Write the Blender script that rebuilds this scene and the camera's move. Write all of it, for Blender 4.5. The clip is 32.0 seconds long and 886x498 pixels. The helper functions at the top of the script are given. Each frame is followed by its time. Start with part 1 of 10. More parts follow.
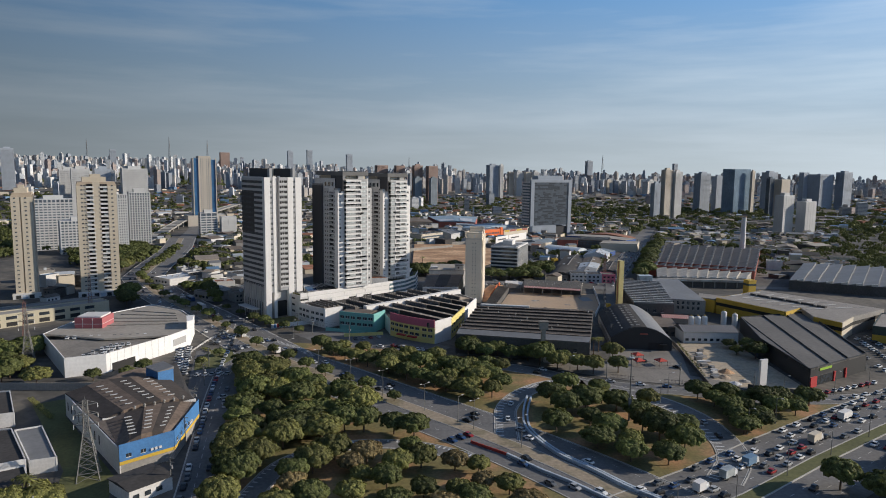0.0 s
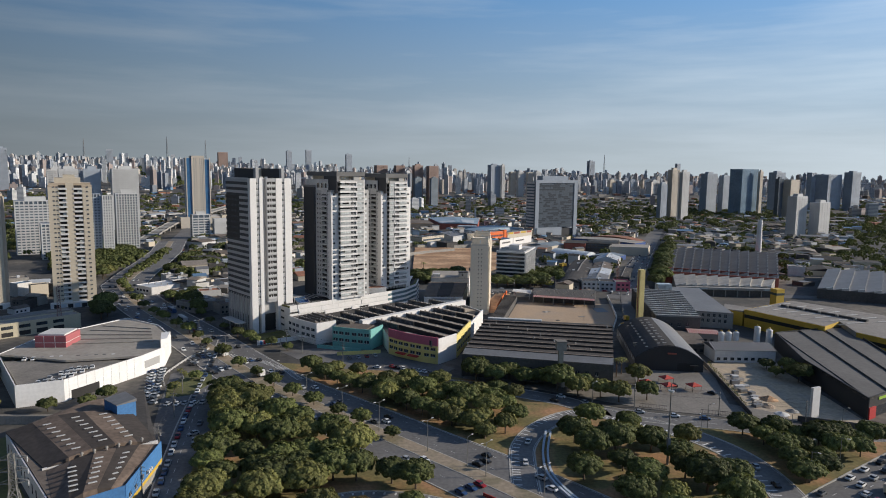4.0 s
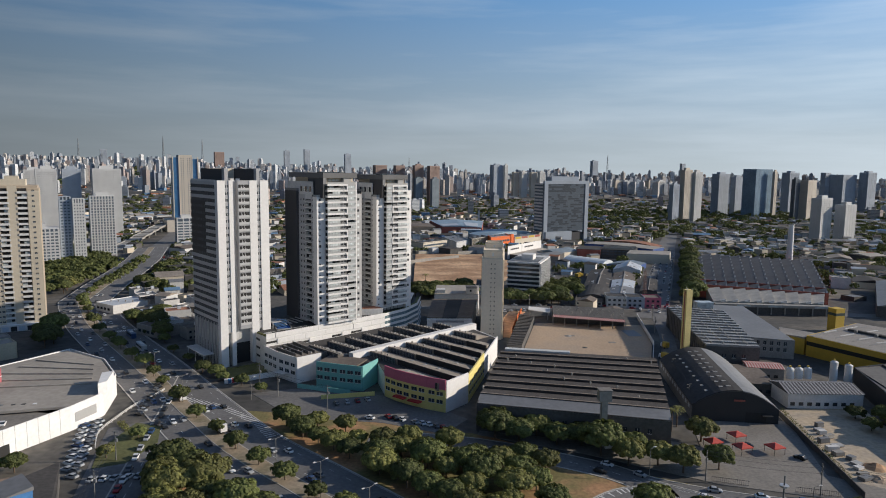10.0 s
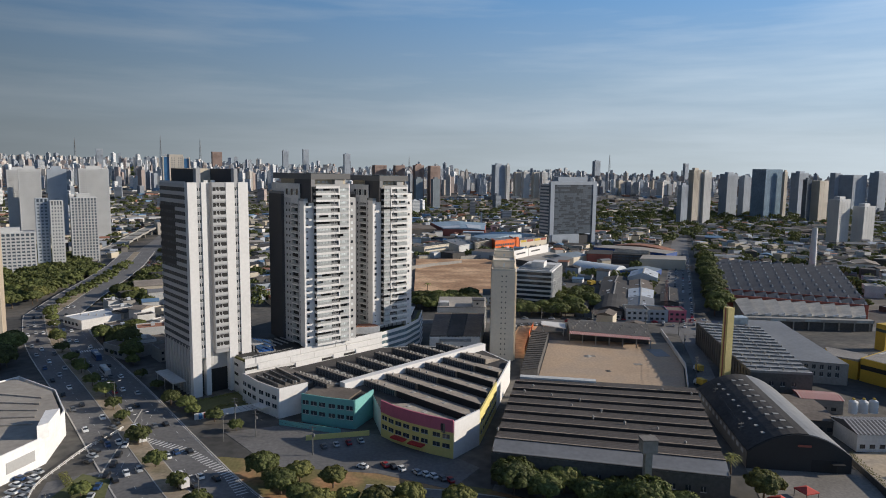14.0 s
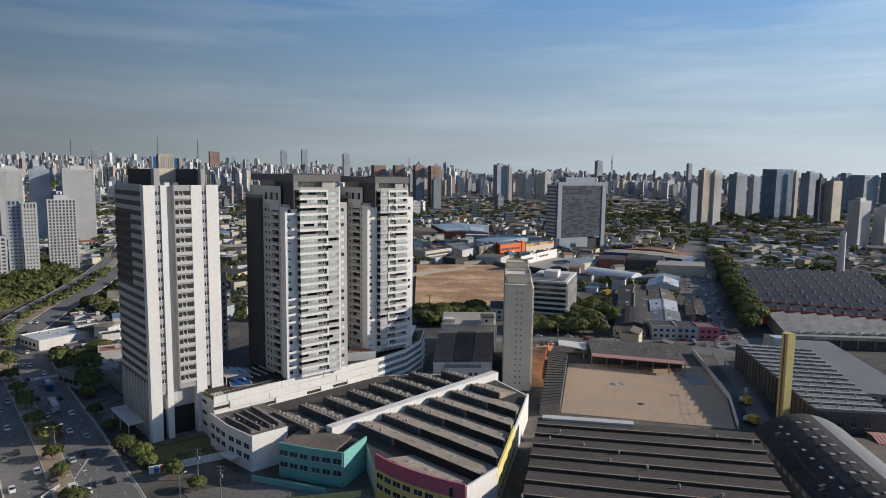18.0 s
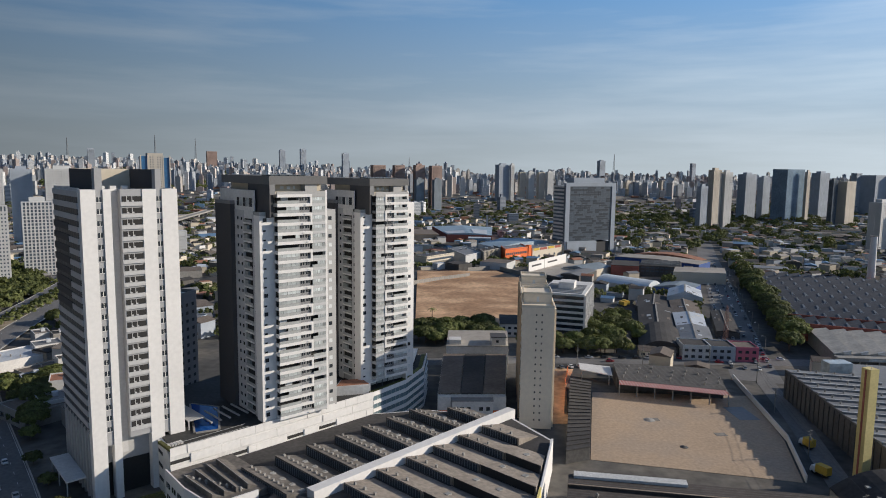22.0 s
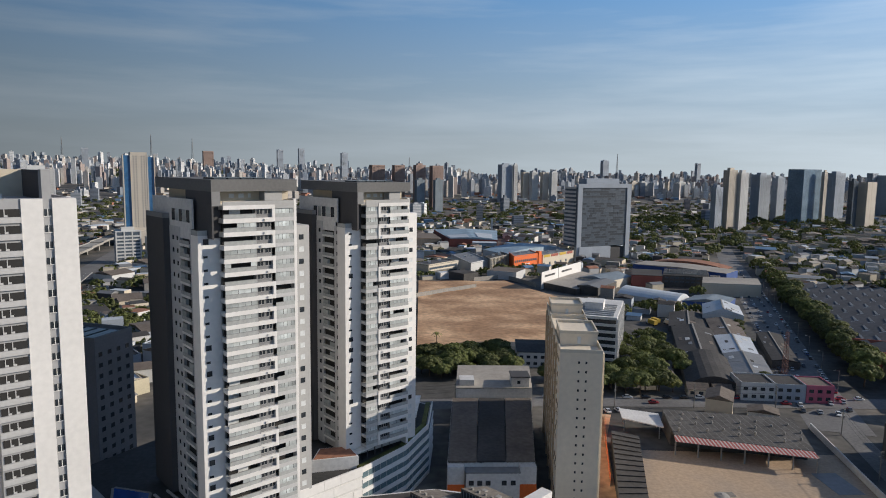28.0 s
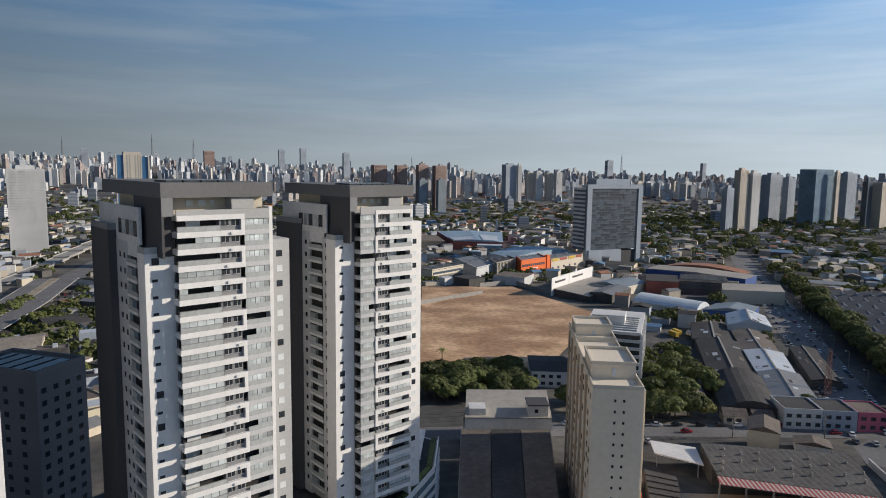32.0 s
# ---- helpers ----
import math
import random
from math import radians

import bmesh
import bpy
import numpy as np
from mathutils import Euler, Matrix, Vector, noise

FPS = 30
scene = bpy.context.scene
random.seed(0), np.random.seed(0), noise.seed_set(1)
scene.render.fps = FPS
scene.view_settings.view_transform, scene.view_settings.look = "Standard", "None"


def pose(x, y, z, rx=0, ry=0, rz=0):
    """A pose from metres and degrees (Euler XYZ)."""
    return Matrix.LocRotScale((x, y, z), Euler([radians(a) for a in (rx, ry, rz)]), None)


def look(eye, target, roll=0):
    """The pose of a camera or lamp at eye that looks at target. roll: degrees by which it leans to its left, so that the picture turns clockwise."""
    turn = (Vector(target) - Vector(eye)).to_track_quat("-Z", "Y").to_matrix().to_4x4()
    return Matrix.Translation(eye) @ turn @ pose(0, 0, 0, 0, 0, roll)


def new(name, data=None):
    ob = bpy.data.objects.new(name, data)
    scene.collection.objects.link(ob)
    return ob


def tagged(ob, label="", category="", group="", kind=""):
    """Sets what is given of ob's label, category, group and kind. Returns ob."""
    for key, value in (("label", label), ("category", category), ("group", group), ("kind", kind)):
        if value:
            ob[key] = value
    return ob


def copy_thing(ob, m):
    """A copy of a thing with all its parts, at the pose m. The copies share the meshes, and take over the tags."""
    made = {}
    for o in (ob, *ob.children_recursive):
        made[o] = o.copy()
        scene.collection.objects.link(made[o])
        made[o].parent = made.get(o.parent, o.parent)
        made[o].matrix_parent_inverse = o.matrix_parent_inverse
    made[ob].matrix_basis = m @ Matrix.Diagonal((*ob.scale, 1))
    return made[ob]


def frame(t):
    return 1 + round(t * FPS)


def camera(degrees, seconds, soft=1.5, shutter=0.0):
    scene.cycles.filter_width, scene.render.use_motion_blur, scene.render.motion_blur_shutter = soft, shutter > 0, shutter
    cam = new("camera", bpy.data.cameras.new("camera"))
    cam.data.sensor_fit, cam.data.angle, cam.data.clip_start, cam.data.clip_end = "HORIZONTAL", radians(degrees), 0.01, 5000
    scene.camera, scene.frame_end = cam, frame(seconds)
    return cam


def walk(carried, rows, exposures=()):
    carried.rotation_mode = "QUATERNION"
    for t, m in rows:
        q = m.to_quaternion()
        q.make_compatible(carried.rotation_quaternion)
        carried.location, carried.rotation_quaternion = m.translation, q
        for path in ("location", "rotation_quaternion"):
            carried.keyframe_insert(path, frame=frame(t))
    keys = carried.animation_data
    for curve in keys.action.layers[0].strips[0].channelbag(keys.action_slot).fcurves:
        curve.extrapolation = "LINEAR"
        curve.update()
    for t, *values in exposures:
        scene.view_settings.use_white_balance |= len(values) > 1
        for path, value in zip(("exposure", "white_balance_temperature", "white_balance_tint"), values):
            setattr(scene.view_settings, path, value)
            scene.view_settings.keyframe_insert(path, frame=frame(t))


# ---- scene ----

import collections

# ---- camera ----
LENS = 2 * math.degrees(math.atan(784 / 1185.0))
cam = camera(LENS, 32.0, soft=1.0)
YAW, PITCH, ROLL, EYE_Z = 3.237, 6.871, 0.733, 94.2
WAY = ((0, 0.0), (1, 8.2), (2, 17.1), (3, 27.1), (4.5, 43.0), (6, 59.2), (7, 69.9), (8, 80.5), (9, 91.2), (10, 102.0), (11, 112.6), (12, 123.3),
       (13, 133.5), (14, 143.6), (15.5, 160.2), (17, 177.2), (18, 188.1), (19, 198.7), (20, 209.3), (21, 219.9), (22, 230.5), (23, 240.8),
       (24, 251.4), (25, 261.7), (26.5, 276.3), (28, 289.7), (29, 297.6), (30, 305.1), (31, 312.4), (32, 319.6))


def camera_pose(t, y):
    drift = 0.0 if t < 28 else 0.213 * ((t - 28) / 4) ** 1.6
    a, b = radians(YAW - drift), radians(PITCH)
    way = (math.sin(a) * math.cos(b), math.cos(a) * math.cos(b), -math.sin(b))
    return look((0, y, EYE_Z), (way[0], y + way[1], EYE_Z + way[2]), ROLL_SIGN * ROLL)


ROLL_SIGN = 1
walk(cam, [(t, camera_pose(t, y)) for t, y in WAY])

# ---- world and sun ----
SUN_AZ, SUN_EL = 88.0, 20.5
world = bpy.data.worlds.new("sky")
scene.world = world
world.use_nodes = True
wn, wl = world.node_tree.nodes, world.node_tree.links
wn.clear()
sky = wn.new("ShaderNodeTexSky")
sky.sky_type, sky.sun_disc = "NISHITA", False
sky.sun_elevation, sky.sun_rotation = radians(SUN_EL), radians(SUN_AZ)
sky.air_density, sky.dust_density, sky.ozone_density = 1.0, 2.5, 2.0
# haze towards the horizon, brighter on the sun's side, and thin streaks of high cloud
wc = wn.new("ShaderNodeTexCoord")
ws = wn.new("ShaderNodeSeparateXYZ")
wl.new(wc.outputs["Generated"], ws.inputs[0])
ramp = wn.new("ShaderNodeValToRGB")
wl.new(ws.outputs[2], ramp.inputs[0])
stops = ((0.0, (0.39, 0.45, 0.49)), (0.045, (0.35, 0.42, 0.48)), (0.12, (0.26, 0.37, 0.49)), (0.26, (0.11, 0.28, 0.55)), (0.42, (0.045, 0.11, 0.26)))
for i, (at, col) in enumerate(stops):
    e = ramp.color_ramp.elements[i] if i < 2 else ramp.color_ramp.elements.new(at)
    e.position, e.color = at, (*col, 1)
side = wn.new("ShaderNodeMapRange")
side.inputs[1].default_value, side.inputs[2].default_value = -0.90, 0.6
side.inputs[3].default_value, side.inputs[4].default_value = 0.19, 1.45
wl.new(ws.outputs[0], side.inputs[0])
lit = wn.new("ShaderNodeVectorMath")
lit.operation = "SCALE"
wl.new(side.outputs[0], lit.inputs["Scale"])
wm = wn.new("ShaderNodeMapping")
wm.inputs["Scale"].default_value = (1.1, 1.1, 11.0)
wm.inputs["Rotation"].default_value = (0.0, 0.10, 0.2)
wl.new(wc.outputs["Generated"], wm.inputs["Vector"])
cn = wn.new("ShaderNodeTexNoise")
cn.inputs["Scale"].default_value, cn.inputs["Detail"].default_value, cn.inputs["Roughness"].default_value = 2.2, 7, 0.55
wl.new(wm.outputs[0], cn.inputs["Vector"])
cr = wn.new("ShaderNodeMapRange")
cr.inputs[1].default_value, cr.inputs[2].default_value, cr.inputs[3].default_value, cr.inputs[4].default_value = 0.42, 0.78, 0.0, 0.52
wl.new(cn.outputs[0], cr.inputs[0])
cmix = wn.new("ShaderNodeMix")
cmix.data_type = "RGBA"
wl.new(cr.outputs[0], cmix.inputs[0])
wl.new(ramp.outputs[0], cmix.inputs[6])
cmix.inputs[7].default_value = (0.52, 0.60, 0.68, 1)
bg = wn.new("ShaderNodeBackground")
bg.inputs[1].default_value = 1.04
wl.new(cmix.outputs[2], lit.inputs[0])
wl.new(lit.outputs[0], bg.inputs[0])
bg2 = wn.new("ShaderNodeBackground")
bg2.inputs[1].default_value = 0.007
wl.new(sky.outputs[0], bg2.inputs[0])
add = wn.new("ShaderNodeAddShader")
wl.new(bg.outputs[0], add.inputs[0])
wl.new(bg2.outputs[0], add.inputs[1])
wout = wn.new("ShaderNodeOutputWorld")
wl.new(add.outputs[0], wout.inputs[0])
sun_lamp = new("sun", bpy.data.lights.new("sun", "SUN"))
sun_lamp.data.energy, sun_lamp.data.angle, sun_lamp.data.color = 5.0, radians(0.5), (1.0, 0.90, 0.77)
az, el = radians(SUN_AZ), radians(SUN_EL)
sun_lamp.matrix_world = look((math.sin(az) * math.cos(el) * 500, math.cos(az) * math.cos(el) * 500, math.sin(el) * 500), (0, 0, 0))
scene.view_settings.exposure = -0.15

# ---- materials ----
def material(name, colour, rough=0.8, metal=0.0, spread=0.12, big=0.08, small=1.5, bump=0.0, stripes=None, second=None, island=0.0):
    """Principled material with two scales of variation; stripes=(axis, period, share, colour) adds ribs or seams."""
    m = bpy.data.materials.new(name)
    m.use_nodes = True
    n, l = m.node_tree.nodes, m.node_tree.links
    p = n["Principled BSDF"]
    p.inputs["Roughness"].default_value, p.inputs["Metallic"].default_value = rough, metal
    tc = n.new("ShaderNodeTexCoord")
    base = n.new("ShaderNodeRGB")
    base.outputs[0].default_value = (*colour, 1)
    out = base.outputs[0]
    for k, (scale, detail) in enumerate(((big, 4), (small, 6))):
        t = n.new("ShaderNodeTexNoise")
        t.inputs["Scale"].default_value, t.inputs["Detail"].default_value = scale, detail
        l.new(tc.outputs["Object"], t.inputs["Vector"])
        r = n.new("ShaderNodeMapRange")
        r.inputs[1].default_value, r.inputs[2].default_value = 0.3, 0.7
        r.inputs[3].default_value, r.inputs[4].default_value = 1 - spread, 1 + spread
        l.new(t.outputs[0], r.inputs[0])
        if second and k == 0:
            mx = n.new("ShaderNodeMix")
            mx.data_type = "RGBA"
            r2 = n.new("ShaderNodeMapRange")
            r2.inputs[1].default_value, r2.inputs[2].default_value = 0.45, 0.62
            l.new(t.outputs[0], r2.inputs[0])
            l.new(r2.outputs[0], mx.inputs[0])
            l.new(out, mx.inputs[6])
            mx.inputs[7].default_value = (*second, 1)
            out = mx.outputs[2]
        mul = n.new("ShaderNodeVectorMath")
        mul.operation = "SCALE"
        l.new(out, mul.inputs[0])
        l.new(r.outputs[0], mul.inputs["Scale"])
        out = mul.outputs[0]
        last = t
    if island:
        for src in (n.new("ShaderNodeObjectInfo").outputs["Random"], n.new("ShaderNodeNewGeometry").outputs["Random Per Island"]):
            r = n.new("ShaderNodeMapRange")
            r.inputs[3].default_value, r.inputs[4].default_value = 1 - island, 1 + island
            l.new(src, r.inputs[0])
            mul = n.new("ShaderNodeVectorMath")
            mul.operation = "SCALE"
            l.new(out, mul.inputs[0])
            l.new(r.outputs[0], mul.inputs["Scale"])
            out = mul.outputs[0]
    if stripes:
        axis, period, share, colour2 = stripes
        sep = n.new("ShaderNodeSeparateXYZ")
        l.new(tc.outputs["Object"], sep.inputs[0])
        md = n.new("ShaderNodeMath")
        md.operation = "PINGPONG"
        md.inputs[1].default_value = period / 2
        l.new(sep.outputs["XYZ".index(axis)], md.inputs[0])
        lt = n.new("ShaderNodeMath")
        lt.operation = "LESS_THAN"
        lt.inputs[1].default_value = share * period / 2
        l.new(md.outputs[0], lt.inputs[0])
        mx = n.new("ShaderNodeMix")
        mx.data_type = "RGBA"
        l.new(lt.outputs[0], mx.inputs[0])
        l.new(out, mx.inputs[6])
        mx.inputs[7].default_value = (*colour2, 1)
        out = mx.outputs[2]
    l.new(out, p.inputs["Base Color"])
    if bump:
        b = n.new("ShaderNodeBump")
        b.inputs["Strength"].default_value, b.inputs["Distance"].default_value = bump, 0.1
        l.new(last.outputs[0], b.inputs["Height"])
        l.new(b.outputs[0], p.inputs["Normal"])
    return m


WHITE = material("white_paint", (0.73, 0.71, 0.685), 0.75, spread=0.05, big=0.05, small=0.8)
OFFWHITE = material("weathered_white", (0.64, 0.625, 0.60), 0.85, spread=0.10, big=0.12, small=1.2)
GREY = material("grey_paint", (0.40, 0.395, 0.385), 0.8, spread=0.05, big=0.05)
MIDGREY = material("mid_grey_paint", (0.22, 0.22, 0.22), 0.8, spread=0.06)
DARKGREY = material("dark_grey_paint", (0.068, 0.066, 0.068), 0.8, spread=0.06)
CONCRETE = material("concrete", (0.30, 0.285, 0.26), 0.9, spread=0.14, big=0.06, small=0.9, bump=0.3)
DARKCONC = material("dark_concrete", (0.095, 0.09, 0.085), 0.9, spread=0.2, big=0.08, small=0.9, bump=0.3)
BEIGE = material("beige_render", (0.56, 0.49, 0.38), 0.85, spread=0.05, big=0.05, small=0.7)
CREAM = material("cream_render", (0.62, 0.55, 0.44), 0.85, spread=0.06, big=0.06)
WINDOW = material("window_glass", (0.035, 0.042, 0.05), 0.12, spread=0.3, big=0.3, small=0.6)
PALEGLASS = material("pale_balcony_glass", (0.44, 0.47, 0.465), 0.25, spread=0.2, big=0.2, small=0.4, island=0.24)
BLIND = material("white_window_blind", (0.62, 0.64, 0.64), 0.5, spread=0.1)
# near-black that paints the shade inside openings and recesses
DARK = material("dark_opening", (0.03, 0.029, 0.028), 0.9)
FIBRO = material("fibre_cement_roof", (0.15, 0.122, 0.10), 0.95, spread=0.22, big=0.08, small=0.7, bump=0.5)
FIBRO_DARK = material("sooty_roof_sheet", (0.052, 0.048, 0.046), 0.95, spread=0.25, big=0.07, small=0.8, bump=0.5)
ROOFGREY = material("grey_metal_roof", (0.20, 0.20, 0.20), 0.6, spread=0.12, big=0.05, small=0.6)
ROOFBROWN = material("warm_grey_roof", (0.36, 0.325, 0.28), 0.85, spread=0.12, big=0.05, small=0.5)
CLAY = material("clay_tile_roof", (0.33, 0.15, 0.09), 0.9, spread=0.2, big=0.2, small=1.0, bump=0.4)
SKYLIGHT = material("translucent_sheet", (0.58, 0.57, 0.54), 0.6, spread=0.15)
TEAL = material("teal_paint", (0.17, 0.42, 0.39), 0.75, spread=0.07)
PINK = material("pink_paint", (0.50, 0.13, 0.19), 0.75, spread=0.07)
YELLOW = material("pale_yellow_paint", (0.74, 0.62, 0.22), 0.75, spread=0.06)
MUSTARD = material("mustard_paint", (0.58, 0.38, 0.05), 0.7, spread=0.08)
STACKYEL = material("stack_yellow", (0.70, 0.57, 0.24), 0.75, spread=0.08, big=0.1)
BLUE = material("blue_cladding", (0.06, 0.185, 0.40), 0.6, spread=0.12, stripes=("Z", 99, 0, (0, 0, 0)))
ORANGE = material("orange_paint", (0.80, 0.16, 0.03), 0.7, spread=0.06)
REDPAINT = material("red_paint", (0.50, 0.035, 0.035), 0.6, spread=0.08)
SALMON = material("salmon_red_panels", (0.40, 0.12, 0.13), 0.75, spread=0.06)
BRICKRED = material("brick_red_wall", (0.36, 0.11, 0.08), 0.85, spread=0.12)
KERBSTONE = material("pale_kerbstone", (0.46, 0.44, 0.40), 0.9, spread=0.15)
WORNROAD = material("worn_pale_asphalt", (0.17, 0.165, 0.16), 0.9, spread=0.18, big=0.06, small=0.8, bump=0.2)
ASPHALT = material("asphalt", (0.155, 0.150, 0.146), 0.9, spread=0.18, big=0.05, small=0.8, bump=0.2)
PAVING = material("pavement_concrete", (0.22, 0.20, 0.175), 0.9, spread=0.18, big=0.08, small=1.0)
PAINTLINE = material("road_paint", (0.62, 0.62, 0.60), 0.8, spread=0.15, small=2)
GROUND = material("city_ground", (0.075, 0.072, 0.067), 0.95, spread=0.3, big=0.02, small=0.25, second=(0.13, 0.115, 0.095))
DIRT = material("bare_orange_dirt", (0.41, 0.235, 0.125), 0.95, spread=0.26, big=0.03, small=0.35, bump=0.5, second=(0.54, 0.345, 0.20))
SLAB = material("stained_concrete_slab", (0.45, 0.33, 0.225), 0.95, spread=0.14, big=0.05, small=0.9, second=(0.36, 0.275, 0.20))
SAND = material("pale_sand", (0.50, 0.40, 0.28), 0.95, spread=0.18, big=0.08, small=0.6, second=(0.36, 0.30, 0.23))
HALLROOF = material("brown_hall_roof", (0.17, 0.125, 0.095), 0.95, spread=0.25, big=0.12, small=0.8, bump=0.5)
BLACKCLAD = material("black_cladding", (0.03, 0.03, 0.031), 0.6, spread=0.1)
GRASS = material("dry_grass", (0.20, 0.17, 0.065), 0.95, spread=0.25, big=0.06, small=0.8, second=(0.34, 0.19, 0.095))
LAWN = material("lawn", (0.115, 0.12, 0.045), 0.95, spread=0.2, big=0.08, small=0.9)
BARK = material("bark", (0.14, 0.10, 0.07), 0.95, spread=0.2, small=3)
LEAF = material("dark_green_leaves", (0.130, 0.148, 0.042), 0.75, spread=0.25, big=0.15, small=0.8, island=0.38)
LEAF2 = material("yellow_green_leaves", (0.195, 0.195, 0.056), 0.75, spread=0.25, big=0.15, small=0.8, island=0.38)
LEAF3 = material("brown_green_leaves", (0.24, 0.185, 0.082), 0.8, spread=0.25, big=0.15, small=0.8, island=0.38)
for m_ in (LEAF, LEAF2, LEAF3):                     # light shows through the blades
    n_, l_ = m_.node_tree.nodes, m_.node_tree.links
    glow = n_.new("ShaderNodeBsdfTranslucent")
    blend = n_.new("ShaderNodeMixShader")
    blend.inputs[0].default_value = 0.28
    l_.new(n_["Principled BSDF"].inputs["Base Color"].links[0].from_socket, glow.inputs["Color"])
    l_.new(n_["Principled BSDF"].outputs[0], blend.inputs[1])
    l_.new(glow.outputs[0], blend.inputs[2])
    l_.new(blend.outputs[0], n_["Material Output"].inputs["Surface"])
STEEL = material("galvanised_steel", (0.55, 0.55, 0.54), 0.5, metal=0.6, spread=0.08)
POOLWATER = material("pool_water", (0.01, 0.07, 0.28), 0.08, spread=0.1)
SANDY = material("sandy_paving", (0.36, 0.29, 0.21), 0.95, spread=0.2, big=0.12, small=0.8, second=(0.20, 0.17, 0.11))
STOREROOF = material("tarred_sheet_roof", (0.125, 0.118, 0.11), 0.85, spread=0.15, big=0.04, small=0.5)
POST = material("weathered_post", (0.20, 0.195, 0.18), 0.9)

# ---- builders ----
GRID = radians(38)
rng = random.Random(7)


def mesh_of(bm, name="m"):
    me = bpy.data.meshes.new(name)
    bmesh.ops.recalc_face_normals(bm, faces=bm.faces)
    bm.to_mesh(me)
    bm.free()
    return me


def part(name, bm, mat, parent=None, label=""):
    me = mesh_of(bm, name) if isinstance(bm, bmesh.types.BMesh) else bm
    if not me.materials:
        me.materials.append(mat)
    ob = new(name, me)
    if parent is not None:
        ob.parent = parent
    if label:
        ob["label"] = label
    return ob


def world_of(ob):
    return (world_of(ob.parent) @ ob.matrix_parent_inverse if ob.parent else Matrix()) @ ob.matrix_basis


def put(name, me, parent, m=None, label=""):
    """A child that shares the mesh me, at the pose m in the world."""
    ob = new(name, me)
    ob.parent = parent
    ob.matrix_parent_inverse = world_of(parent).inverted()
    ob.matrix_basis = m if m is not None else Matrix()
    if label:
        ob["label"] = label
    return ob


def made(bm, mat, name="piece"):
    me = mesh_of(bm, name)
    me.materials.append(mat)
    return me


def wpart(name, bm, mat, parent, label=""):
    """A part whose corners are given in the world."""
    return put(name, made(bm, mat, name), parent, None, label)


def along(p, q, x=0.0, z=0.0, y=0.0):
    """The pose of a piece on the wall from p to q: x metres along it, z up, y inwards (to the left of p to q)."""
    a = math.atan2(q[1] - p[1], q[0] - p[0])
    c, s = math.cos(a), math.sin(a)
    return Matrix.Translation((p[0] + c * x - s * y, p[1] + s * x + c * y, z)) @ Matrix.Rotation(a, 4, "Z")


def thing(name, label, category, x=0, y=0, z=0, deg=0, group="", kind=""):
    ob = new(name)
    ob.matrix_basis = pose(x, y, z, 0, 0, deg)
    return tagged(ob, label, category, group, kind)


def structure(name, bm, mat, label, category):
    return tagged(part(name, bm, mat), label, category, kind="structure")


def box(bm, x0, x1, y0, y1, z0, z1):
    v = [bm.verts.new((x, y, z)) for z in (z0, z1) for x, y in ((x0, y0), (x1, y0), (x1, y1), (x0, y1))]
    for f in ((3, 2, 1, 0), (4, 5, 6, 7), (0, 1, 5, 4), (1, 2, 6, 5), (2, 3, 7, 6), (3, 0, 4, 7)):
        bm.faces.new([v[i] for i in f])
    return bm


def boxes(*rows):
    bm = bmesh.new()
    for r in rows:
        box(bm, *r)
    return bm


def prism(bm, pts, z0, z1):
    """pts: counter-clockwise plan; z1 may be a list, one height a corner."""
    zs = z1 if isinstance(z1, (list, tuple)) else [z1] * len(pts)
    lo = [bm.verts.new((x, y, z0)) for x, y in pts]
    hi = [bm.verts.new((x, y, z)) for (x, y), z in zip(pts, zs)]
    bm.faces.new(hi)
    bm.faces.new(lo[::-1])
    n = len(pts)
    for i in range(n):
        bm.faces.new((lo[i], lo[(i + 1) % n], hi[(i + 1) % n], hi[i]))
    return bm


def prisms(*rows):
    bm = bmesh.new()
    for r in rows:
        prism(bm, *r)
    return bm


def beam(bm, a, b, w):
    """A square bar between two points."""
    a, b = Vector(a), Vector(b)
    d = (b - a).normalized()
    s = d.cross(Vector((0, 0, 1)))
    if s.length < 1e-4:
        s = Vector((1, 0, 0))
    s = s.normalized() * (w / 2)
    t = d.cross(s).normalized() * (w / 2)
    v = [bm.verts.new(p + q) for p in (a, b) for q in (s + t, -s + t, -s - t, s - t)]
    for f in ((3, 2, 1, 0), (4, 5, 6, 7), (0, 1, 5, 4), (1, 2, 6, 5), (2, 3, 7, 6), (3, 0, 4, 7)):
        bm.faces.new([v[i] for i in f])


def tube(bm, x, y, z0, z1, r0, r1, n=10):
    a = [bm.verts.new((x + r0 * math.cos(6.2832 * i / n), y + r0 * math.sin(6.2832 * i / n), z0)) for i in range(n)]
    b = [bm.verts.new((x + r1 * math.cos(6.2832 * i / n), y + r1 * math.sin(6.2832 * i / n), z1)) for i in range(n)]
    for i in range(n):
        bm.faces.new((a[i], a[(i + 1) % n], b[(i + 1) % n], b[i]))
    bm.faces.new(b)
    bm.faces.new(a[::-1])


def ribbon(bm, left, right, z0, z1):
    """A strip between two polylines, as a thin slab."""
    for i in range(len(left) - 1):
        prism(bm, [left[i], right[i], right[i + 1], left[i + 1]], z0, z1)


def offset_line(pts, d):
    """The polyline moved d metres to its left."""
    res = []
    for i, p in enumerate(pts):
        a, b = pts[max(i - 1, 0)], pts[min(i + 1, len(pts) - 1)]
        dx, dy = b[0] - a[0], b[1] - a[1]
        k = math.hypot(dx, dy) or 1
        res.append((p[0] - dy / k * d, p[1] + dx / k * d))
    return res


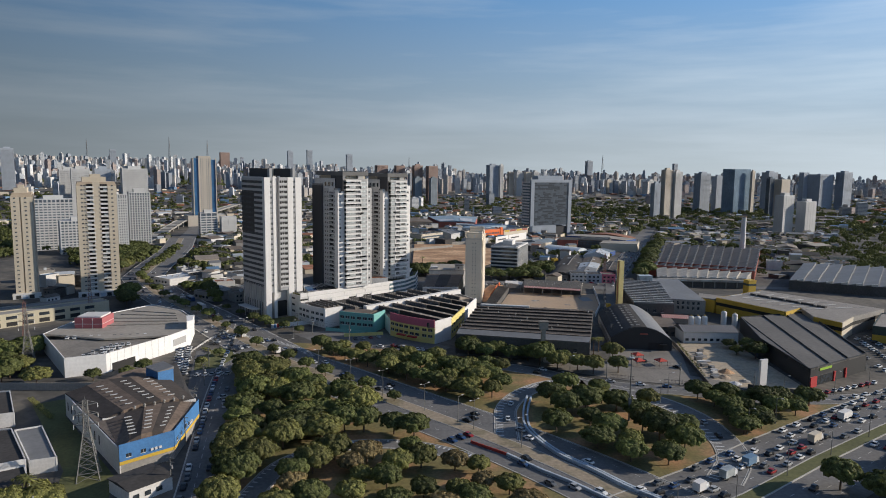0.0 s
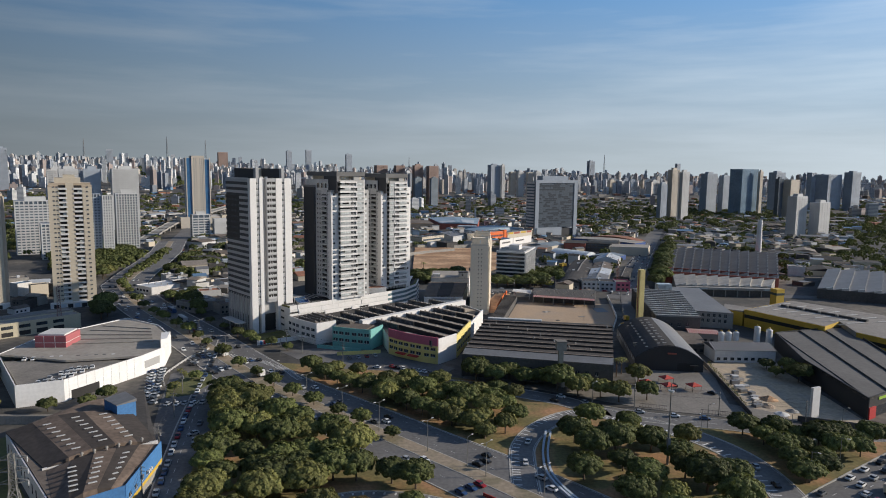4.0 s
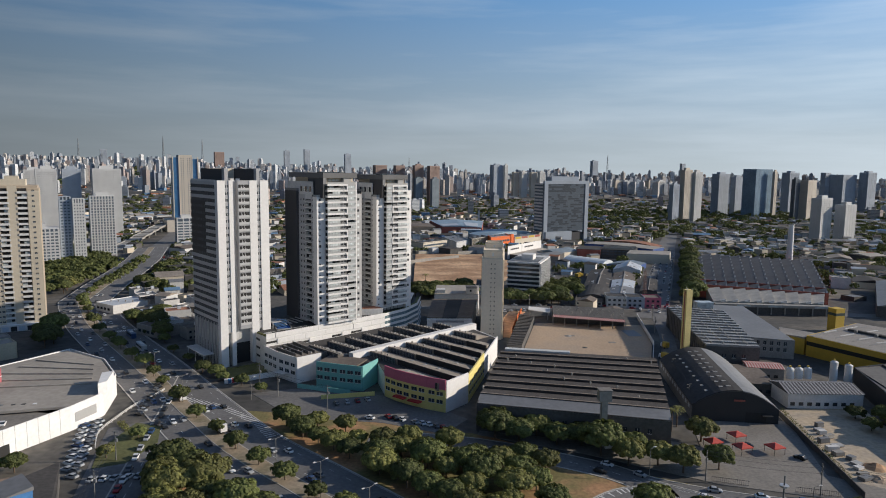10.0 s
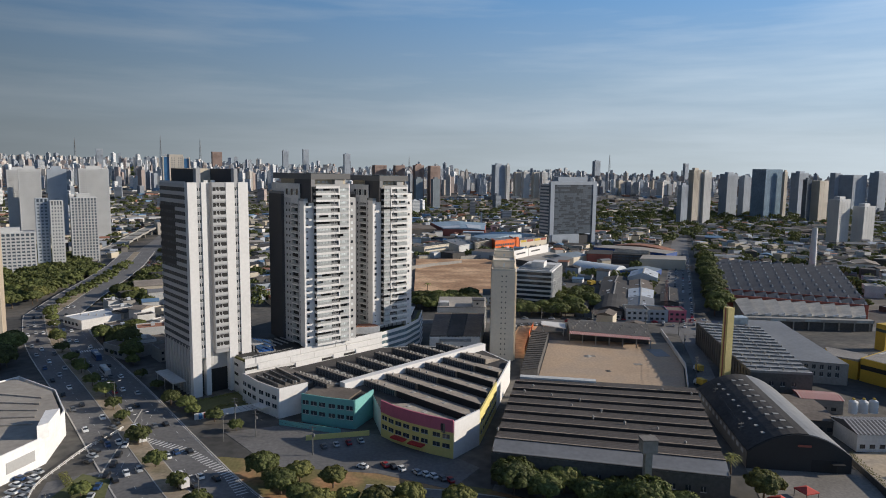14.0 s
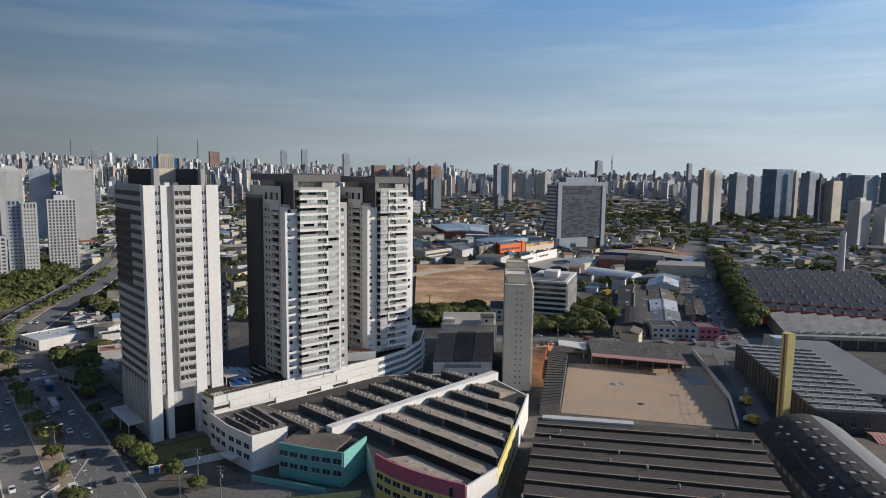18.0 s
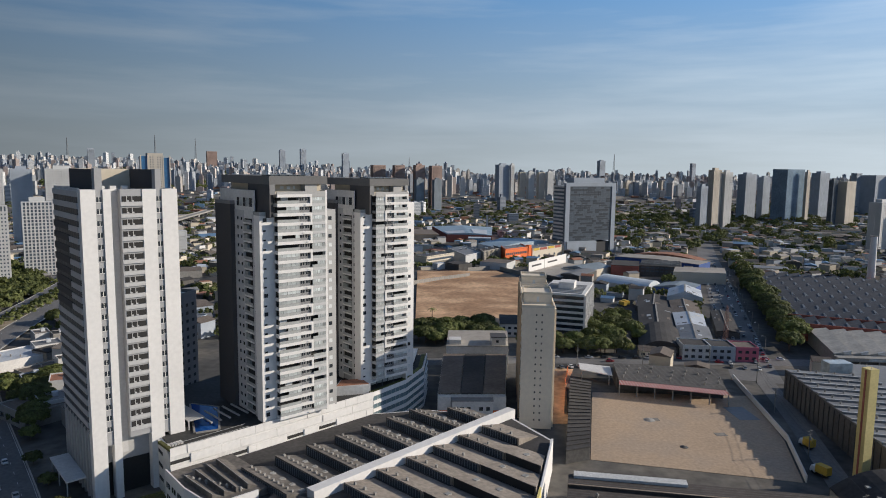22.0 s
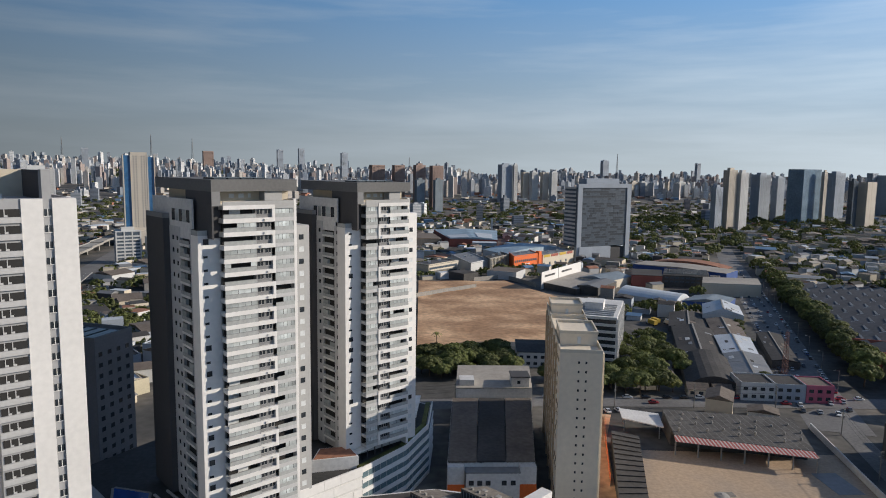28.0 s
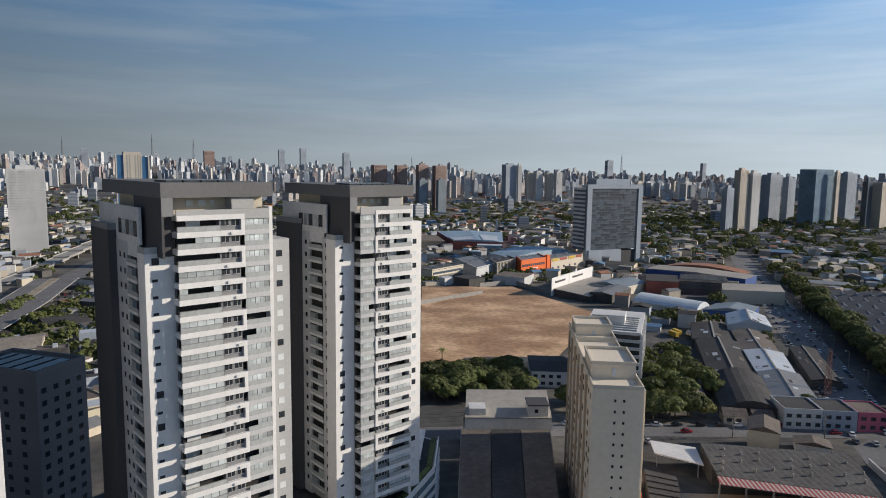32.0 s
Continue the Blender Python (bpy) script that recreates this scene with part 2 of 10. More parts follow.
def smooth_line(pts, n=6):
    """A Catmull-Rom curve through the points."""
    res = []
    q = [pts[0]] + list(pts) + [pts[-1]]
    for i in range(1, len(q) - 2):
        for k in range(n):
            t = k / n
            res.append(tuple(0.5 * (2 * q[i][c] + (q[i + 1][c] - q[i - 1][c]) * t + (2 * q[i - 1][c] - 5 * q[i][c] + 4 * q[i + 1][c] - q[i + 2][c]) * t * t
                             + (3 * q[i][c] - q[i - 1][c] - 3 * q[i + 1][c] + q[i + 2][c]) * t ** 3) for c in (0, 1)))
    return res + [tuple(pts[-1])]


def ground_z(y):
    return 0.0 if y < 550 else (-11.6 * (y - 550) / 550 if y < 1100 else -11.6)

# ---- ground, roads, park ----
bm = bmesh.new()
xs = [-4200, -2500, -1500, -900, -500, -250, -100, 0, 100, 250, 500, 900, 1500, 2500, 4200]
ys = [-150, 100, 250, 400, 550, 660, 770, 880, 990, 1100, 1400, 1800, 2400, 3000, 3600, 4300, 5300]


def land(x, y):
    """Height of the ground: flat in front, a slow fall behind, and hills far off towards the left."""
    h = ground_z(y)
    if y > 1800:
        k = min(1.0, (y - 1800) / 2200)
        h += k * (34 + 50 * max(0.0, min(1.0, (500 - x) / 1900)) + 10 * math.sin(x * 0.0016) + 6 * math.sin(x * 0.005 + y * 0.002))
    return h


rows = [[bm.verts.new((x, y, land(x, y))) for x in xs] for y in ys]
for a, b in zip(rows, rows[1:]):
    for i in range(len(xs) - 1):
        bm.faces.new((a[i], a[i + 1], b[i + 1], b[i]))
structure("ground", bm, GROUND, "wide city ground of worn asphalt and dust", "ground")

MEDIAN = smooth_line([(-222, 568), (-182, 498), (-122, 413), (-83, 356), (-57, 320), (-30, 291), (-5, 264), (24, 233), (48, 205), (72, 172), (100, 130), (140, 60), (190, -40)], 5)
MEDIAN = [(-290, 880), (-263, 780), (-247, 700), (-235, 630)] + MEDIAN


def road(name, centre, a, b, z, mat, label, cat="road"):
    """A road slab between the offsets a and b of a centre line (left is positive)."""
    bm = bmesh.new()
    ribbon(bm, offset_line(centre, a), offset_line(centre, b), z - 0.3, z)
    return structure(name, bm, mat, label, cat)


def dashes(name, centre, off, length, gap, width, z, label="worn white lane dashes on asphalt"):
    bm = bmesh.new()
    pts = offset_line(centre, off)
    left, draw = 0.0, True
    for p, q in zip(pts, pts[1:]):
        d = math.hypot(q[0] - p[0], q[1] - p[1])
        x = 0.0
        while x < d:
            step = min((length if draw else gap) - left, d - x)
            if draw and step > 0.3:
                m = along(p, q, x, z)
                vs = [bm.verts.new(m @ Vector(c)) for c in ((0, -width / 2, 0), (step, -width / 2, 0), (step, width / 2, 0), (0, width / 2, 0))]
                bm.faces.new(vs)
            x += step
            left += step
            if left >= (length if draw else gap) - 1e-6:
                left, draw = 0.0, not draw
    tagged(part(name, bm, PAINTLINE), label, "road marking", kind="structure")


def kerb(name, centre, off, z=0.18, w=0.45, mat=None, label="pale concrete kerb along the road"):
    bm = bmesh.new()
    ribbon(bm, offset_line(centre, off + w / 2), offset_line(centre, off - w / 2), -0.1, z)
    tagged(part(name, bm, mat or KERBSTONE), label, "kerb", kind="structure")


structure("lawn", prisms(([(-86, 345), (-72, 275), (-58, 184), (-45, 110), (-40, -100), (230, -100), (130, 110), (74, 182), (120, 214), (200, 254), (160, 262), (100, 283), (60, 306), (28, 330), (-30, 350), (-62, 356)], -0.3, 0.04)), GRASS,
          "park floor of dry grass and reddish bare soil", "lawn")
road("road_main_far", MEDIAN, 17.5, 3.2, 0.08, ASPHALT, "grey asphalt carriageway of the main avenue")
road("road_main_near", MEDIAN, -3.2, -14.5, 0.08, ASPHALT, "grey asphalt carriageway beside the planted median")
road("median_strip", MEDIAN, 3.0, -3.0, 0.2, SANDY, "sandy paved median strip between two carriageways", "median")
for off in (6.6, 13.6, -8.6):
    dashes("lane_marking", MEDIAN, off, 2.0, 6.5, 0.13, 0.095)
for off in (17.6, 3.1, -3.1, -14.6):
    kerb("kerb", MEDIAN, off)
dashes("edge_line", MEDIAN, 17.0, 400, 0.1, 0.15, 0.095, "white edge line on grey asphalt")

CROSS = smooth_line([(-12, 330), (25, 322), (61, 303), (75, 291), (95, 281), (118, 274), (145, 264), (175, 262), (215, 268), (300, 300)], 4)
road("road_cross", CROSS, 4.5, -5.5, 0.085, ASPHALT, "asphalt side street in front of the factories")
dashes("lane_marking", CROSS, -0.5, 3, 4, 0.14, 0.1)
kerb("kerb", CROSS, 4.7)
kerb("kerb", CROSS, -5.7)
structure("pavement", prisms(([(26, 330), (60, 313), (96, 290), (145, 273), (150, 282), (95, 322), (30, 342)], -0.2, 0.14)), PAVING, "worn concrete pavement in front of the factory", "pavement")
LOOP = smooth_line([(36, 222), (38, 240), (41, 256), (50, 272), (64, 284), (80, 286)], 6)
road("road_loop", LOOP, 4.0, -4.2, 0.095, WORNROAD, "curved asphalt slip road with white hatching")
RAMP = smooth_line([(98, 190), (109, 206), (113, 224), (112, 244), (104, 262), (90, 276), (72, 290)], 6)
road("road_ramp", RAMP, 5.0, -5.2, 0.095, WORNROAD, "curved asphalt ramp with hatched edge")
ARC = smooth_line([(-46, 172), (-43, 190), (-38, 206), (-27, 216), (-12, 221), (6, 218), (22, 208)], 6)
road("road_arc", ARC, 3.4, -3.6, 0.095, WORNROAD, "narrow curved asphalt slip road through the park")
for line, w in ((LOOP, 4.2), (RAMP, 5.3), (ARC, 3.7)):
    kerb("kerb", line, w)
    kerb("kerb", line, -w)
    dashes("edge_line", line, w - 0.6, 300, 0.1, 0.14, 0.105, "white edge line on grey asphalt")
    dashes("edge_line", line, -w + 0.6, 300, 0.1, 0.14, 0.105, "white edge line on grey asphalt")


def hatching(line, inner, outer, z, step=1.7):
    bm = bmesh.new()
    a, b = offset_line(line, inner), offset_line(line, outer)
    for i in range(len(a) - 1):
        d = math.hypot(a[i + 1][0] - a[i][0], a[i + 1][1] - a[i][1])
        k = max(1, int(d / step))
        for j in range(k):
            t0, t1 = j / k, j / k + 0.6 / max(d, 0.6)
            q = [tuple(a[i][c] + (a[i + 1][c] - a[i][c]) * t for c in (0, 1)) for t in (t0, t1)]
            r = [tuple(b[i][c] + (b[i + 1][c] - b[i][c]) * t for c in (0, 1)) for t in (t1, t0)]
            bm.faces.new([bm.verts.new((*p, z)) for p in (*q, *r)])
    tagged(part("hatching", bm, PAINTLINE), "white hatched strip painted on the road", "road marking", kind="structure")


hatching(LOOP, 3.6, 1.0, 0.112)
hatching(RAMP, 4.6, 1.6, 0.112)
hatching(ARC, 3.0, 1.6, 0.108)
hatching([(-88, 372), (-70, 362), (-52, 344), (-44, 330)], -0.5, -4.0, 0.118)

HWAY = [(-230, -20), (-120, 42), (20, 128), (60, 156), (101, 180), (137, 204), (179, 230), (240, 266), (330, 318), (460, 392)]
road("road_highway_near", HWAY, 22.0, 2.5, 0.07, ASPHALT, "wide asphalt carriageway full of queuing traffic")
road("road_highway_far", HWAY, -2.5, -20, 0.07, ASPHALT, "asphalt carriageway beyond the grass median")
road("median_grass", HWAY, 2.3, -2.3, 0.22, LAWN, "narrow mown grass median between carriageways", "median")
for off in (6.3, 10.1, 13.9, 17.7, -6.5, -10.5, -14.5):
    dashes("lane_marking", HWAY, off, 2.5, 5.0, 0.15, 0.085)
for off in (22.1, 2.4, -2.4):
    kerb("kerb", HWAY, off, 0.3)
JAM = smooth_line([(-98, 400), (-92, 364), (-86, 321), (-79, 275), (-71, 232), (-62, 185), (-55, 140)], 4)
road("road_side", JAM, 6.5, -3.2, 0.075, ASPHALT, "asphalt side street with a queue of cars")
kerb("kerb", JAM, -3.4)
dashes("lane_marking", JAM, 1.4, 3, 4, 0.14, 0.09)

# low concrete barriers of the overpass, painted pale blue-grey
BARRIER = material("pale_blue_barrier", (0.46, 0.52, 0.58), 0.7, spread=0.1, big=0.1)


def barrier(line, off, h, label):
    bm = bmesh.new()
    ribbon(bm, offset_line(line, off + 0.35), offset_line(line, off - 0.35), 0, h)
    return tagged(part("barrier", bm, BARRIER), label, "barrier", "road barriers", "structure")


GUARD = smooth_line([(51, 267), (45.8, 247), (44.7, 230), (50.6, 211), (59.4, 198), (66.4, 186.5), (74, 177.5), (92, 150)], 5)
barrier(GUARD, 0, 1.1, "pale blue concrete barrier curving along the overpass")
barrier(GUARD, 1.6, 0.8, "second pale blue barrier beside the overpass")
barrier([(34, 210.5), (43.3, 198.2), (50.4, 190.4), (59, 179), (81, 148)], 0.0, 1.0, "pale blue median barrier on the overpass")

# avenue that runs away between factories, and the street behind the concrete lot
AVENUE = [(160, 516), (176, 560), (214, 650), (257, 752), (310, 880), (372, 1030), (470, 1260)]


def sloped(name, line, a, b, dz, mat, label, cat="road"):
    bm = bmesh.new()
    l, r = offset_line(line, a), offset_line(line, b)
    for i in range(len(l) - 1):
        vs = [bm.verts.new((*p, ground_z(p[1]) + dz)) for p in (l[i], r[i], r[i + 1], l[i + 1])]
        bm.faces.new(vs)
    return structure(name, bm, mat, label, cat)


def fine(line, step=25.0):
    out = []
    for p, q in zip(line, line[1:]):
        n = max(1, int(math.hypot(q[0] - p[0], q[1] - p[1]) / step))
        out += [(p[0] + (q[0] - p[0]) * i / n, p[1] + (q[1] - p[1]) * i / n) for i in range(n)]
    return out + [line[-1]]


sloped("road_avenue", fine(AVENUE), 11, -11, 0.1, ASPHALT, "straight asphalt avenue lined with parked cars")
sloped("road_street", fine([(-10, 548), (60, 552), (130, 549), (200, 545), (330, 520)]), 6, -6, 0.12, ASPHALT, "asphalt street behind the concrete lot")
sloped("road_lane", fine([(112, 300), (122, 350), (132, 415), (150, 470), (163, 516)]), 4, -4, 0.1, ASPHALT, "narrow asphalt lane between factory halls")
sloped("road_left", fine([(-290, 880), (-312, 980), (-338, 1090), (-380, 1260)]), 13, -13, 0.1, ASPHALT, "wide asphalt avenue towards the far towers")
sloped("road_left_cross", fine([(-420, 842), (-330, 836), (-262, 822), (-160, 812), (-60, 800)]), 9, -9, 0.11, ASPHALT, "asphalt crossing road beyond the tower")
bm = bmesh.new()
VIADUCT = fine([(-343, 885), (-352, 950), (-386, 1175), (-421, 1700)], 40)
l_, r_ = offset_line(VIADUCT, 8), offset_line(VIADUCT, -8)
for i in range(len(VIADUCT) - 1):
    z = -7.5 + min(1.0, i / 5) * 6.5
    prism(bm, [l_[i], r_[i], r_[i + 1], l_[i + 1]], z - 1.6, z)
    for e in (l_, r_):
        d = [(VIADUCT[k][0] + (e[k][0] - VIADUCT[k][0]) * f, VIADUCT[k][1] + (e[k][1] - VIADUCT[k][1]) * f) for k, f in ((i, 0.95), (i, 1.02), (i + 1, 1.02), (i + 1, 0.95))]
        prism(bm, d if e is r_ else d[::-1], z, z + 1.1)
    if i > 2:
        c = VIADUCT[i]
        prism(bm, [(c[0] - 3, c[1] - 1), (c[0] + 3, c[1] - 1), (c[0] + 3, c[1] + 1), (c[0] - 3, c[1] + 1)], -12, z - 1.6)
structure("road_viaduct", bm, CONCRETE, "pale concrete viaduct on piers beyond the woods", "viaduct")
structure("concrete_lot", prisms(([(61, 437), (122, 419), (134, 450), (147, 497), (80, 503)], -0.2, 0.12)), SLAB, "stained beige concrete floor slab of a demolished hall", "slab")
structure("yard_dirt", prisms(([(146, 352), (136, 283), (150, 276), (176, 272), (181, 340), (186, 356)], -0.2, 0.08)), SAND, "dusty earth yard of a building supplier", "ground")
structure("parking_grey", prisms(([(94, 291), (128, 280), (146, 340), (110, 345)], -0.2, 0.12)), PAVING, "grey paved forecourt with red sunshades", "car park")
structure("parking_forecourt", prisms(([(-106, 339), (-94, 346), (-88, 338), (-76, 296), (-64, 255), (-87, 262), (-96, 296)], -0.2, 0.07)), ASPHALT, "dark asphalt forecourt beside the halls", "car park")
structure("parking_pink", prisms(([(-64, 376), (-42, 348), (-8, 342), (14, 331), (24, 345), (18, 352), (-8, 372), (-38, 384)], -0.2, 0.09)), ASPHALT, "dark asphalt car park before coloured offices", "car park")
bm = bmesh.new()
pts = [(7, 620), (62, 612), (100, 640), (141, 770), (128, 830), (92, 880), (40, 868), (11, 818)]
nx = 14
for i in range(nx):
    for j in range(nx):
        def at(i, j):
            a, b = i / nx, j / nx
            x0, x1 = 6 + 6 * b, 62 + 125 * b if b < 0.55 else 131 - 92 * (b - 0.55)
            y = 618 + 265 * b
            x = x0 + (x1 - x0) * a
            return (x, y, ground_z(y) + 0.95 + 0.7 * noise.noise(Vector((x * 0.05, y * 0.05, 2))))
        if i == 0 and j == 0:
            grid = {}
        for key in ((i, j), (i + 1, j), (i + 1, j + 1), (i, j + 1)):
            if key not in grid:
                grid[key] = bm.verts.new(at(*key))
        bm.faces.new([grid[k] for k in ((i, j), (i + 1, j), (i + 1, j + 1), (i, j + 1))])
for f in bm.faces:
    f.smooth = True
structure("dirt_lot", bm, DIRT, "cleared building plot of bare orange earth", "ground")
structure("lawn_island", prisms(([(-98, 344), (-88, 340), (-84, 326), (-88, 310), (-97, 306), (-101, 320)], -0.2, 0.2)), LAWN, "small mown lawn island beside the road", "lawn")

# ---- the three towers and their podium ----
def frame_at(x, y, deg, z=0.0):
    return pose(x, y, z, 0, 0, deg)


def lpart(name, bm, mat, parent, m, label=""):
    """A part whose corners are given in the frame m."""
    return put(name, made(bm, mat, name), parent, m, label)


HAZY = material("light_grey_cladding", (0.50, 0.495, 0.49), 0.8, spread=0.06)


SIDEGLASS = material("dull_dark_glazing", (0.035, 0.04, 0.048), 0.55, spread=0.3, big=0.3, small=0.6, stripes=("Y", 2.0, 0.08, (0.16, 0.16, 0.165)))
STRIPGREY = material("mid_grey_cladding", (0.36, 0.36, 0.365), 0.8, spread=0.05)


def white_tower():
    W, D, H, F0, PITCH_M = 25.2, 31.8, 87.4, 20.2, 3.2
    t = thing("office_tower", "tall white tower with grey window strips and banded dark side", "tower", -85.4, 411.7, 0, 38)
    m = frame_at(-85.4, 411.7, 38)
    piers = ((0.0, 3.7), (5.5, 7.5), (15.6, 19.3), (20.9, W))
    for a, b in piers:
        lpart("pier", boxes((a, b, 0, 3.0, 0, H)), WHITE, t, m, "smooth white full-height pier")
    lpart("core", boxes((0.25, W - 0.3, 3.0, D, 10, H - 0.6)), GREY, t, m, "grey tower core behind the facade")
    for a, b in ((3.7, 5.5), (19.3, 20.9)):
        lpart("window_strip", boxes((a, b, 0.35, 3.0, 16, H + 5.6)), STRIPGREY, t, m, "grey window strip rising above the roof")
    lpart("recess_wall", boxes((7.5, 9.9, 2.9, 3.0, 12, H - 0.8)), HAZY, t, m)
    lpart("balcony_wall", boxes((9.9, 15.6, 0.25, 3.0, 17, H)), STRIPGREY, t, m, "grey central wall with window bands")
    small = made(boxes((0, 1.25, -0.05, 0.12, 0, 1.35)), WINDOW)
    mull = made(boxes((0.55, 0.68, -0.12, 0, -0.05, 1.35), (-0.08, 1.33, -0.14, 0.0, -0.12, 0.0)), WHITE)
    band = made(boxes((0, 5.1, -0.06, 0.14, 0, 1.5)), DARK)
    rail = made(boxes((0.0, 5.7, -0.42, 0, -1.15, -0.05)), HAZY)
    bar = made(boxes((0, 0.16, -0.12, 0, 0, 1.5), (0.16, 0.6, -0.10, 0, 0, 0.4)), HAZY)
    front_sp = made(boxes((-0.28, 0.25, 0, 10.6, 0, 1.55)), HAZY)
    dark_sp = made(boxes((-0.34, 0.25, 10.6, 28.6, 0, 1.9)), DARKGREY)
    spandrel = made(boxes((-0.28, 0.25, -0.0, 28.6, 0, 1.55)), HAZY)
    glassband = made(boxes((-0.05, 0.26, 0.2, 28.4, 0, 1.65)), SIDEGLASS)
    for k in range(21):
        z = H - 3.4 - PITCH_M * k
        for a in (3.95, 19.5):
            w = put("window", small, t, m @ pose(a, 0.3, z))
            put("mullion", mull, w, m @ pose(a, 0.3, z))
        w = put("window_band", band, t, m @ pose(10.3, 0.2, z))
        for u in (1.15, 2.5):
            put("mullion", bar, w, m @ pose(10.3 + u, 0.2, z))
        put("balcony_front", rail, t, m @ pose(9.9, 0.25, z))
        if 3 <= k <= 10:
            put("side_spandrel", front_sp, t, m @ pose(0, 3.0, z + 1.35))
            put("dark_spandrel", dark_sp, t, m @ pose(0, 3.0, z + 1.35), "dark grey cladding on the flank")
        else:
            put("side_spandrel", spandrel, t, m @ pose(0, 3.0, z + 1.35))
        w = put("side_window_band", glassband, t, m @ pose(0, 3.0, z - 0.3))
    for k in range(9):
        lpart("base_column", boxes((-0.25, 0.6, 3.4 + 3.4 * k, 4.3 + 3.4 * k, 0, 20.6)), GREY, t, m)
    # lobby block in near-black, the recess shade put into its colour
    lpart("base_glass", boxes((0.7, W - 0.8, 3.4, D - 0.5, 0, 17)), DARK, t, m, "recessed lobby behind columns, its shade painted near-black")
    lpart("canopy", boxes((-5.5, -0.3, 8, 29, 5.0, 5.5)), OFFWHITE, t, m, "pale flat entrance canopy")
    for y in (9, 19, 28):
        lpart("canopy_post", boxes((-5.2, -4.9, y, y + 0.3, 0, 5.0)), STEEL, t, m)
    lpart("parapet", boxes((0.25, W - 0.25, 3.0, 3.3, H - 0.6, H), (0.25, 0.55, 3.3, D, H - 0.6, H + 0.3), (W - 0.6, W - 0.3, 3.3, D, H - 0.6, H), (0.55, W - 0.6, D - 0.3, D, H - 0.6, H)), OFFWHITE, t, m)
    lpart("roof_screen", boxes((3.7, 4.1, 3.3, 28, H - 0.6, H + 5.4)), DARKGREY, t, m, "dark rooftop screen wall")
    lpart("roof_screen", boxes((4.1, 20.9, 27.6, 28.0, H - 0.6, H + 5.4)), BEIGE, t, m, "cream rooftop screen wall")
    lpart("roof_screen", boxes((20.5, 20.9, 3.3, 27.6, H - 0.6, H + 5.4)), DARKGREY, t, m, "dark rooftop screen wall")
    for i in range(3):
        lpart("roof_hatch", boxes((6 + 3 * i, 7.6 + 3 * i, 6, 7.2, H - 0.6, H + 0.8)), OFFWHITE, t, m)
    return t


white_tower()


ROOFCAP = material("roof_slab_grey", (0.15, 0.148, 0.145), 0.85, spread=0.1, big=0.05)


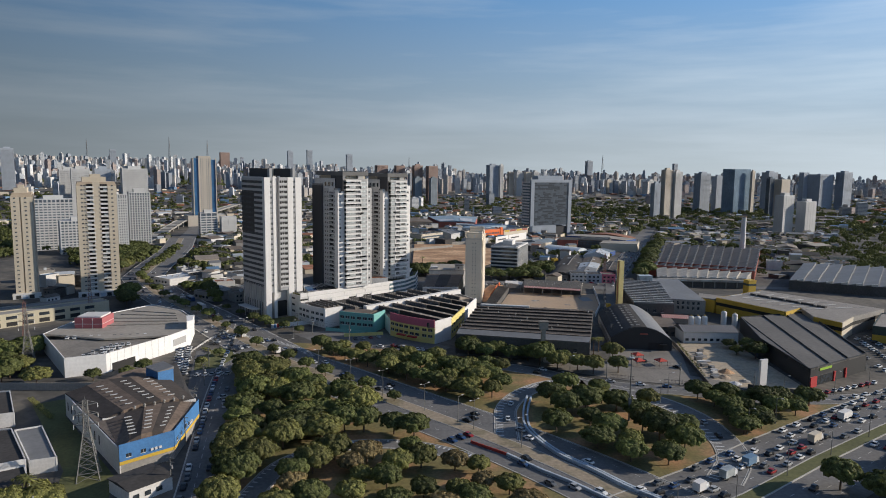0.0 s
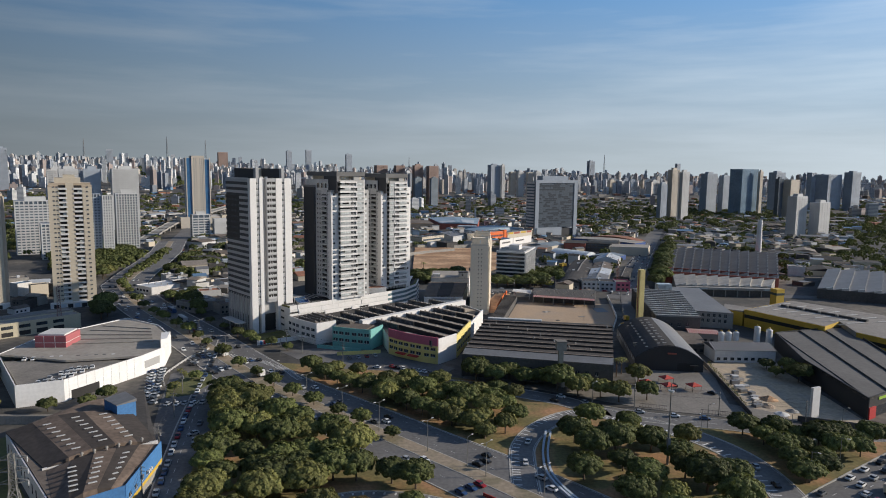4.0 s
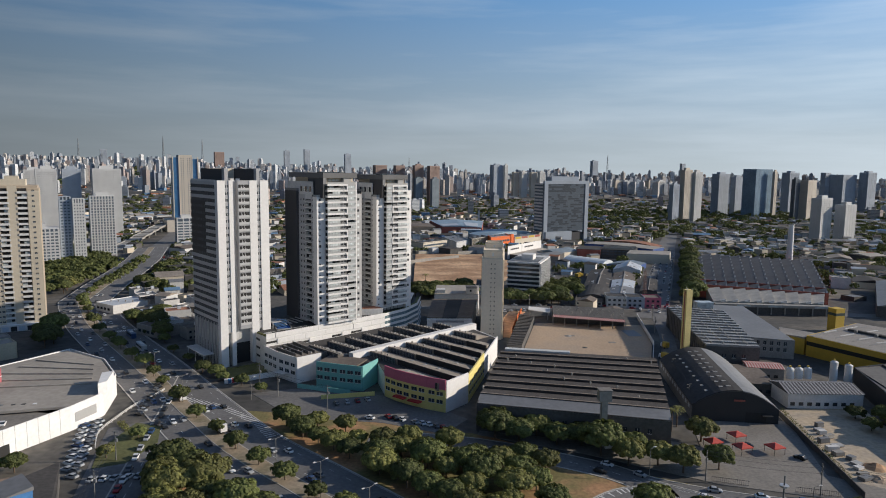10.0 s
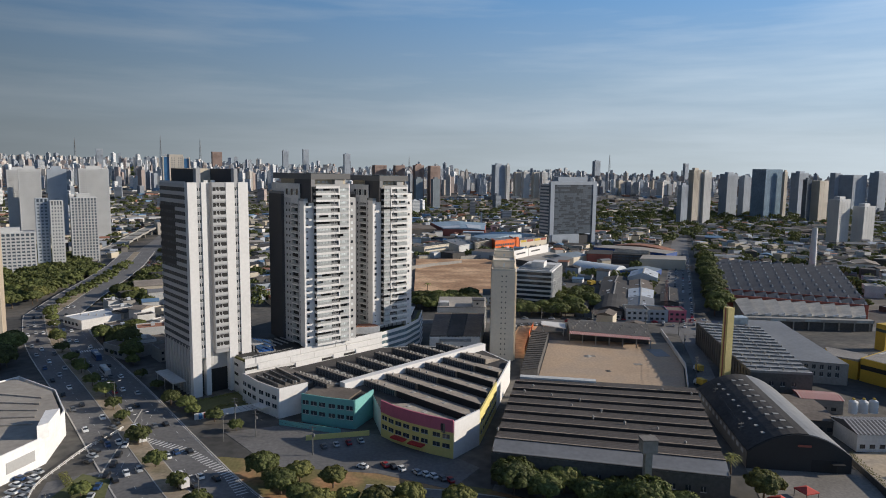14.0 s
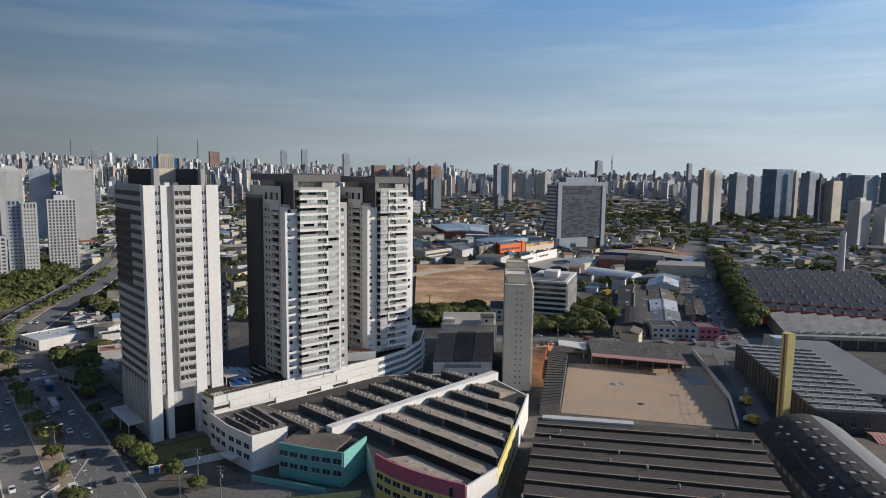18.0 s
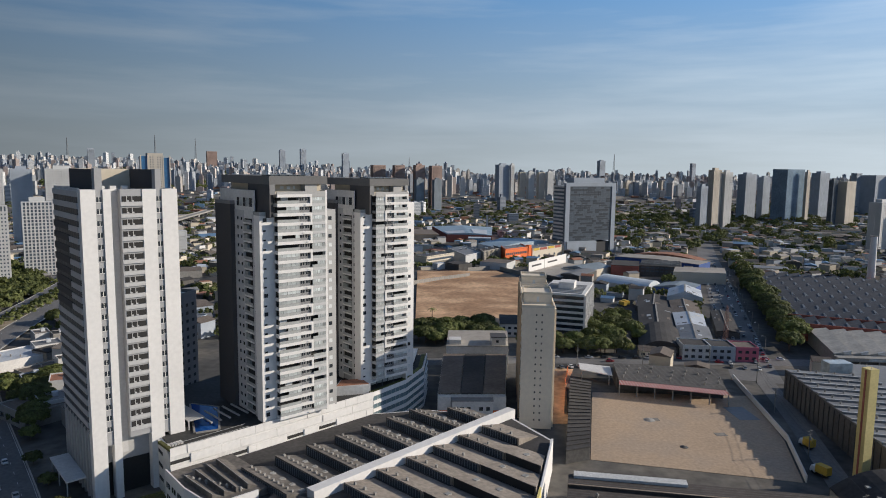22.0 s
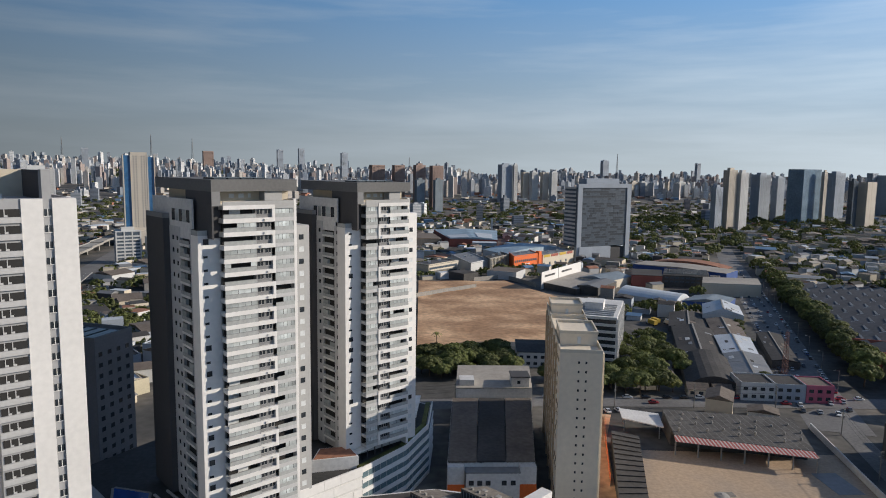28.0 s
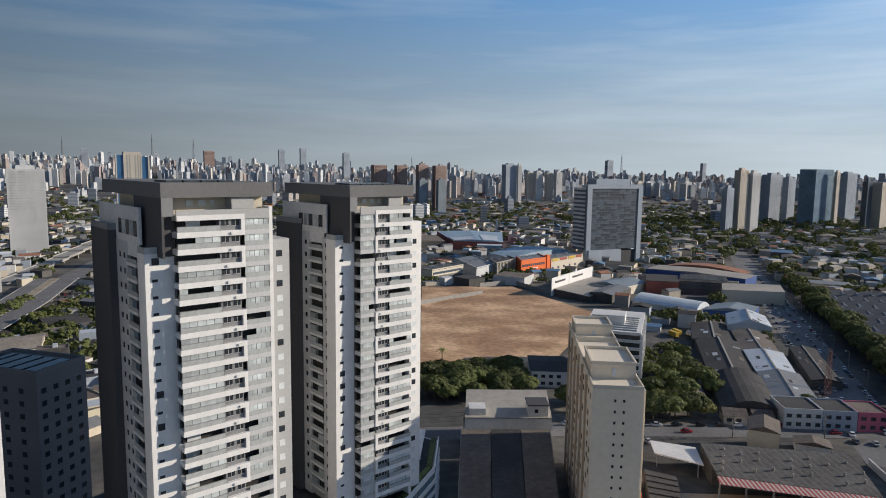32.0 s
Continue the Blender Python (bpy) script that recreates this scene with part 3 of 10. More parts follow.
def flats(x, y, wide, deep, top, floors, label, seed, mirror=False):
    """A residential tower: banded balconies to the front, a shaded flank with balconies, a dark roof cap."""
    r = random.Random(seed)
    base, pit = 15.9, 2.86
    t = thing("apartment_tower", label, "tower", x, y, base, 38)
    m = frame_at(x, y, 38)
    zf = top - 4.6                                  # top of the front parapet
    fl, fr = 2.4, wide - 0.4
    a1 = fl + (fr - fl) * 0.44
    a2 = fl + (fr - fl) * 0.645
    lpart("core", boxes((fl + 0.5, fr - 0.5, 2.6, deep - 1, base, zf - 0.6), (-0.6, fl + 0.5, 6.0, deep - 1.2, base, zf - 8)), GREY, t, m, "grey tower core")
    lpart("side_panel", boxes((-2.1, fl + 0.3, 2.62, 6.38, base, zf - 7.2)), WHITE, t, m, "white blank panel with small windows")
    lpart("side_wall", boxes((-1.2, -0.5, 6.4, 9.4, base, zf - 7.2)), HAZY, t, m)
    lpart("side_wall", boxes((-1.2, -0.5, 15.2, deep * 0.64, base, zf - 6.2)), HAZY, t, m)
    lpart("dark_wall", boxes((-2.6, -0.3, deep * 0.64, deep - 0.4, base, zf - 4.6)), DARKGREY, t, m, "dark grey blank flank wall")
    lpart("terrace_rail", boxes((-2.6, -2.45, deep * 0.64, deep - 0.4, zf - 4.6, zf - 3.4), (-2.6, -0.3, deep * 0.64, deep * 0.64 + 0.15, zf - 4.6, zf - 3.4)), MIDGREY, t, m)
    lpart("attic_wall", boxes((-1.1, -0.7, 8.0, deep - 1, zf - 6.2, zf + 0.2), (-1.1, -0.9, 9.0, deep * 0.64, zf - 8.6, zf - 6.2)), OFFWHITE, t, m, "light grey attic wall of the terrace flats")
    for k in range(5):
        lpart("attic_window", boxes((-1.2, -1.05, 9.4 + 2.2 * k, 11.1 + 2.2 * k, zf - 4.9, zf - 2.2)), PALEGLASS if k % 2 else WINDOW, t, m)
    # roof: cap slab, left screen, penthouse, front fin and block
    lpart("roof_cap", boxes((0, wide, 0, deep, top - 2.5, top)), ROOFCAP, t, m, "heavy grey roof slab")
    lpart("screen_wall", boxes((0, 0.4, 0.02, deep * 0.42, zf - 7.8, top - 2.5), (0.4, fl + 0.4, 2.4, 2.8, zf - 7.8, top - 2.5)), DARKGREY, t, m, "dark roof screen on the flank")
    lpart("screen_fin", boxes((0.05, 1.9, -0.02, 0.4, zf - 0.9, top - 2.5)), MIDGREY, t, m)
    lpart("penthouse", boxes((2.2, fr, 3.4, deep - 3, zf - 0.6, top - 2.5)), BEIGE, t, m, "beige penthouse wall below the roof slab")
    for k, u in enumerate((5.2, 7.4, 9.6)):
        lpart("penthouse_window", boxes((u, u + (1.2 if k < 2 else 0.6), 3.3, 3.5, zf + 0.6, zf + 1.5)), BLIND, t, m)
    lpart("plant_block", boxes((wide * 0.62, wide * 0.83, 0.7, 3.3, zf, top - 2.5)), GREY, t, m)
    for k in range(4):
        lpart("solar_panel", boxes((2 + 3 * k, 4.6 + 3 * k, 3, 9, top, top + 0.35)), WINDOW, t, m, "dark solar panel on the roof")
    lpart("parapet", boxes(*[((fl + fr - r_[1], fl + fr - r_[0]) if mirror else r_[:2]) + r_[2:] for r_ in ((fl, a2 + 0.9, 0.0, 0.35, zf - 0.85, zf), (a2 + 0.9, fr - 0.35, 0.0, 0.35, zf - 1.75, zf))]), GREY, t, m)
    lpart("frame_head", boxes(((fl + fr - a2 - 0.9) if mirror else fl, fr if mirror else a2 + 0.9, -0.1, 2.6, zf - 1.75, zf - 0.86)), WHITE, t, m, "white head of the balcony frame")
    lpart("terrace_glass", boxes((-2.1, -0.02, 2.64, 2.72, zf - 7.2, zf - 6.1), (-2.1, -2.02, 2.72, 6.3, zf - 7.2, zf - 6.1)), made_glass, t, m, "glass rail of a side terrace")
    lpart("edge_strip", boxes((fr - 0.35, fr + 0.35, 0.2, 3.0, base, zf + 0.3)), WHITE, t, m, "white vertical edge strip")
    lpart("service_wall", boxes((fr + 0.35, fr + 4.9, 2.6, deep - 6, base, zf - (4.0 if mirror else 6.0))), WHITE if mirror else GREY, t, m, "light grey service wall with white blinds")
    # pieces that repeat at every floor; on a mirrored front the closed balconies lie on the other side
    def fb(*rows):
        return boxes(*[((fl + fr - r_[1], fl + fr - r_[0]) if mirror else r_[:2]) + r_[2:] for r_ in rows])

    slab = made(fb((fl, a2 + 0.9, -0.1, 2.6, 0, 0.95)), WHITE)
    link = made(fb((a2 + 0.25, a2 + 0.9, -0.1, 2.6, 0.95, pit)), WHITE)
    slab2 = made(fb((a2 + 0.9, fr - 0.35, 0.1, 2.6, 0, 0.85)), HAZY)
    glassrail = made(fb((fl + 0.05, a1, -0.04, 0.04, 0, 0.9)), made_glass)
    glassrail2 = made(fb((a2 + 0.95, fr - 0.4, 0.16, 0.24, 0, 0.9)), made_glass)
    wall = made(fb((a1, a2 + 0.25, 0.5, 2.6, 0, pit - 0.95)), MIDGREY)
    win = made(boxes((0, 1.3, -0.06, 0.1, 0, 0.95)), WINDOW)
    fr_m = made(boxes((0.62, 0.69, -0.1, 0.0, 0, 0.95), (-0.05, 1.35, -0.12, 0.02, -0.07, 0)), GREY)
    ac = made(boxes((0, 0.55, -0.35, -0.1, 0, 0.35)), OFFWHITE)
    wa, wb = a1 - fl - 0.1, fr - a2 - 1.35
    closed = made(fb(*[(fl + 0.1 + wa * i / 5 + 0.04, fl + 0.1 + wa * (i + 1) / 5 - 0.04, 0.06 + 0.05 * (i % 2), 0.12 + 0.05 * (i % 2), 0.95, pit) for i in range(5)]), PALEGLASS)
    half = made(fb(*[(fl + 0.1 + wa * i / 5 + 0.04, fl + 0.1 + wa * (i + 1) / 5 - 0.04, 0.06 + 0.05 * (i % 2), 0.12 + 0.05 * (i % 2), 0.95, pit) for i in (2, 3, 4)]), PALEGLASS)
    ends = made(fb(*[(fl + 0.1 + wa * i / 5 + 0.04, fl + 0.1 + wa * (i + 1) / 5 - 0.04, 0.06, 0.12, 0.95, pit) for i in (0, 4)]), PALEGLASS)
    top_rail = made(fb((fl + 0.05, a1, -0.08, 0.06, 0.9, 0.97), (fl + 0.05, fl + 0.12, -0.06, 0.05, 0, 0.9), (a1 - 0.08, a1, -0.06, 0.05, 0, 0.9)), STEEL_RAIL)
    closed2 = made(fb(*[(a2 + 0.95 + wb * i / 5 + 0.04, a2 + 0.95 + wb * (i + 1) / 5 - 0.04, 0.26 + 0.05 * (i % 2), 0.33 + 0.05 * (i % 2), 0.85, pit) for i in range(5)]), PALEGLASS)
    half2 = made(fb(*[(a2 + 0.95 + wb * i / 5 + 0.04, a2 + 0.95 + wb * (i + 1) / 5 - 0.04, 0.26, 0.33, 0.85, pit) for i in (2, 3, 4)]), PALEGLASS)
    # balcony back wall in near-black: the depth's shade is painted
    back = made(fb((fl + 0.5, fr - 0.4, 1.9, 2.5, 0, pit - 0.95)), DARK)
    curtain = made(boxes((fl + 0.6, fl + 3.0, 1.7, 1.85, 0, pit - 1.0)), BLIND)
    sw = made(boxes((0, 1.2, -0.06, 0.1, 0, 1.2)), BLIND)
    sdark = made(boxes((0, 1.2, -0.06, 0.1, 0, 1.2)), WINDOW)
    slit = made(boxes((0, 0.9, -0.05, 0.1, 0, 0.5)), WINDOW)
    y1, y2 = 9.4, 15.2
    sslab = made(boxes((-1.45, -0.4, y1, y2, 0, 0.55)), OFFWHITE)
    srail = made(boxes((-1.42, -1.36, y1 + 0.1, y2 - 0.1, 0.55, 1.35)), made_glass)
    # same painted shade behind the side balconies
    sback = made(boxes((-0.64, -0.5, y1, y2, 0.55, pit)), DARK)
    flank = made(boxes((-1.26, -1.1, 0, 0.8, 0, 1.0)), WINDOW)
    spier = made(boxes((-1.3, -0.62, y1 + 3.2, y1 + 5.6, 0.55, pit - 0.4)), PALEGLASS)
    for k in range(floors):
        z = zf - 2.7 - pit * (k + 1) + 0.95
        if z < base - 0.2:
            break
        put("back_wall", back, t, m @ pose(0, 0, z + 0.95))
        b = put("balcony", slab, t, m @ pose(0, 0, z))
        put("railing", glassrail, b, m @ pose(0, 0, z + 0.95))
        put("top_rail", top_rail, b, m @ pose(0, 0, z + 0.95))
        if k % 2 == 0:
            put("frame_link", link, b, m @ pose(0, 0, z))
        put("window_wall", wall, t, m @ pose(0, 0, z + 0.95))
        for u in (a1 + 0.35, a1 + (a2 - a1) * 0.55 + 0.3):
            u = fl + fr - u - 1.3 if mirror else u
            w = put("window", win, t, m @ pose(u, 0.5, z + 1.75))
            put("window_frame", fr_m, w, m @ pose(u, 0.5, z + 1.75))
        if r.random() < 0.75:
            put("air_conditioner", ac, t, m @ pose((fl + fr - a1 - 3.2 if mirror else a1 + 0.6) + r.random() * 2, -0.05, z + 0.3))
        c = r.random()
        if c < 0.42:
            put("balcony_glazing", closed, b, m @ pose(0, 0, z))
        elif c < 0.52:
            put("balcony_glazing", ends, b, m @ pose(0, 0, z))
        elif c < 0.78:
            put("balcony_glazing", half, b, m @ pose(0, 0, z))
        if r.random() < 0.5:
            put("curtain", curtain, b, m @ pose((fr - a1 if mirror else 0) + r.random() * 3, 0, z + 0.95))
        b2 = put("balcony", slab2, t, m @ pose(0, 0, z), "grey balcony slab")
        put("railing", glassrail2, b2, m @ pose(0, 0, z + 0.85))
        c = r.random()
        if c < 0.62:
            put("balcony_glazing", closed2, b2, m @ pose(0, 0, z))
        elif c < 0.82:
            put("balcony_glazing", half2, b2, m @ pose(0, 0, z))
        if z < zf - 9:
            put("window", sw if r.random() < 0.6 else sdark, t, m @ pose(fr + 2.2, 2.6, z + 1.0))
            w = put("window", slit if r.random() < 0.6 else sdark, t, m @ pose(-1.0, 2.62, z + 1.2))
            s = put("side_balcony", sslab, t, m @ pose(0, 0, z))
            put("railing", srail, s, m @ pose(0, 0, z))
            put("side_opening", sback, t, m @ pose(0, 0, z))
            if r.random() < 0.6:
                put("balcony_glazing", spier, s, m @ pose(0, -3.2 * (r.random() < 0.4), z))
            for y in (7.4, 16.4, 19.0):
                put("flank_window", flank, t, m @ pose(0, y, z + 1.0))
    return t


STEEL_RAIL = material("rail_metal", (0.30, 0.30, 0.30), 0.4, 0.6)
made_glass = material("balcony_rail_glass", (0.40, 0.41, 0.40), 0.2, spread=0.1)
flats(-40.0, 430.3, 19.7, 34.0, 91.3, 24, "white and grey apartment tower with stacked balconies", 11)
flats(-12.4, 463.2, 17.3, 29.0, 90.3, 24, "apartment tower with glazed balconies above the podium", 12, True)


def dist2(p, q):
    return math.hypot(q[0] - p[0], q[1] - p[1])


PODGLASS = material("podium_glass", (0.13, 0.19, 0.21), 0.2, spread=0.15, stripes=("X", 2.4, 0.06, (0.4, 0.42, 0.42)))


DARKDECK = material("dark_deck_paving", (0.045, 0.044, 0.042), 0.8, spread=0.25, big=0.1, small=0.8)


def podium():
    t = thing("parking_podium", "white car park podium with staggered panels under towers", "podium", -64.6, 411.2)
    front = [(-64.6, 411.2), (-45.0, 428.0), (-11.0, 458.0), (0.5, 472.0), (7.5, 488.0), (9.5, 508.0)]
    backs = [(-20, 530), (-62, 496), (-92, 452)]
    wpart("body", prisms((front + backs, 0, 14.6)), OFFWHITE, t, "white podium body")
    wpart("deck", prisms(([(-63.6, 412.5), (-45.0, 429.5), (-12.0, 458.9), (-1.0, 473), (6.3, 488.5), (8.5, 507), (-20, 529), (-61.5, 495.5), (-91, 452)], 14.6, 15.0)), DARKDECK, t, "dark paved podium deck")
    rp = random.Random(4)
    total = list(zip(front, front[1:]))
    for seg, (p, q) in enumerate(total):
        L = math.hypot(q[0] - p[0], q[1] - p[1])
        for row in range(5):
            if seg >= 2:
                put("window_band", made(boxes((0, L, -0.08, 0.05, 0, 1.5)), PODGLASS), t, along(p, q, 0, 13.0 - 2.9 * row), "blue-green glass band")
                put("cladding_panel", made(boxes((0, L - 0.05, -0.3, 0.05, 0, 1.1)), WHITE), t, along(p, q, 0, 11.7 - 2.9 * row))
                continue
            x = -rp.random() * 3
            while x < L:
                w = rp.uniform(5, 10)
                a, b = max(x, 0), min(x + w, L)
                if b - a > 0.8:
                    if rp.random() < 0.86:
                        put("cladding_panel", made(boxes((a, b - 0.08, -0.15 - 0.25 * rp.random(), 0.05, 0, 2.3)), WHITE), t, along(p, q, 0, 14.0 - 2.9 * row))
                    else:
                        put("vent_opening", made(boxes((a, b - 0.3, -0.05, 0.05, 0.5, 1.5)), DARK), t, along(p, q, 0, 14.0 - 2.9 * row))
                x += w
    for p, q in zip([(-92, 452)], [(-64.6, 411.2)]):
        for row in range(3):
            for k in range(6):
                put("vent_opening", made(boxes((2 + 7 * k, 6.4 + 7 * k, -0.05, 0.05, 0, 1.1)), DARK), t, along(p, q, 0, 3.4 + 4 * row))
    m = frame_at(-64.6, 411.2, 42)
    wpart("pool", prisms(([(-62, 425.5), (-56, 428), (-61.5, 447), (-71, 450)], 15.0, 15.25)), POOLWATER, t, "long blue swimming pool")
    rim = [(-62, 425.5), (-56, 428), (-61.5, 447), (-71, 450)]
    for p, q in zip(rim, rim[1:] + rim[:1]):
        put("pool_edge", made(boxes((0, dist2(p, q), -0.6, 0, 15.0, 15.36)), CONCRETE), t, along(p, q))
    wpart("pavilion", prisms(([(-24, 457.5), (-12, 460), (-15, 466.5), (-23, 465)], 14.9, 18.3)), OFFWHITE, t, "low pavilion with a red terrace roof")
    wpart("terrace_floor", prisms(([(-23.6, 458), (-12.6, 460.4), (-15.4, 466), (-22.6, 464.6)], 18.3, 18.45)), CLAY, t)
    lpart("planter", boxes((0.3, 1.4, 0.6, 9, 15.0, 15.7)), LEAF2, t, m, "green planter hedge on the deck")
    for i in range(24):
        lpart("rail_post", boxes((0.5 + 1.0 * i, 0.6 + 1.0 * i, 0.35, 0.45, 15.0, 16.2)), STEEL, t, m)
    lpart("railing", boxes((0.4, 24.2, 0.36, 0.44, 16.15, 16.25)), STEEL, t, m)
    lpart("railing", boxes((0.4, 24.2, 2.8, 2.88, 16.15, 16.25)), STEEL, t, m)
    for i in range(5):
        lpart("sun_lounger", boxes((1.5 + 0.9 * i, 2.1 + 0.9 * i, 4.2, 6.0, 15.0, 15.5)), OFFWHITE, t, m)
    lpart("pergola", boxes((10.8, 16, 12, 40, 17.8, 18.1)), GREY, t, m)
    for i in range(6):
        lpart("pergola_post", boxes((10.9, 11.2, 12.2 + 5.4 * i, 12.5 + 5.4 * i, 15, 17.8)), GREY, t, m)
    lpart("back_wing", boxes((-2, 14, 42, 46, 15, 20)), OFFWHITE, t, m)
    edge = front[2:]
    for p, q in zip(edge, edge[1:]):
        L = dist2(p, q)
        put("planter", made(boxes((0.4, L - 0.4, 0.9, 2.3, 15.0, 15.8)), LEAF), t, along(p, q), "dark green planter along the terrace edge")
        put("parapet", made(boxes((0, L, 0, 0.3, 14.6, 16.0)), WHITE), t, along(p, q), "white terrace parapet")
        put("terrace_slab", made(boxes((0.2, L - 0.2, 4.0, 6.5, 17.6, 18.0)), OFFWHITE), t, along(p, q), "pale slab over the terrace")
        for k in range(int(L / 3)):
            put("terrace_post", made(boxes((0, 0.25, 4.2, 4.45, 15.0, 17.6)), DARKGREY), t, along(p, q, 0.6 + 3 * k))
    for k in range(9):                               # shed beams and skylights of the low roof between the towers
        lpart("beam", boxes((16.5 + 3.0 * k, 17.0 + 3.0 * k, 9, 20, 16.6, 17.0)), GREY, t, m)
    return t


podium()

# ---- near halls, factories and offices ----
def lerp(p, q, t):
    return (p[0] + (q[0] - p[0]) * t, p[1] + (q[1] - p[1]) * t)


def dist(p, q):
    return math.hypot(q[0] - p[0], q[1] - p[1])


def windows(t, p, q, zs, first, step, count, w, h, mat=None, name="window", sill=True, y=-0.04):
    """Rows of windows on the wall from p to q."""
    me = made(boxes((0, w, y, 0.1, 0, h)), mat or WINDOW)
    fr = made(boxes((w * 0.48, w * 0.52, y - 0.05, y, 0, h), (-0.1, w + 0.1, y - 0.08, 0.0, -0.14, 0)), OFFWHITE) if sill else None
    for z in zs:
        for k in range(count):
            m = along(p, q, first + step * k, z)
            o = put(name, me, t, m)
            if fr:
                put("window_frame", fr, o, m)


def ridge_rows(t, c00, c10, c11, c01, n, z, rise, mat, name="roof_bay", edge=None):
    """A quadrilateral roof of n sawtooth bays, each a sloping slab with an upright near edge."""
    for i in range(n):
        a, b = i / n, (i + 1) / n
        p, q, r, s = lerp(c00, c01, a), lerp(c10, c11, a), lerp(c10, c11, b), lerp(c00, c01, b)
        bm = bmesh.new()
        prism(bm, [p, q, r, s], z - 0.2, [z + rise, z + rise, z, z])
        o = wpart(name, bm, mat, t)
        if edge:
            u = (p[0] + (s[0] - p[0]) * 0.06, p[1] + (s[1] - p[1]) * 0.06), (q[0] + (r[0] - q[0]) * 0.06, q[1] + (r[1] - q[1]) * 0.06)
            bm = bmesh.new()
            prism(bm, [p, q, u[1], u[0]], z + rise - 0.1, z + rise + 0.12)
            wpart("ridge_cap", bm, edge, o)


def wall_building(name, label, cat, pts, h, wall, roof, z0=0.0, parapet=0.5, inset=0.35, group=""):
    """Walls with a parapet and a lower flat roof."""
    cx, cy = sum(p[0] for p in pts) / len(pts), sum(p[1] for p in pts) / len(pts)
    t = thing(name, label, cat, cx, cy, z0, 0, group)
    for p, q in zip(pts, pts[1:] + pts[:1]):
        L = dist(p, q)
        put("wall", made(boxes((0, L, 0, inset, z0, z0 + h)), wall), t, along(p, q))
    inner = [(cx + (x - cx) * (1 - inset / max(1, dist((x, y), (cx, cy)))), cy + (y - cy) * (1 - inset / max(1, dist((x, y), (cx, cy))))) for x, y in pts]
    wpart("roof", prisms((inner, z0, z0 + h - parapet)), roof, t)
    return t


# SAWDARK and SHEDBROWN: dark and sunlit copies of one sheet, sunlight in the colour
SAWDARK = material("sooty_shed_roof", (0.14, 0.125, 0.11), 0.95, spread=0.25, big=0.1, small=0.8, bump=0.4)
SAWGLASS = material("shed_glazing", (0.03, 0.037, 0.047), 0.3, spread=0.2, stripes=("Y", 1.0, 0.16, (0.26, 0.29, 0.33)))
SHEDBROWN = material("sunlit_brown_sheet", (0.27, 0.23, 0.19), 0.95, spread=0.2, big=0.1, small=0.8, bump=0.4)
OLDSKY = material("yellowed_roof_light", (0.30, 0.29, 0.27), 0.7, spread=0.2)


bm = bmesh.new()
tube(bm, 0, 0, 0, 0.7, 0.3, 0.3, 8)
tube(bm, 0, 0, 0.7, 1.2, 0.5, 0.25, 8)
VENT = made(bm, CONCRETE)


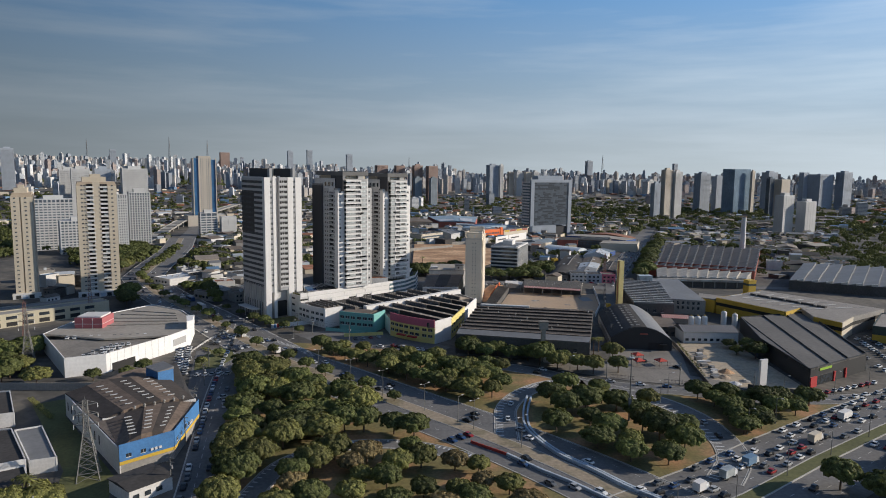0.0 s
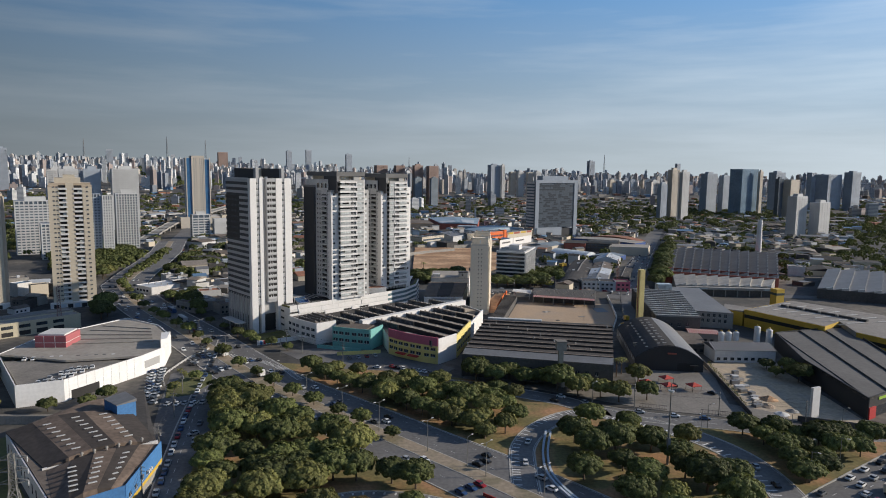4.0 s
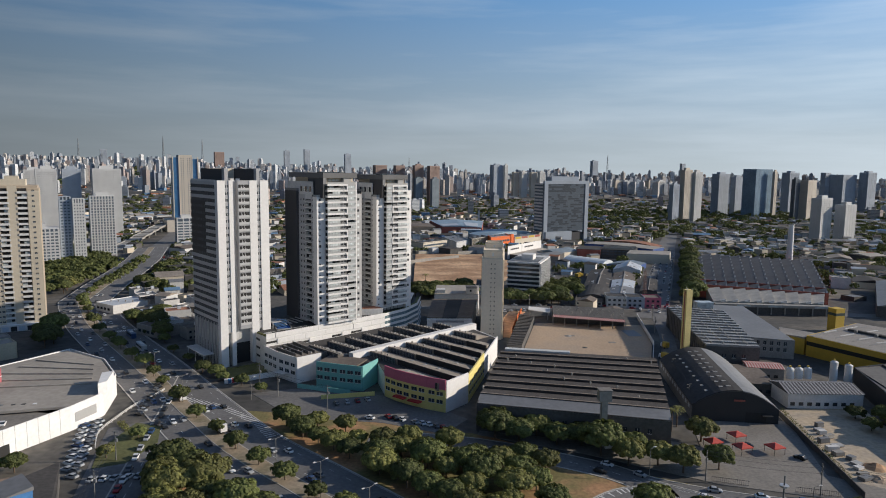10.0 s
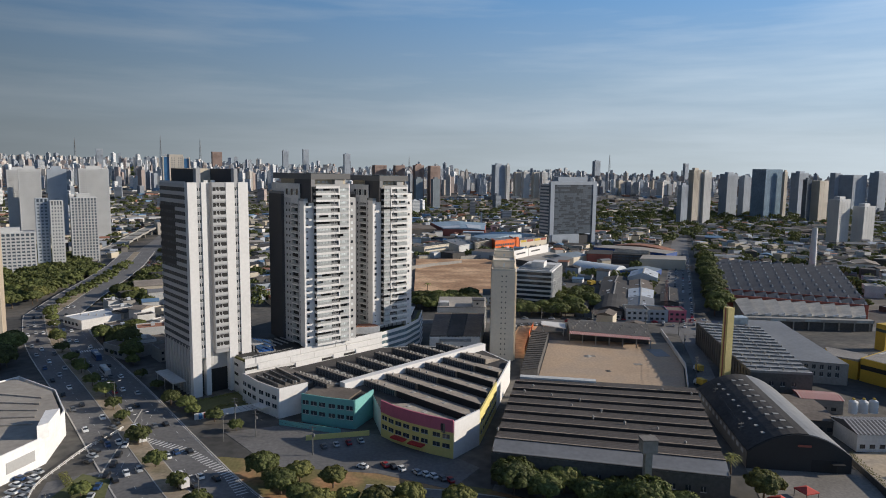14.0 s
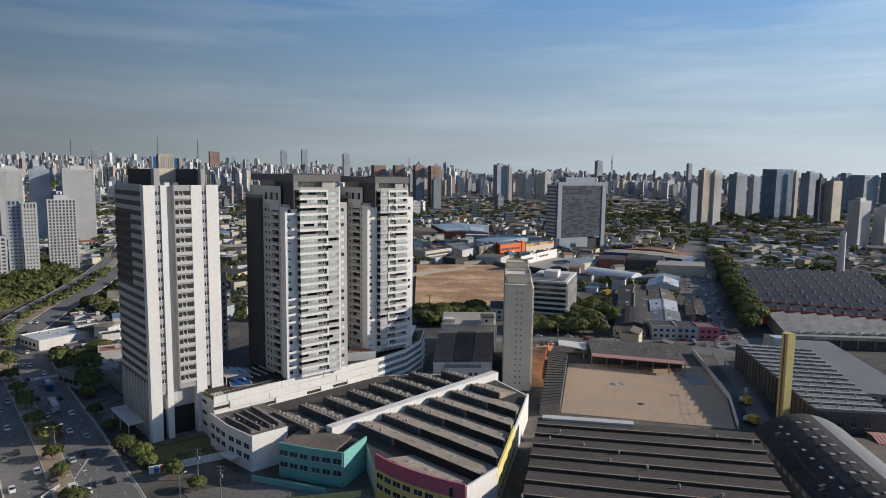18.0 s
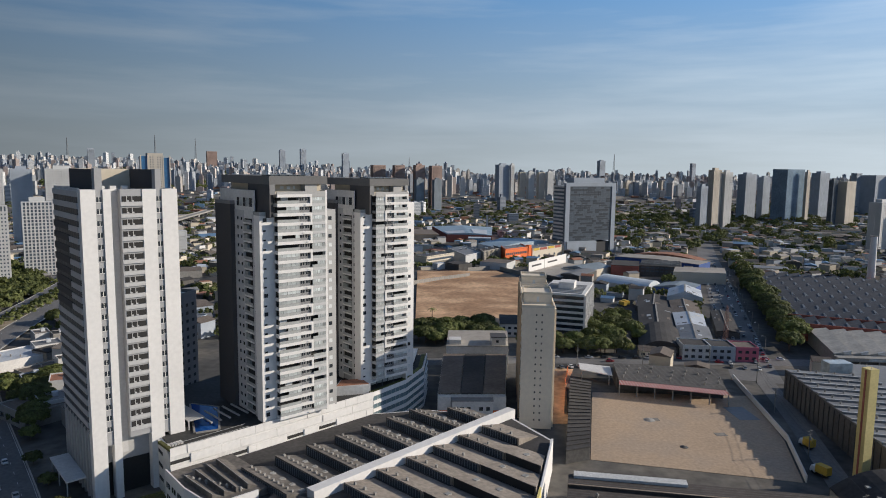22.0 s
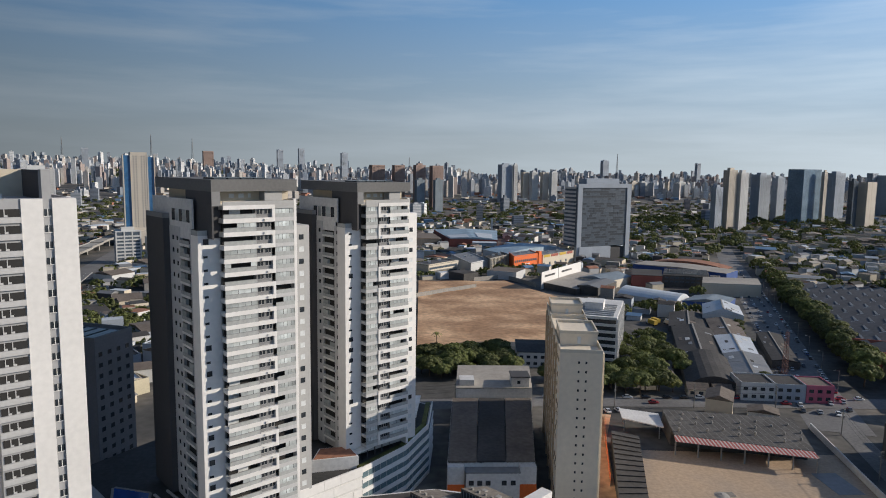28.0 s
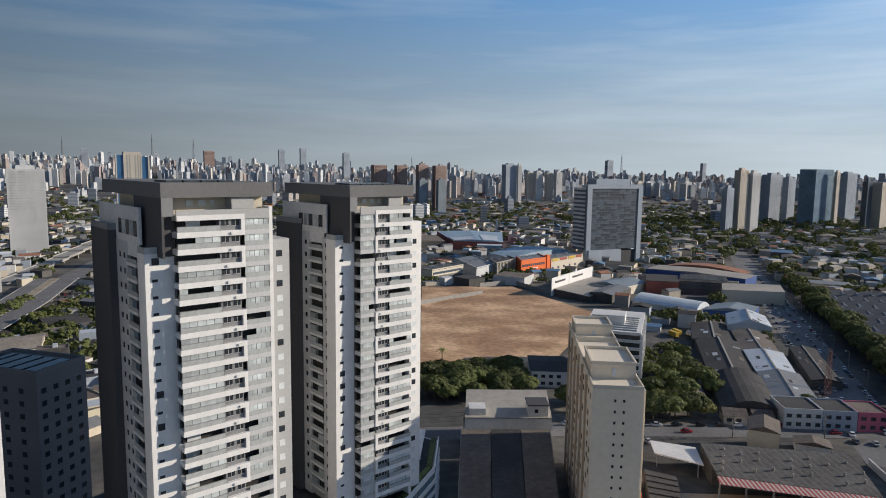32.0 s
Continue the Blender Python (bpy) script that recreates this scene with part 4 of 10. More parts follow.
def sawtooth_works():
    t = thing("sawtooth_works", "factory with sawtooth roof bays and coloured office fronts", "factory", -10, 400)
    body = [(-65, 409), (-47, 389), (-37.5, 396.5), (-38, 386), (-18, 378), (-12, 390), (-8, 371.5), (3, 360.5), (16, 352), (25.5, 363), (47, 432), (37, 452), (8, 460), (-11, 456.5), (-45, 426.5)]
    wpart("wall", prisms((body, 0, 8.9)), OFFWHITE, t, "stained white factory walls")
    inner = [(-10 + (x + 10) * 0.985, 405 + (y - 405) * 0.985) for x, y in body]
    wpart("roof_deck", prisms((inner, 8.7, 9.0)), FIBRO_DARK, t, "sooty flat roof between the bays")
    m = along((-24, 395.5), (37, 453))
    L = 84
    lpart("ramp_wall", boxes((0, L, -1.6, 1.6, 6, 11.8)), WHITE, t, m, "long white wall between the roof fields")
    wpart("office_roof", prisms(([(-64, 408.6), (-56.2, 398.8), (-47, 390), (-38.2, 396.6), (-33, 401.5), (-50, 420)], 8.8, 10.9)), SAWDARK, t, "dark felt roof behind the white parapet")
    ridge_rows(t, (-58.5, 403.5), (-48, 392.5), (-38, 400), (-51, 417), 4, 10.8, 1.5, SAWDARK, "roof_bay", OLDSKY)
    for k in range(9):
        p = lerp((-58, 404), (-42, 397), k / 8)
        put("roof_vent", VENT, t, Matrix.Translation((p[0], p[1], 10.9)))
    for i in range(2, 10):                           # dark bays towards the podium
        x0 = -27 + 10.6 * i
        d = 22 if x0 > -8 else 14
        y0 = 2.0 if x0 > -12 else 6.0
        if i == 9:
            d = 14
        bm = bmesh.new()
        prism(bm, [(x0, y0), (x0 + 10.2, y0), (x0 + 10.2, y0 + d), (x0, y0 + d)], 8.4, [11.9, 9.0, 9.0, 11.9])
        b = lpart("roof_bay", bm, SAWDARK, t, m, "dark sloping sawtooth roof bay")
        lpart("bay_glazing", boxes((x0 - 0.15, x0, y0 + 0.5, y0 + d - 0.5, 9.2, 11.4)), SAWGLASS, b, m)
        for k in range(int(d / 2.2)):
            lpart("roof_vent", boxes((x0 + 2.2, x0 + 2.8, y0 + 1 + 2.2 * k, y0 + 1.6 + 2.2 * k, 11.0, 11.8)), CONCRETE, b, m)
        for k in range(int(d / 4.6)):
            lpart("skylight", boxes((x0 + 5.0, x0 + 6.4, y0 + 1 + 4.6 * k, y0 + 2.2 + 4.6 * k, 10.0, 10.55)), OLDSKY, b, m)
    for i in range(6):                               # brown bays before the white wall
        x0 = 9 + 11.3 * i
        d = 18 if i < 5 else 15
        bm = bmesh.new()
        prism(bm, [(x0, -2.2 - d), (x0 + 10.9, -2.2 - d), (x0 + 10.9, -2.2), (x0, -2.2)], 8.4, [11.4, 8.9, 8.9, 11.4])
        b = lpart("roof_bay", bm, SHEDBROWN, t, m, "sloping sawtooth roof bay painted sunlit brown")
        lpart("bay_glazing", boxes((x0 - 0.15, x0, -1.6 - d, -2.6, 9.0, 11.0)), SAWGLASS, b, m, "slatted blue-grey glazing")
        for y in (-5, -9, -13):
            lpart("roof_vent", boxes((x0 + 1.6, x0 + 2.2, y, y + 0.6, 10.6, 11.8)), CONCRETE, b, m)
    # white office wing
    for p, q in (((-65, 409), (-56.5, 398)), ((-56.5, 398), (-47, 389)), ((-47, 389), (-37.5, 396.5))):
        put("office_wall", made(boxes((0, dist(p, q), -0.3, 0.1, 0, 11.6)), WHITE), t, along(p, q), "white office front")
    for p, q, n in (((-65, 409), (-56.5, 398), 3), ((-56.5, 398), (-47, 389), 3)):
        windows(t, p, q, (3.6, 7.0), 1.0, 4.2, n, 2.6, 1.5, y=-0.4)
    put("office_canopy", made(boxes((0, 6, -4, 0, 3.1, 3.6)), OFFWHITE), t, along((-56.5, 398), (-47, 389), 1))
    # teal office wing
    for p, q in (((-38, 386), (-28, 381.5)), ((-28, 381.5), (-18, 378)), ((-18, 378), (-12, 390))):
        put("teal_wall", made(boxes((0, dist(p, q), -0.35, 0.1, 0, 10.8)), TEAL), t, along(p, q), "teal painted office front")
    for p, q in (((-38, 386), (-28, 381.5)), ((-28, 381.5), (-18, 378))):
        windows(t, p, q, (3.4, 7.0), 0.6, 3.5, 3, 2.5, 1.5, y=-0.45)
    put("teal_fence_wall", made(boxes((-6, 19, -6.2, -5.9, 0, 2.0)), TEAL), t, along((-38, 386), (-18, 378)))
    put("teal_roof", made(boxes((0, 18, 0.2, 13, 9.6, 10.2)), FIBRO), t, along((-38, 386), (-18, 378)))
    # pink and yellow wing: a curved front
    arc = [(-8, 371.5), (-3.5, 366), (2.2, 361), (8.8, 356.2), (16, 352)]
    for p, q in zip(arc, arc[1:]):
        L = dist(p, q)
        put("yellow_wall", made(boxes((0, L, -0.3, 0.1, 0, 9.0)), YELLOW), t, along(p, q), "pale yellow curved front")
        put("pink_band", made(boxes((0, L, -0.45, 0.1, 9.0, 13.2)), PINK), t, along(p, q), "dull pink band along the top")
        windows(t, p, q, (3.4, 6.6), 0.9, 3.6, 2, 2.6, 1.4, y=-0.4)
    for p, q in ((arc[1], arc[2]), (arc[2], arc[3])):
        put("awning", made(boxes((0.4, 6.0, -2.6, -0.3, 2.4, 2.9)), REDPAINT), t, along(p, q), "dark red entrance awning")
    put("white_wall", made(boxes((0, dist((16, 352), (25.5, 363)), -0.3, 0.3, 0, 12.6)), WHITE), t, along((16, 352), (25.5, 363)), "blank white gable wall")
    p, q = (25.5, 363), (46.5, 430)
    put("yellow_side", made(boxes((0, 34, -0.3, 0.3, 0, 11.6)), YELLOW), t, along(p, q), "pale yellow side wall")
    put("white_side", made(boxes((34, 70, -0.25, 0.3, 0, 10.4)), WHITE), t, along(p, q))
    windows(t, p, q, (3.0, 6.6), 2, 4.2, 8, 2.2, 1.3, y=-0.4)
    for i in range(7):                               # bays over the pink wing
        x0 = -2.3 + 11.3 * i

        def low(x):
            return -56.4 + max(0.0, x - 13.7) * 0.563
        x1 = x0 + 10.9
        top = -20.6 if i else -30
        if low(x1) > top - 2:
            break
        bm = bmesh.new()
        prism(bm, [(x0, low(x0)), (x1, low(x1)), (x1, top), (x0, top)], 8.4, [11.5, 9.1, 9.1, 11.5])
        b = lpart("roof_bay", bm, SHEDBROWN, t, m, "sloping sawtooth roof bay painted sunlit brown")
        # near-black sheet paints the shade of the open bay
        lpart("bay_glazing", boxes((x0 - 0.15, x0, low(x0) + 0.5, top - 0.5, 9.1, 11.45)), DARK, b, m, "open face of the sawtooth bay, shade painted near-black")
        for k in range(3):
            lpart("skylight", boxes((x0 + 4, x0 + 5.6, top - 5 - 8 * k, top - 3.6 - 8 * k, 10.2, 10.75)), OLDSKY, b, m) if top - 5 - 8 * k > low(x0 + 6) else None
    put("low_wall", made(boxes((0, 22, -0.15, 0.15, 0, 1.9)), YELLOW), t, along((-34, 368), (-12, 372)), "low yellow boundary wall")


sawtooth_works()


FACTORYROOF = material("sooty_brown_roof", (0.062, 0.050, 0.043), 0.95, spread=0.25, big=0.06, small=0.6, bump=0.5)
RIDGECAP = material("brown_ridge_sheet", (0.32, 0.25, 0.19), 0.95, spread=0.2)
ROOFBATTEN = material("grey_roof_batten", (0.11, 0.10, 0.095), 0.9, spread=0.2)


def factory_hall():
    t = thing("factory_hall", "wide brown corrugated factory roof with light seams", "factory", 65, 360)
    a, b, c, d = (26, 334), (90.5, 315.5), (113, 390), (45.5, 405)
    for p, q in ((a, b), (b, c), (c, d), (d, a)):
        put("wall", made(boxes((0, dist(p, q), 0, 0.4, 0, 10.4)), DARKCONC), t, along(p, q), "grimy grey factory wall")
    windows(t, a, b, (5.0,), 2, 4.1, 15, 1.4, 1.6, y=-0.05)
    e, f = lerp(a, d, 0.11), lerp(b, c, 0.11)
    ridge_rows(t, e, f, c, d, 8, 10.6, 0.85, FACTORYROOF, "roof_bay", RIDGECAP)
    for i in range(8):
        for k in range(4):
            u = (i + 0.22 + 0.2 * k) / 8
            p, q = lerp(e, d, u), lerp(f, c, u)
            z = 11.45 - 0.85 * (0.22 + 0.2 * k)
            put("batten", made(boxes((0.3, dist(p, q) - 0.3, -0.12, 0.12, z - 0.1, z + 0.04)), ROOFBATTEN), t, along(p, q))
    wpart("eave_roof", prisms(([a, b, f, e], 10.2, [9.9, 9.9, 11.2, 11.2])), ROOFGREY, t, "grey ribbed sheet along the eave")
    wpart("patch_sheet", prisms(([lerp(d, c, 0.02), lerp(d, c, 0.45), (lerp(d, c, 0.45)[0] - 0.7, lerp(d, c, 0.45)[1] - 3), (lerp(d, c, 0.02)[0] - 0.7, lerp(d, c, 0.02)[1] - 3)][::-1], 10.7, 11.7)), SKYLIGHT, t, "pale new roof sheets")
    for k in range(14):
        p = lerp(lerp(a, b, (k * 0.37) % 1), lerp(d, c, (k * 0.37) % 1), 0.2 + 0.75 * ((k * 0.61) % 1))
        put("roof_vent", VENT, t, Matrix.Translation((p[0], p[1], 11.0)))


factory_hall()


def water_tower():
    t = thing("water_tower", "old concrete water tower on a square shaft", "water tower", 68.0, 319.0)
    part("shaft", boxes((-1.0, 1.0, -1.0, 1.0, 0, 16.4)), CONCRETE, t)
    part("tank", boxes((-2.1, 2.1, -1.7, 1.7, 16.4, 20.0)), CONCRETE, t)
    part("rim", boxes((-2.3, 2.3, -1.9, 1.9, 20.0, 20.4)), PAVING, t)
    part("base_hut", boxes((0.2, 5.0, -2.4, -0.2, 0, 3.2)), OFFWHITE, t)


water_tower()


def barrel_hall():
    t = thing("barrel_hall", "dark barrel-roofed hall with a black front and red sign", "warehouse", 124, 370)
    p0, p1 = (109.5, 342.5), (140.5, 337.0)
    m = along(p0, p1)
    w, L, eave, rise, n = dist(p0, p1), 63.0, 5.5, 6.6, 12
    prof = [(w * i / n, eave + rise * (1 - ((i - n / 2) / (n / 2)) ** 2)) for i in range(n + 1)]
    lpart("front_wall", (lambda b: (prism_front(b, prof, 0, 0.5), b)[1])(bmesh.new()), BLACKCLAD, t, m, "black painted arched front")
    lpart("back_wall", (lambda b: (prism_front(b, prof, L - 0.5, L), b)[1])(bmesh.new()), DARKCONC, t, m)
    for x in (0, w - 0.4):
        lpart("side_wall", boxes((x, x + 0.4, 0.5, L - 0.5, 0, eave)), CONCRETE, t, m)
    for i in range(n):
        (x0, z0), (x1, z1) = prof[i], prof[i + 1]
        bm = bmesh.new()
        prism(bm, [(x0, 0.52), (x1, 0.52), (x1, L), (x0, L)], eave - 0.3, [z0 + 0.3, z1 + 0.3, z1 + 0.3, z0 + 0.3])
        lpart("roof_strip", bm, FIBRO_DARK if i < 7 else ROOFGREY, t, m)
        if i in (2, 4, 5):
            for k in range(9):
                y = 5 + 6.2 * k
                zm = (z0 + z1) / 2 + 0.36
                lpart("skylight", boxes((x0 + 0.4, x1 - 0.4, y, y + 1.3, zm - 0.3, zm + 0.05)), OLDSKY, t, m)
    lpart("sign", boxes((w * 0.47, w * 0.60, -0.75, -0.62, 8.4, 9.1)), BRICKRED, t, m, "small red unlit sign shape")
    lpart("door", boxes((w * 0.62, w * 0.86, -0.1, 0.1, 0, 4.2)), DARK, t, m)
    lpart("awning", boxes((w * 0.8, w * 0.92, -2, -0.1, 3.4, 3.6)), BLACKCLAD, t, m)
    for k in range(12):
        lpart("window", boxes((-0.06, 0.1, 4 + 4.8 * k, 6.4 + 4.8 * k, 3.4, 4.8)), BLIND, t, m)


def prism_front(bm, prof, y0, y1):
    lo = [bm.verts.new((x, y0, z)) for x, z in prof] + [bm.verts.new((prof[-1][0], y0, 0)), bm.verts.new((prof[0][0], y0, 0))]
    hi = [bm.verts.new((x, y1, z)) for x, z in prof] + [bm.verts.new((prof[-1][0], y1, 0)), bm.verts.new((prof[0][0], y1, 0))]
    bm.faces.new(lo)
    bm.faces.new(hi[::-1])
    k = len(lo)
    for i in range(k):
        bm.faces.new((lo[i], hi[i], hi[(i + 1) % k], lo[(i + 1) % k]))


barrel_hall()


def long_sheds():
    t = thing("long_shed", "grey factory hall with rows of white skylights", "factory", 165, 450)
    a, b, c, d = (143.5, 406), (167.5, 401.5), (190, 487), (160, 496)
    for p, q in ((a, b), (b, c), (c, d), (d, a)):
        put("wall", made(boxes((0, dist(p, q), 0, 0.4, 0, 11.8)), DARKCONC), t, along(p, q))
    for k in range(22):
        put("buttress", made(boxes((0, 0.5, -0.3, 0, 0, 11.2)), DARKCONC), t, along(d, a, 2 + 4 * k))
    windows(t, a, b, (6.5,), 3, 4.5, 4, 1.6, 1.8)
    ridge_rows(t, a, b, c, d, 14, 12.0, 0.7, ROOFGREY, "roof_bay", SKYLIGHT)
    for i in range(14):
        for k in range(4):
            p = lerp(lerp(a, b, 0.12 + 0.22 * k), lerp(d, c, 0.12 + 0.22 * k), (i + 0.5) / 14)
            put("roof_vent", VENT, t, Matrix.Translation((p[0], p[1], 12.2)))
    t = thing("grey_shed", "plain grey metal-roofed shed beside the hall", "warehouse", 190, 465)
    a, b, c, d = (173, 431), (197.5, 423), (213, 506), (190, 508)
    for p, q in ((a, b), (b, c), (c, d), (d, a)):
        put("wall", made(boxes((0, dist(p, q), 0, 0.4, 0, 9.8)), CONCRETE), t, along(p, q))
    windows(t, a, b, (3.4, 6.6), 1.5, 3.2, 7, 1.4, 2.0)
    wpart("roof", prisms(([a, b, c, d], 9.5, [10.0, 9.7, 10.2, 11.0])), ROOFGREY, t)
    t = thing("roof_tank_house", "small pale green plant room on legs", "plant room", 183, 497)
    wpart("body", boxes((178, 188, 494, 500, 0, 15)), PALEGLASS, t)


long_sheds()


def tapered(name, label, cat, x, y, r0, r1, h, mat, n=14, z=0.0):
    t = thing(name, label, cat, x, y, z)
    bm = bmesh.new()
    tube(bm, 0, 0, 0, h, r0, r1, n)
    part("shaft", bm, mat, t)
    bm = bmesh.new()
    tube(bm, 0, 0, h, h + 0.5, r1 * 1.08, r1 * 1.08, n)
    part("rim", bm, PAVING, t)
    return t


def stack():
    t = thing("chimney_stack", "square pale yellow factory chimney stack", "chimney", 136.8, 414.5, 0, 12)
    part("shaft", prisms(([(-1.55, -1.55), (1.55, -1.55), (1.55, 1.55), (-1.55, 1.55)], 0, 37.4)), STACKYEL, t)
    for x, y in ((-1.5, -1.5), (1.4, -1.5), (0, 1.4)):
        part("lightning_rod", boxes((x, x + 0.1, y, y + 0.1, 37.4, 38.5)), STEEL, t)
    part("ladder", boxes((-1.7, -1.55, -0.3, 0.3, 2, 37)), BRICKRED, t)


stack()
tapered("white_chimney", "slender white round factory chimney", "chimney", 415, 799, 3.6, 2.6, 44, WHITE, z=-5)


def house_row(name, label, cat, p, q, depth, h, wall, roof, z0=0.0, rows=1, win=None, rise=0.0, group=""):
    """A building on the front line p to q, its depth to the left."""
    L = dist(p, q)
    t = thing(name, label, cat, *p, z0, 0, group)
    m = along(p, q, 0, z0)
    lpart("wall", boxes((0, L, 0, depth, 0, h)), wall, t, m)
    if rise:
        bm = bmesh.new()
        prism(bm, [(-0.4, -0.5), (L + 0.4, -0.5), (L + 0.4, depth / 2), (-0.4, depth / 2)], h - 0.02, [h + 0.1, h + 0.1, h + rise, h + rise])
        prism(bm, [(-0.4, depth / 2), (L + 0.4, depth / 2), (L + 0.4, depth + 0.5), (-0.4, depth + 0.5)], h - 0.02, [h + rise, h + rise, h + 0.1, h + 0.1])
        lpart("roof", bm, roof, t, m)
    else:
        lpart("roof", boxes((0.3, L - 0.3, 0.3, depth - 0.3, h, h + 0.12)), roof, t, m)
        lpart("parapet", boxes((0, L, 0, 0.25, h, h + 0.6), (0, L, depth - 0.25, depth, h, h + 0.6), (0, 0.25, 0.25, depth - 0.25, h, h + 0.6), (L - 0.25, L, 0.25, depth - 0.25, h, h + 0.6)), wall, t, m)
    n = int(L / 3.4)
    for r in range(rows):
        for k in range(n):
            lpart("window", boxes((1 + 3.4 * k, 2.8 + 3.4 * k, -0.08, 0.1, 1.2 + 3.2 * r, 2.6 + 3.2 * r)), win or WINDOW, t, m)
    return t


# thin beige block with a stepped roof
PALEBEIGE = material("pale_beige_render", (0.76, 0.66, 0.52), 0.85, spread=0.05, big=0.05, small=0.7)


def thin_block():
    t = thing("slab_tower", "narrow beige apartment slab with tiny end windows", "tower", 42.1, 464.8, 0, -8.5)
    m = frame_at(42.1, 464.8, -8.5)
    secs = ((0, 20, 45.0), (20.2, 40, 45.6), (40.2, 60, 46.0))
    for y0, y1, h in secs:
        lpart("wall", boxes((0, 11.5, y0, y1, 0, h)), PALEBEIGE, t, m, "smooth beige end wall")
        lpart("parapet", boxes((0, 11.5, y0, y0 + 0.3, h, h + 0.9), (0, 0.3, y0 + 0.3, y1, h, h + 0.9), (11.2, 11.5, y0 + 0.3, y1, h, h + 0.9)), CREAM, t, m)
    for y0, y1, h in ((8, 22, 49.2), (46, 57, 49.4)):
        b = lpart("roof_house", boxes((0.6, 11.0, y0, y1, 45, h - 0.8)), PALEBEIGE, t, m)
        lpart("parapet", boxes((0.4, 11.2, y0 - 0.2, y0 + 0.2, h - 0.8, h), (0.4, 11.2, y1 - 0.2, y1 + 0.2, h - 0.8, h), (0.4, 0.8, y0 + 0.2, y1 - 0.2, h - 0.8, h), (10.8, 11.2, y0 + 0.2, y1 - 0.2, h - 0.8, h)), CREAM, b, m)
        lpart("roof_door", boxes((5.4, 6.3, y0 - 0.28, y0 - 0.15, 45.6, 47.6)), BLIND, b, m)
    w = made(boxes((0, 0.5, -0.06, 0.1, 0, 0.65)), DARK)
    sw = made(boxes((-0.08, 0.1, 0, 1.5, 0, 1.2)), BLIND)
    sd = made(boxes((-0.08, 0.1, 0, 1.5, 0, 1.2)), WINDOW)
    rr = random.Random(5)
    for k in range(16):
        z = 42.0 - 2.6 * k
        for x in (4.9, 6.9):
            put("window", w, t, m @ pose(x, 0, z))
        if z > 1:
            for j in range(16):
                put("side_window", sw if rr.random() < 0.55 else sd, t, m @ pose(0, 2 + 3.6 * j, z - 0.3))
    for j in range(6):
        lpart("side_pilaster", boxes((-0.5, 0, 9.6 + 9 * j, 10.6 + 9 * j, 0, 45)), material_cream2, t, m)
    lpart("right_strip", boxes((11.5, 12.3, 2, 58, 0, 44.4)), CREAM, t, m)


material_cream2 = material("tan_pilaster", (0.46, 0.36, 0.25), 0.85, spread=0.08)
thin_block()


def gable_hall():
    t = thing("long_warehouse", "long grey-roofed warehouse with white gabled ends", "warehouse", 28, 510)
    a, b, c, d = (12.5, 474), (38.0, 473.5), (46.5, 526), (17.5, 527)
    for p, q in ((a, b), (b, c), (c, d), (d, a)):
        put("wall", made(boxes((0, dist(p, q), 0, 0.4, 0, 9.8)), OFFWHITE), t, along(p, q))
    for k in range(3):
        wpart("roof_strip", prisms(([lerp(a, b, k / 3 + 0.004), lerp(a, b, (k + 1) / 3 - 0.004), lerp(d, c, (k + 1) / 3 - 0.004), lerp(d, c, k / 3 + 0.004)], 9.6, [10.3, 10.3, 10.5, 10.5])), (FIBRO, FIBRO_DARK, FIBRO)[k], t)
    put("front_block", made(boxes((5.2, 20.6, -3.6, 0, 0, 8.2)), OFFWHITE), t, along(a, b), "white office block at the front")
    put("front_roof", made(boxes((5.0, 20.8, -3.8, 0.4, 8.2, 8.5)), ROOFGREY), t, along(a, b))
    for x in (6, 8.4, 10.8, 15.4, 18):
        put("window", made(boxes((0, 1.4, -3.7, -3.55, 4.6, 6.0)), WINDOW), t, along(a, b, x))
    for x in (0, 20.8):
        put("corner_tower", made(boxes((x, x + 4.8, -2.2, 2.5, 0, 9.4)), OFFWHITE), t, along(a, b))
        put("orange_base", made(boxes((x - 0.05, x + 4.85, -2.3, -2.1, 0, 4.2)), ORANGE), t, along(a, b), "orange painted wall base")
    e, f, g, h = (19.0, 530), (47.5, 529), (50.5, 552), (21.5, 553)
    for p, q in ((e, f), (f, g), (g, h), (h, e)):
        put("wall", made(boxes((0, dist(p, q), 0, 0.4, 0, 13.2)), OFFWHITE), t, along(p, q))
    wpart("rear_roof", prisms(([e, f, g, h], 12.9, [13.3, 13.3, 15.0, 15.0])), ROOFBROWN, t)
    put("roof_hut", made(boxes((1.5, 7, 2, 8, 13.3, 15.6)), OFFWHITE), t, along(e, f))
    put("roof_hut", made(boxes((21, 27.5, 1, 8, 13.3, 17.0)), OFFWHITE), t, along(e, f))
    put("hut_roof", made(boxes((20.7, 27.8, 0.6, 8.4, 17.0, 17.4)), DARKGREY), t, along(e, f))
    put("window", made(boxes((23.0, 24.2, 0.9, 1.1, 14.6, 15.8)), WINDOW), t, along(e, f))


gable_hall()


OLDSHEET = material("blackened_grey_sheet", (0.088, 0.082, 0.076), 0.95, spread=0.25, big=0.1, small=0.8, bump=0.4, stripes=("X", 2.2, 0.10, (0.15, 0.145, 0.14)))


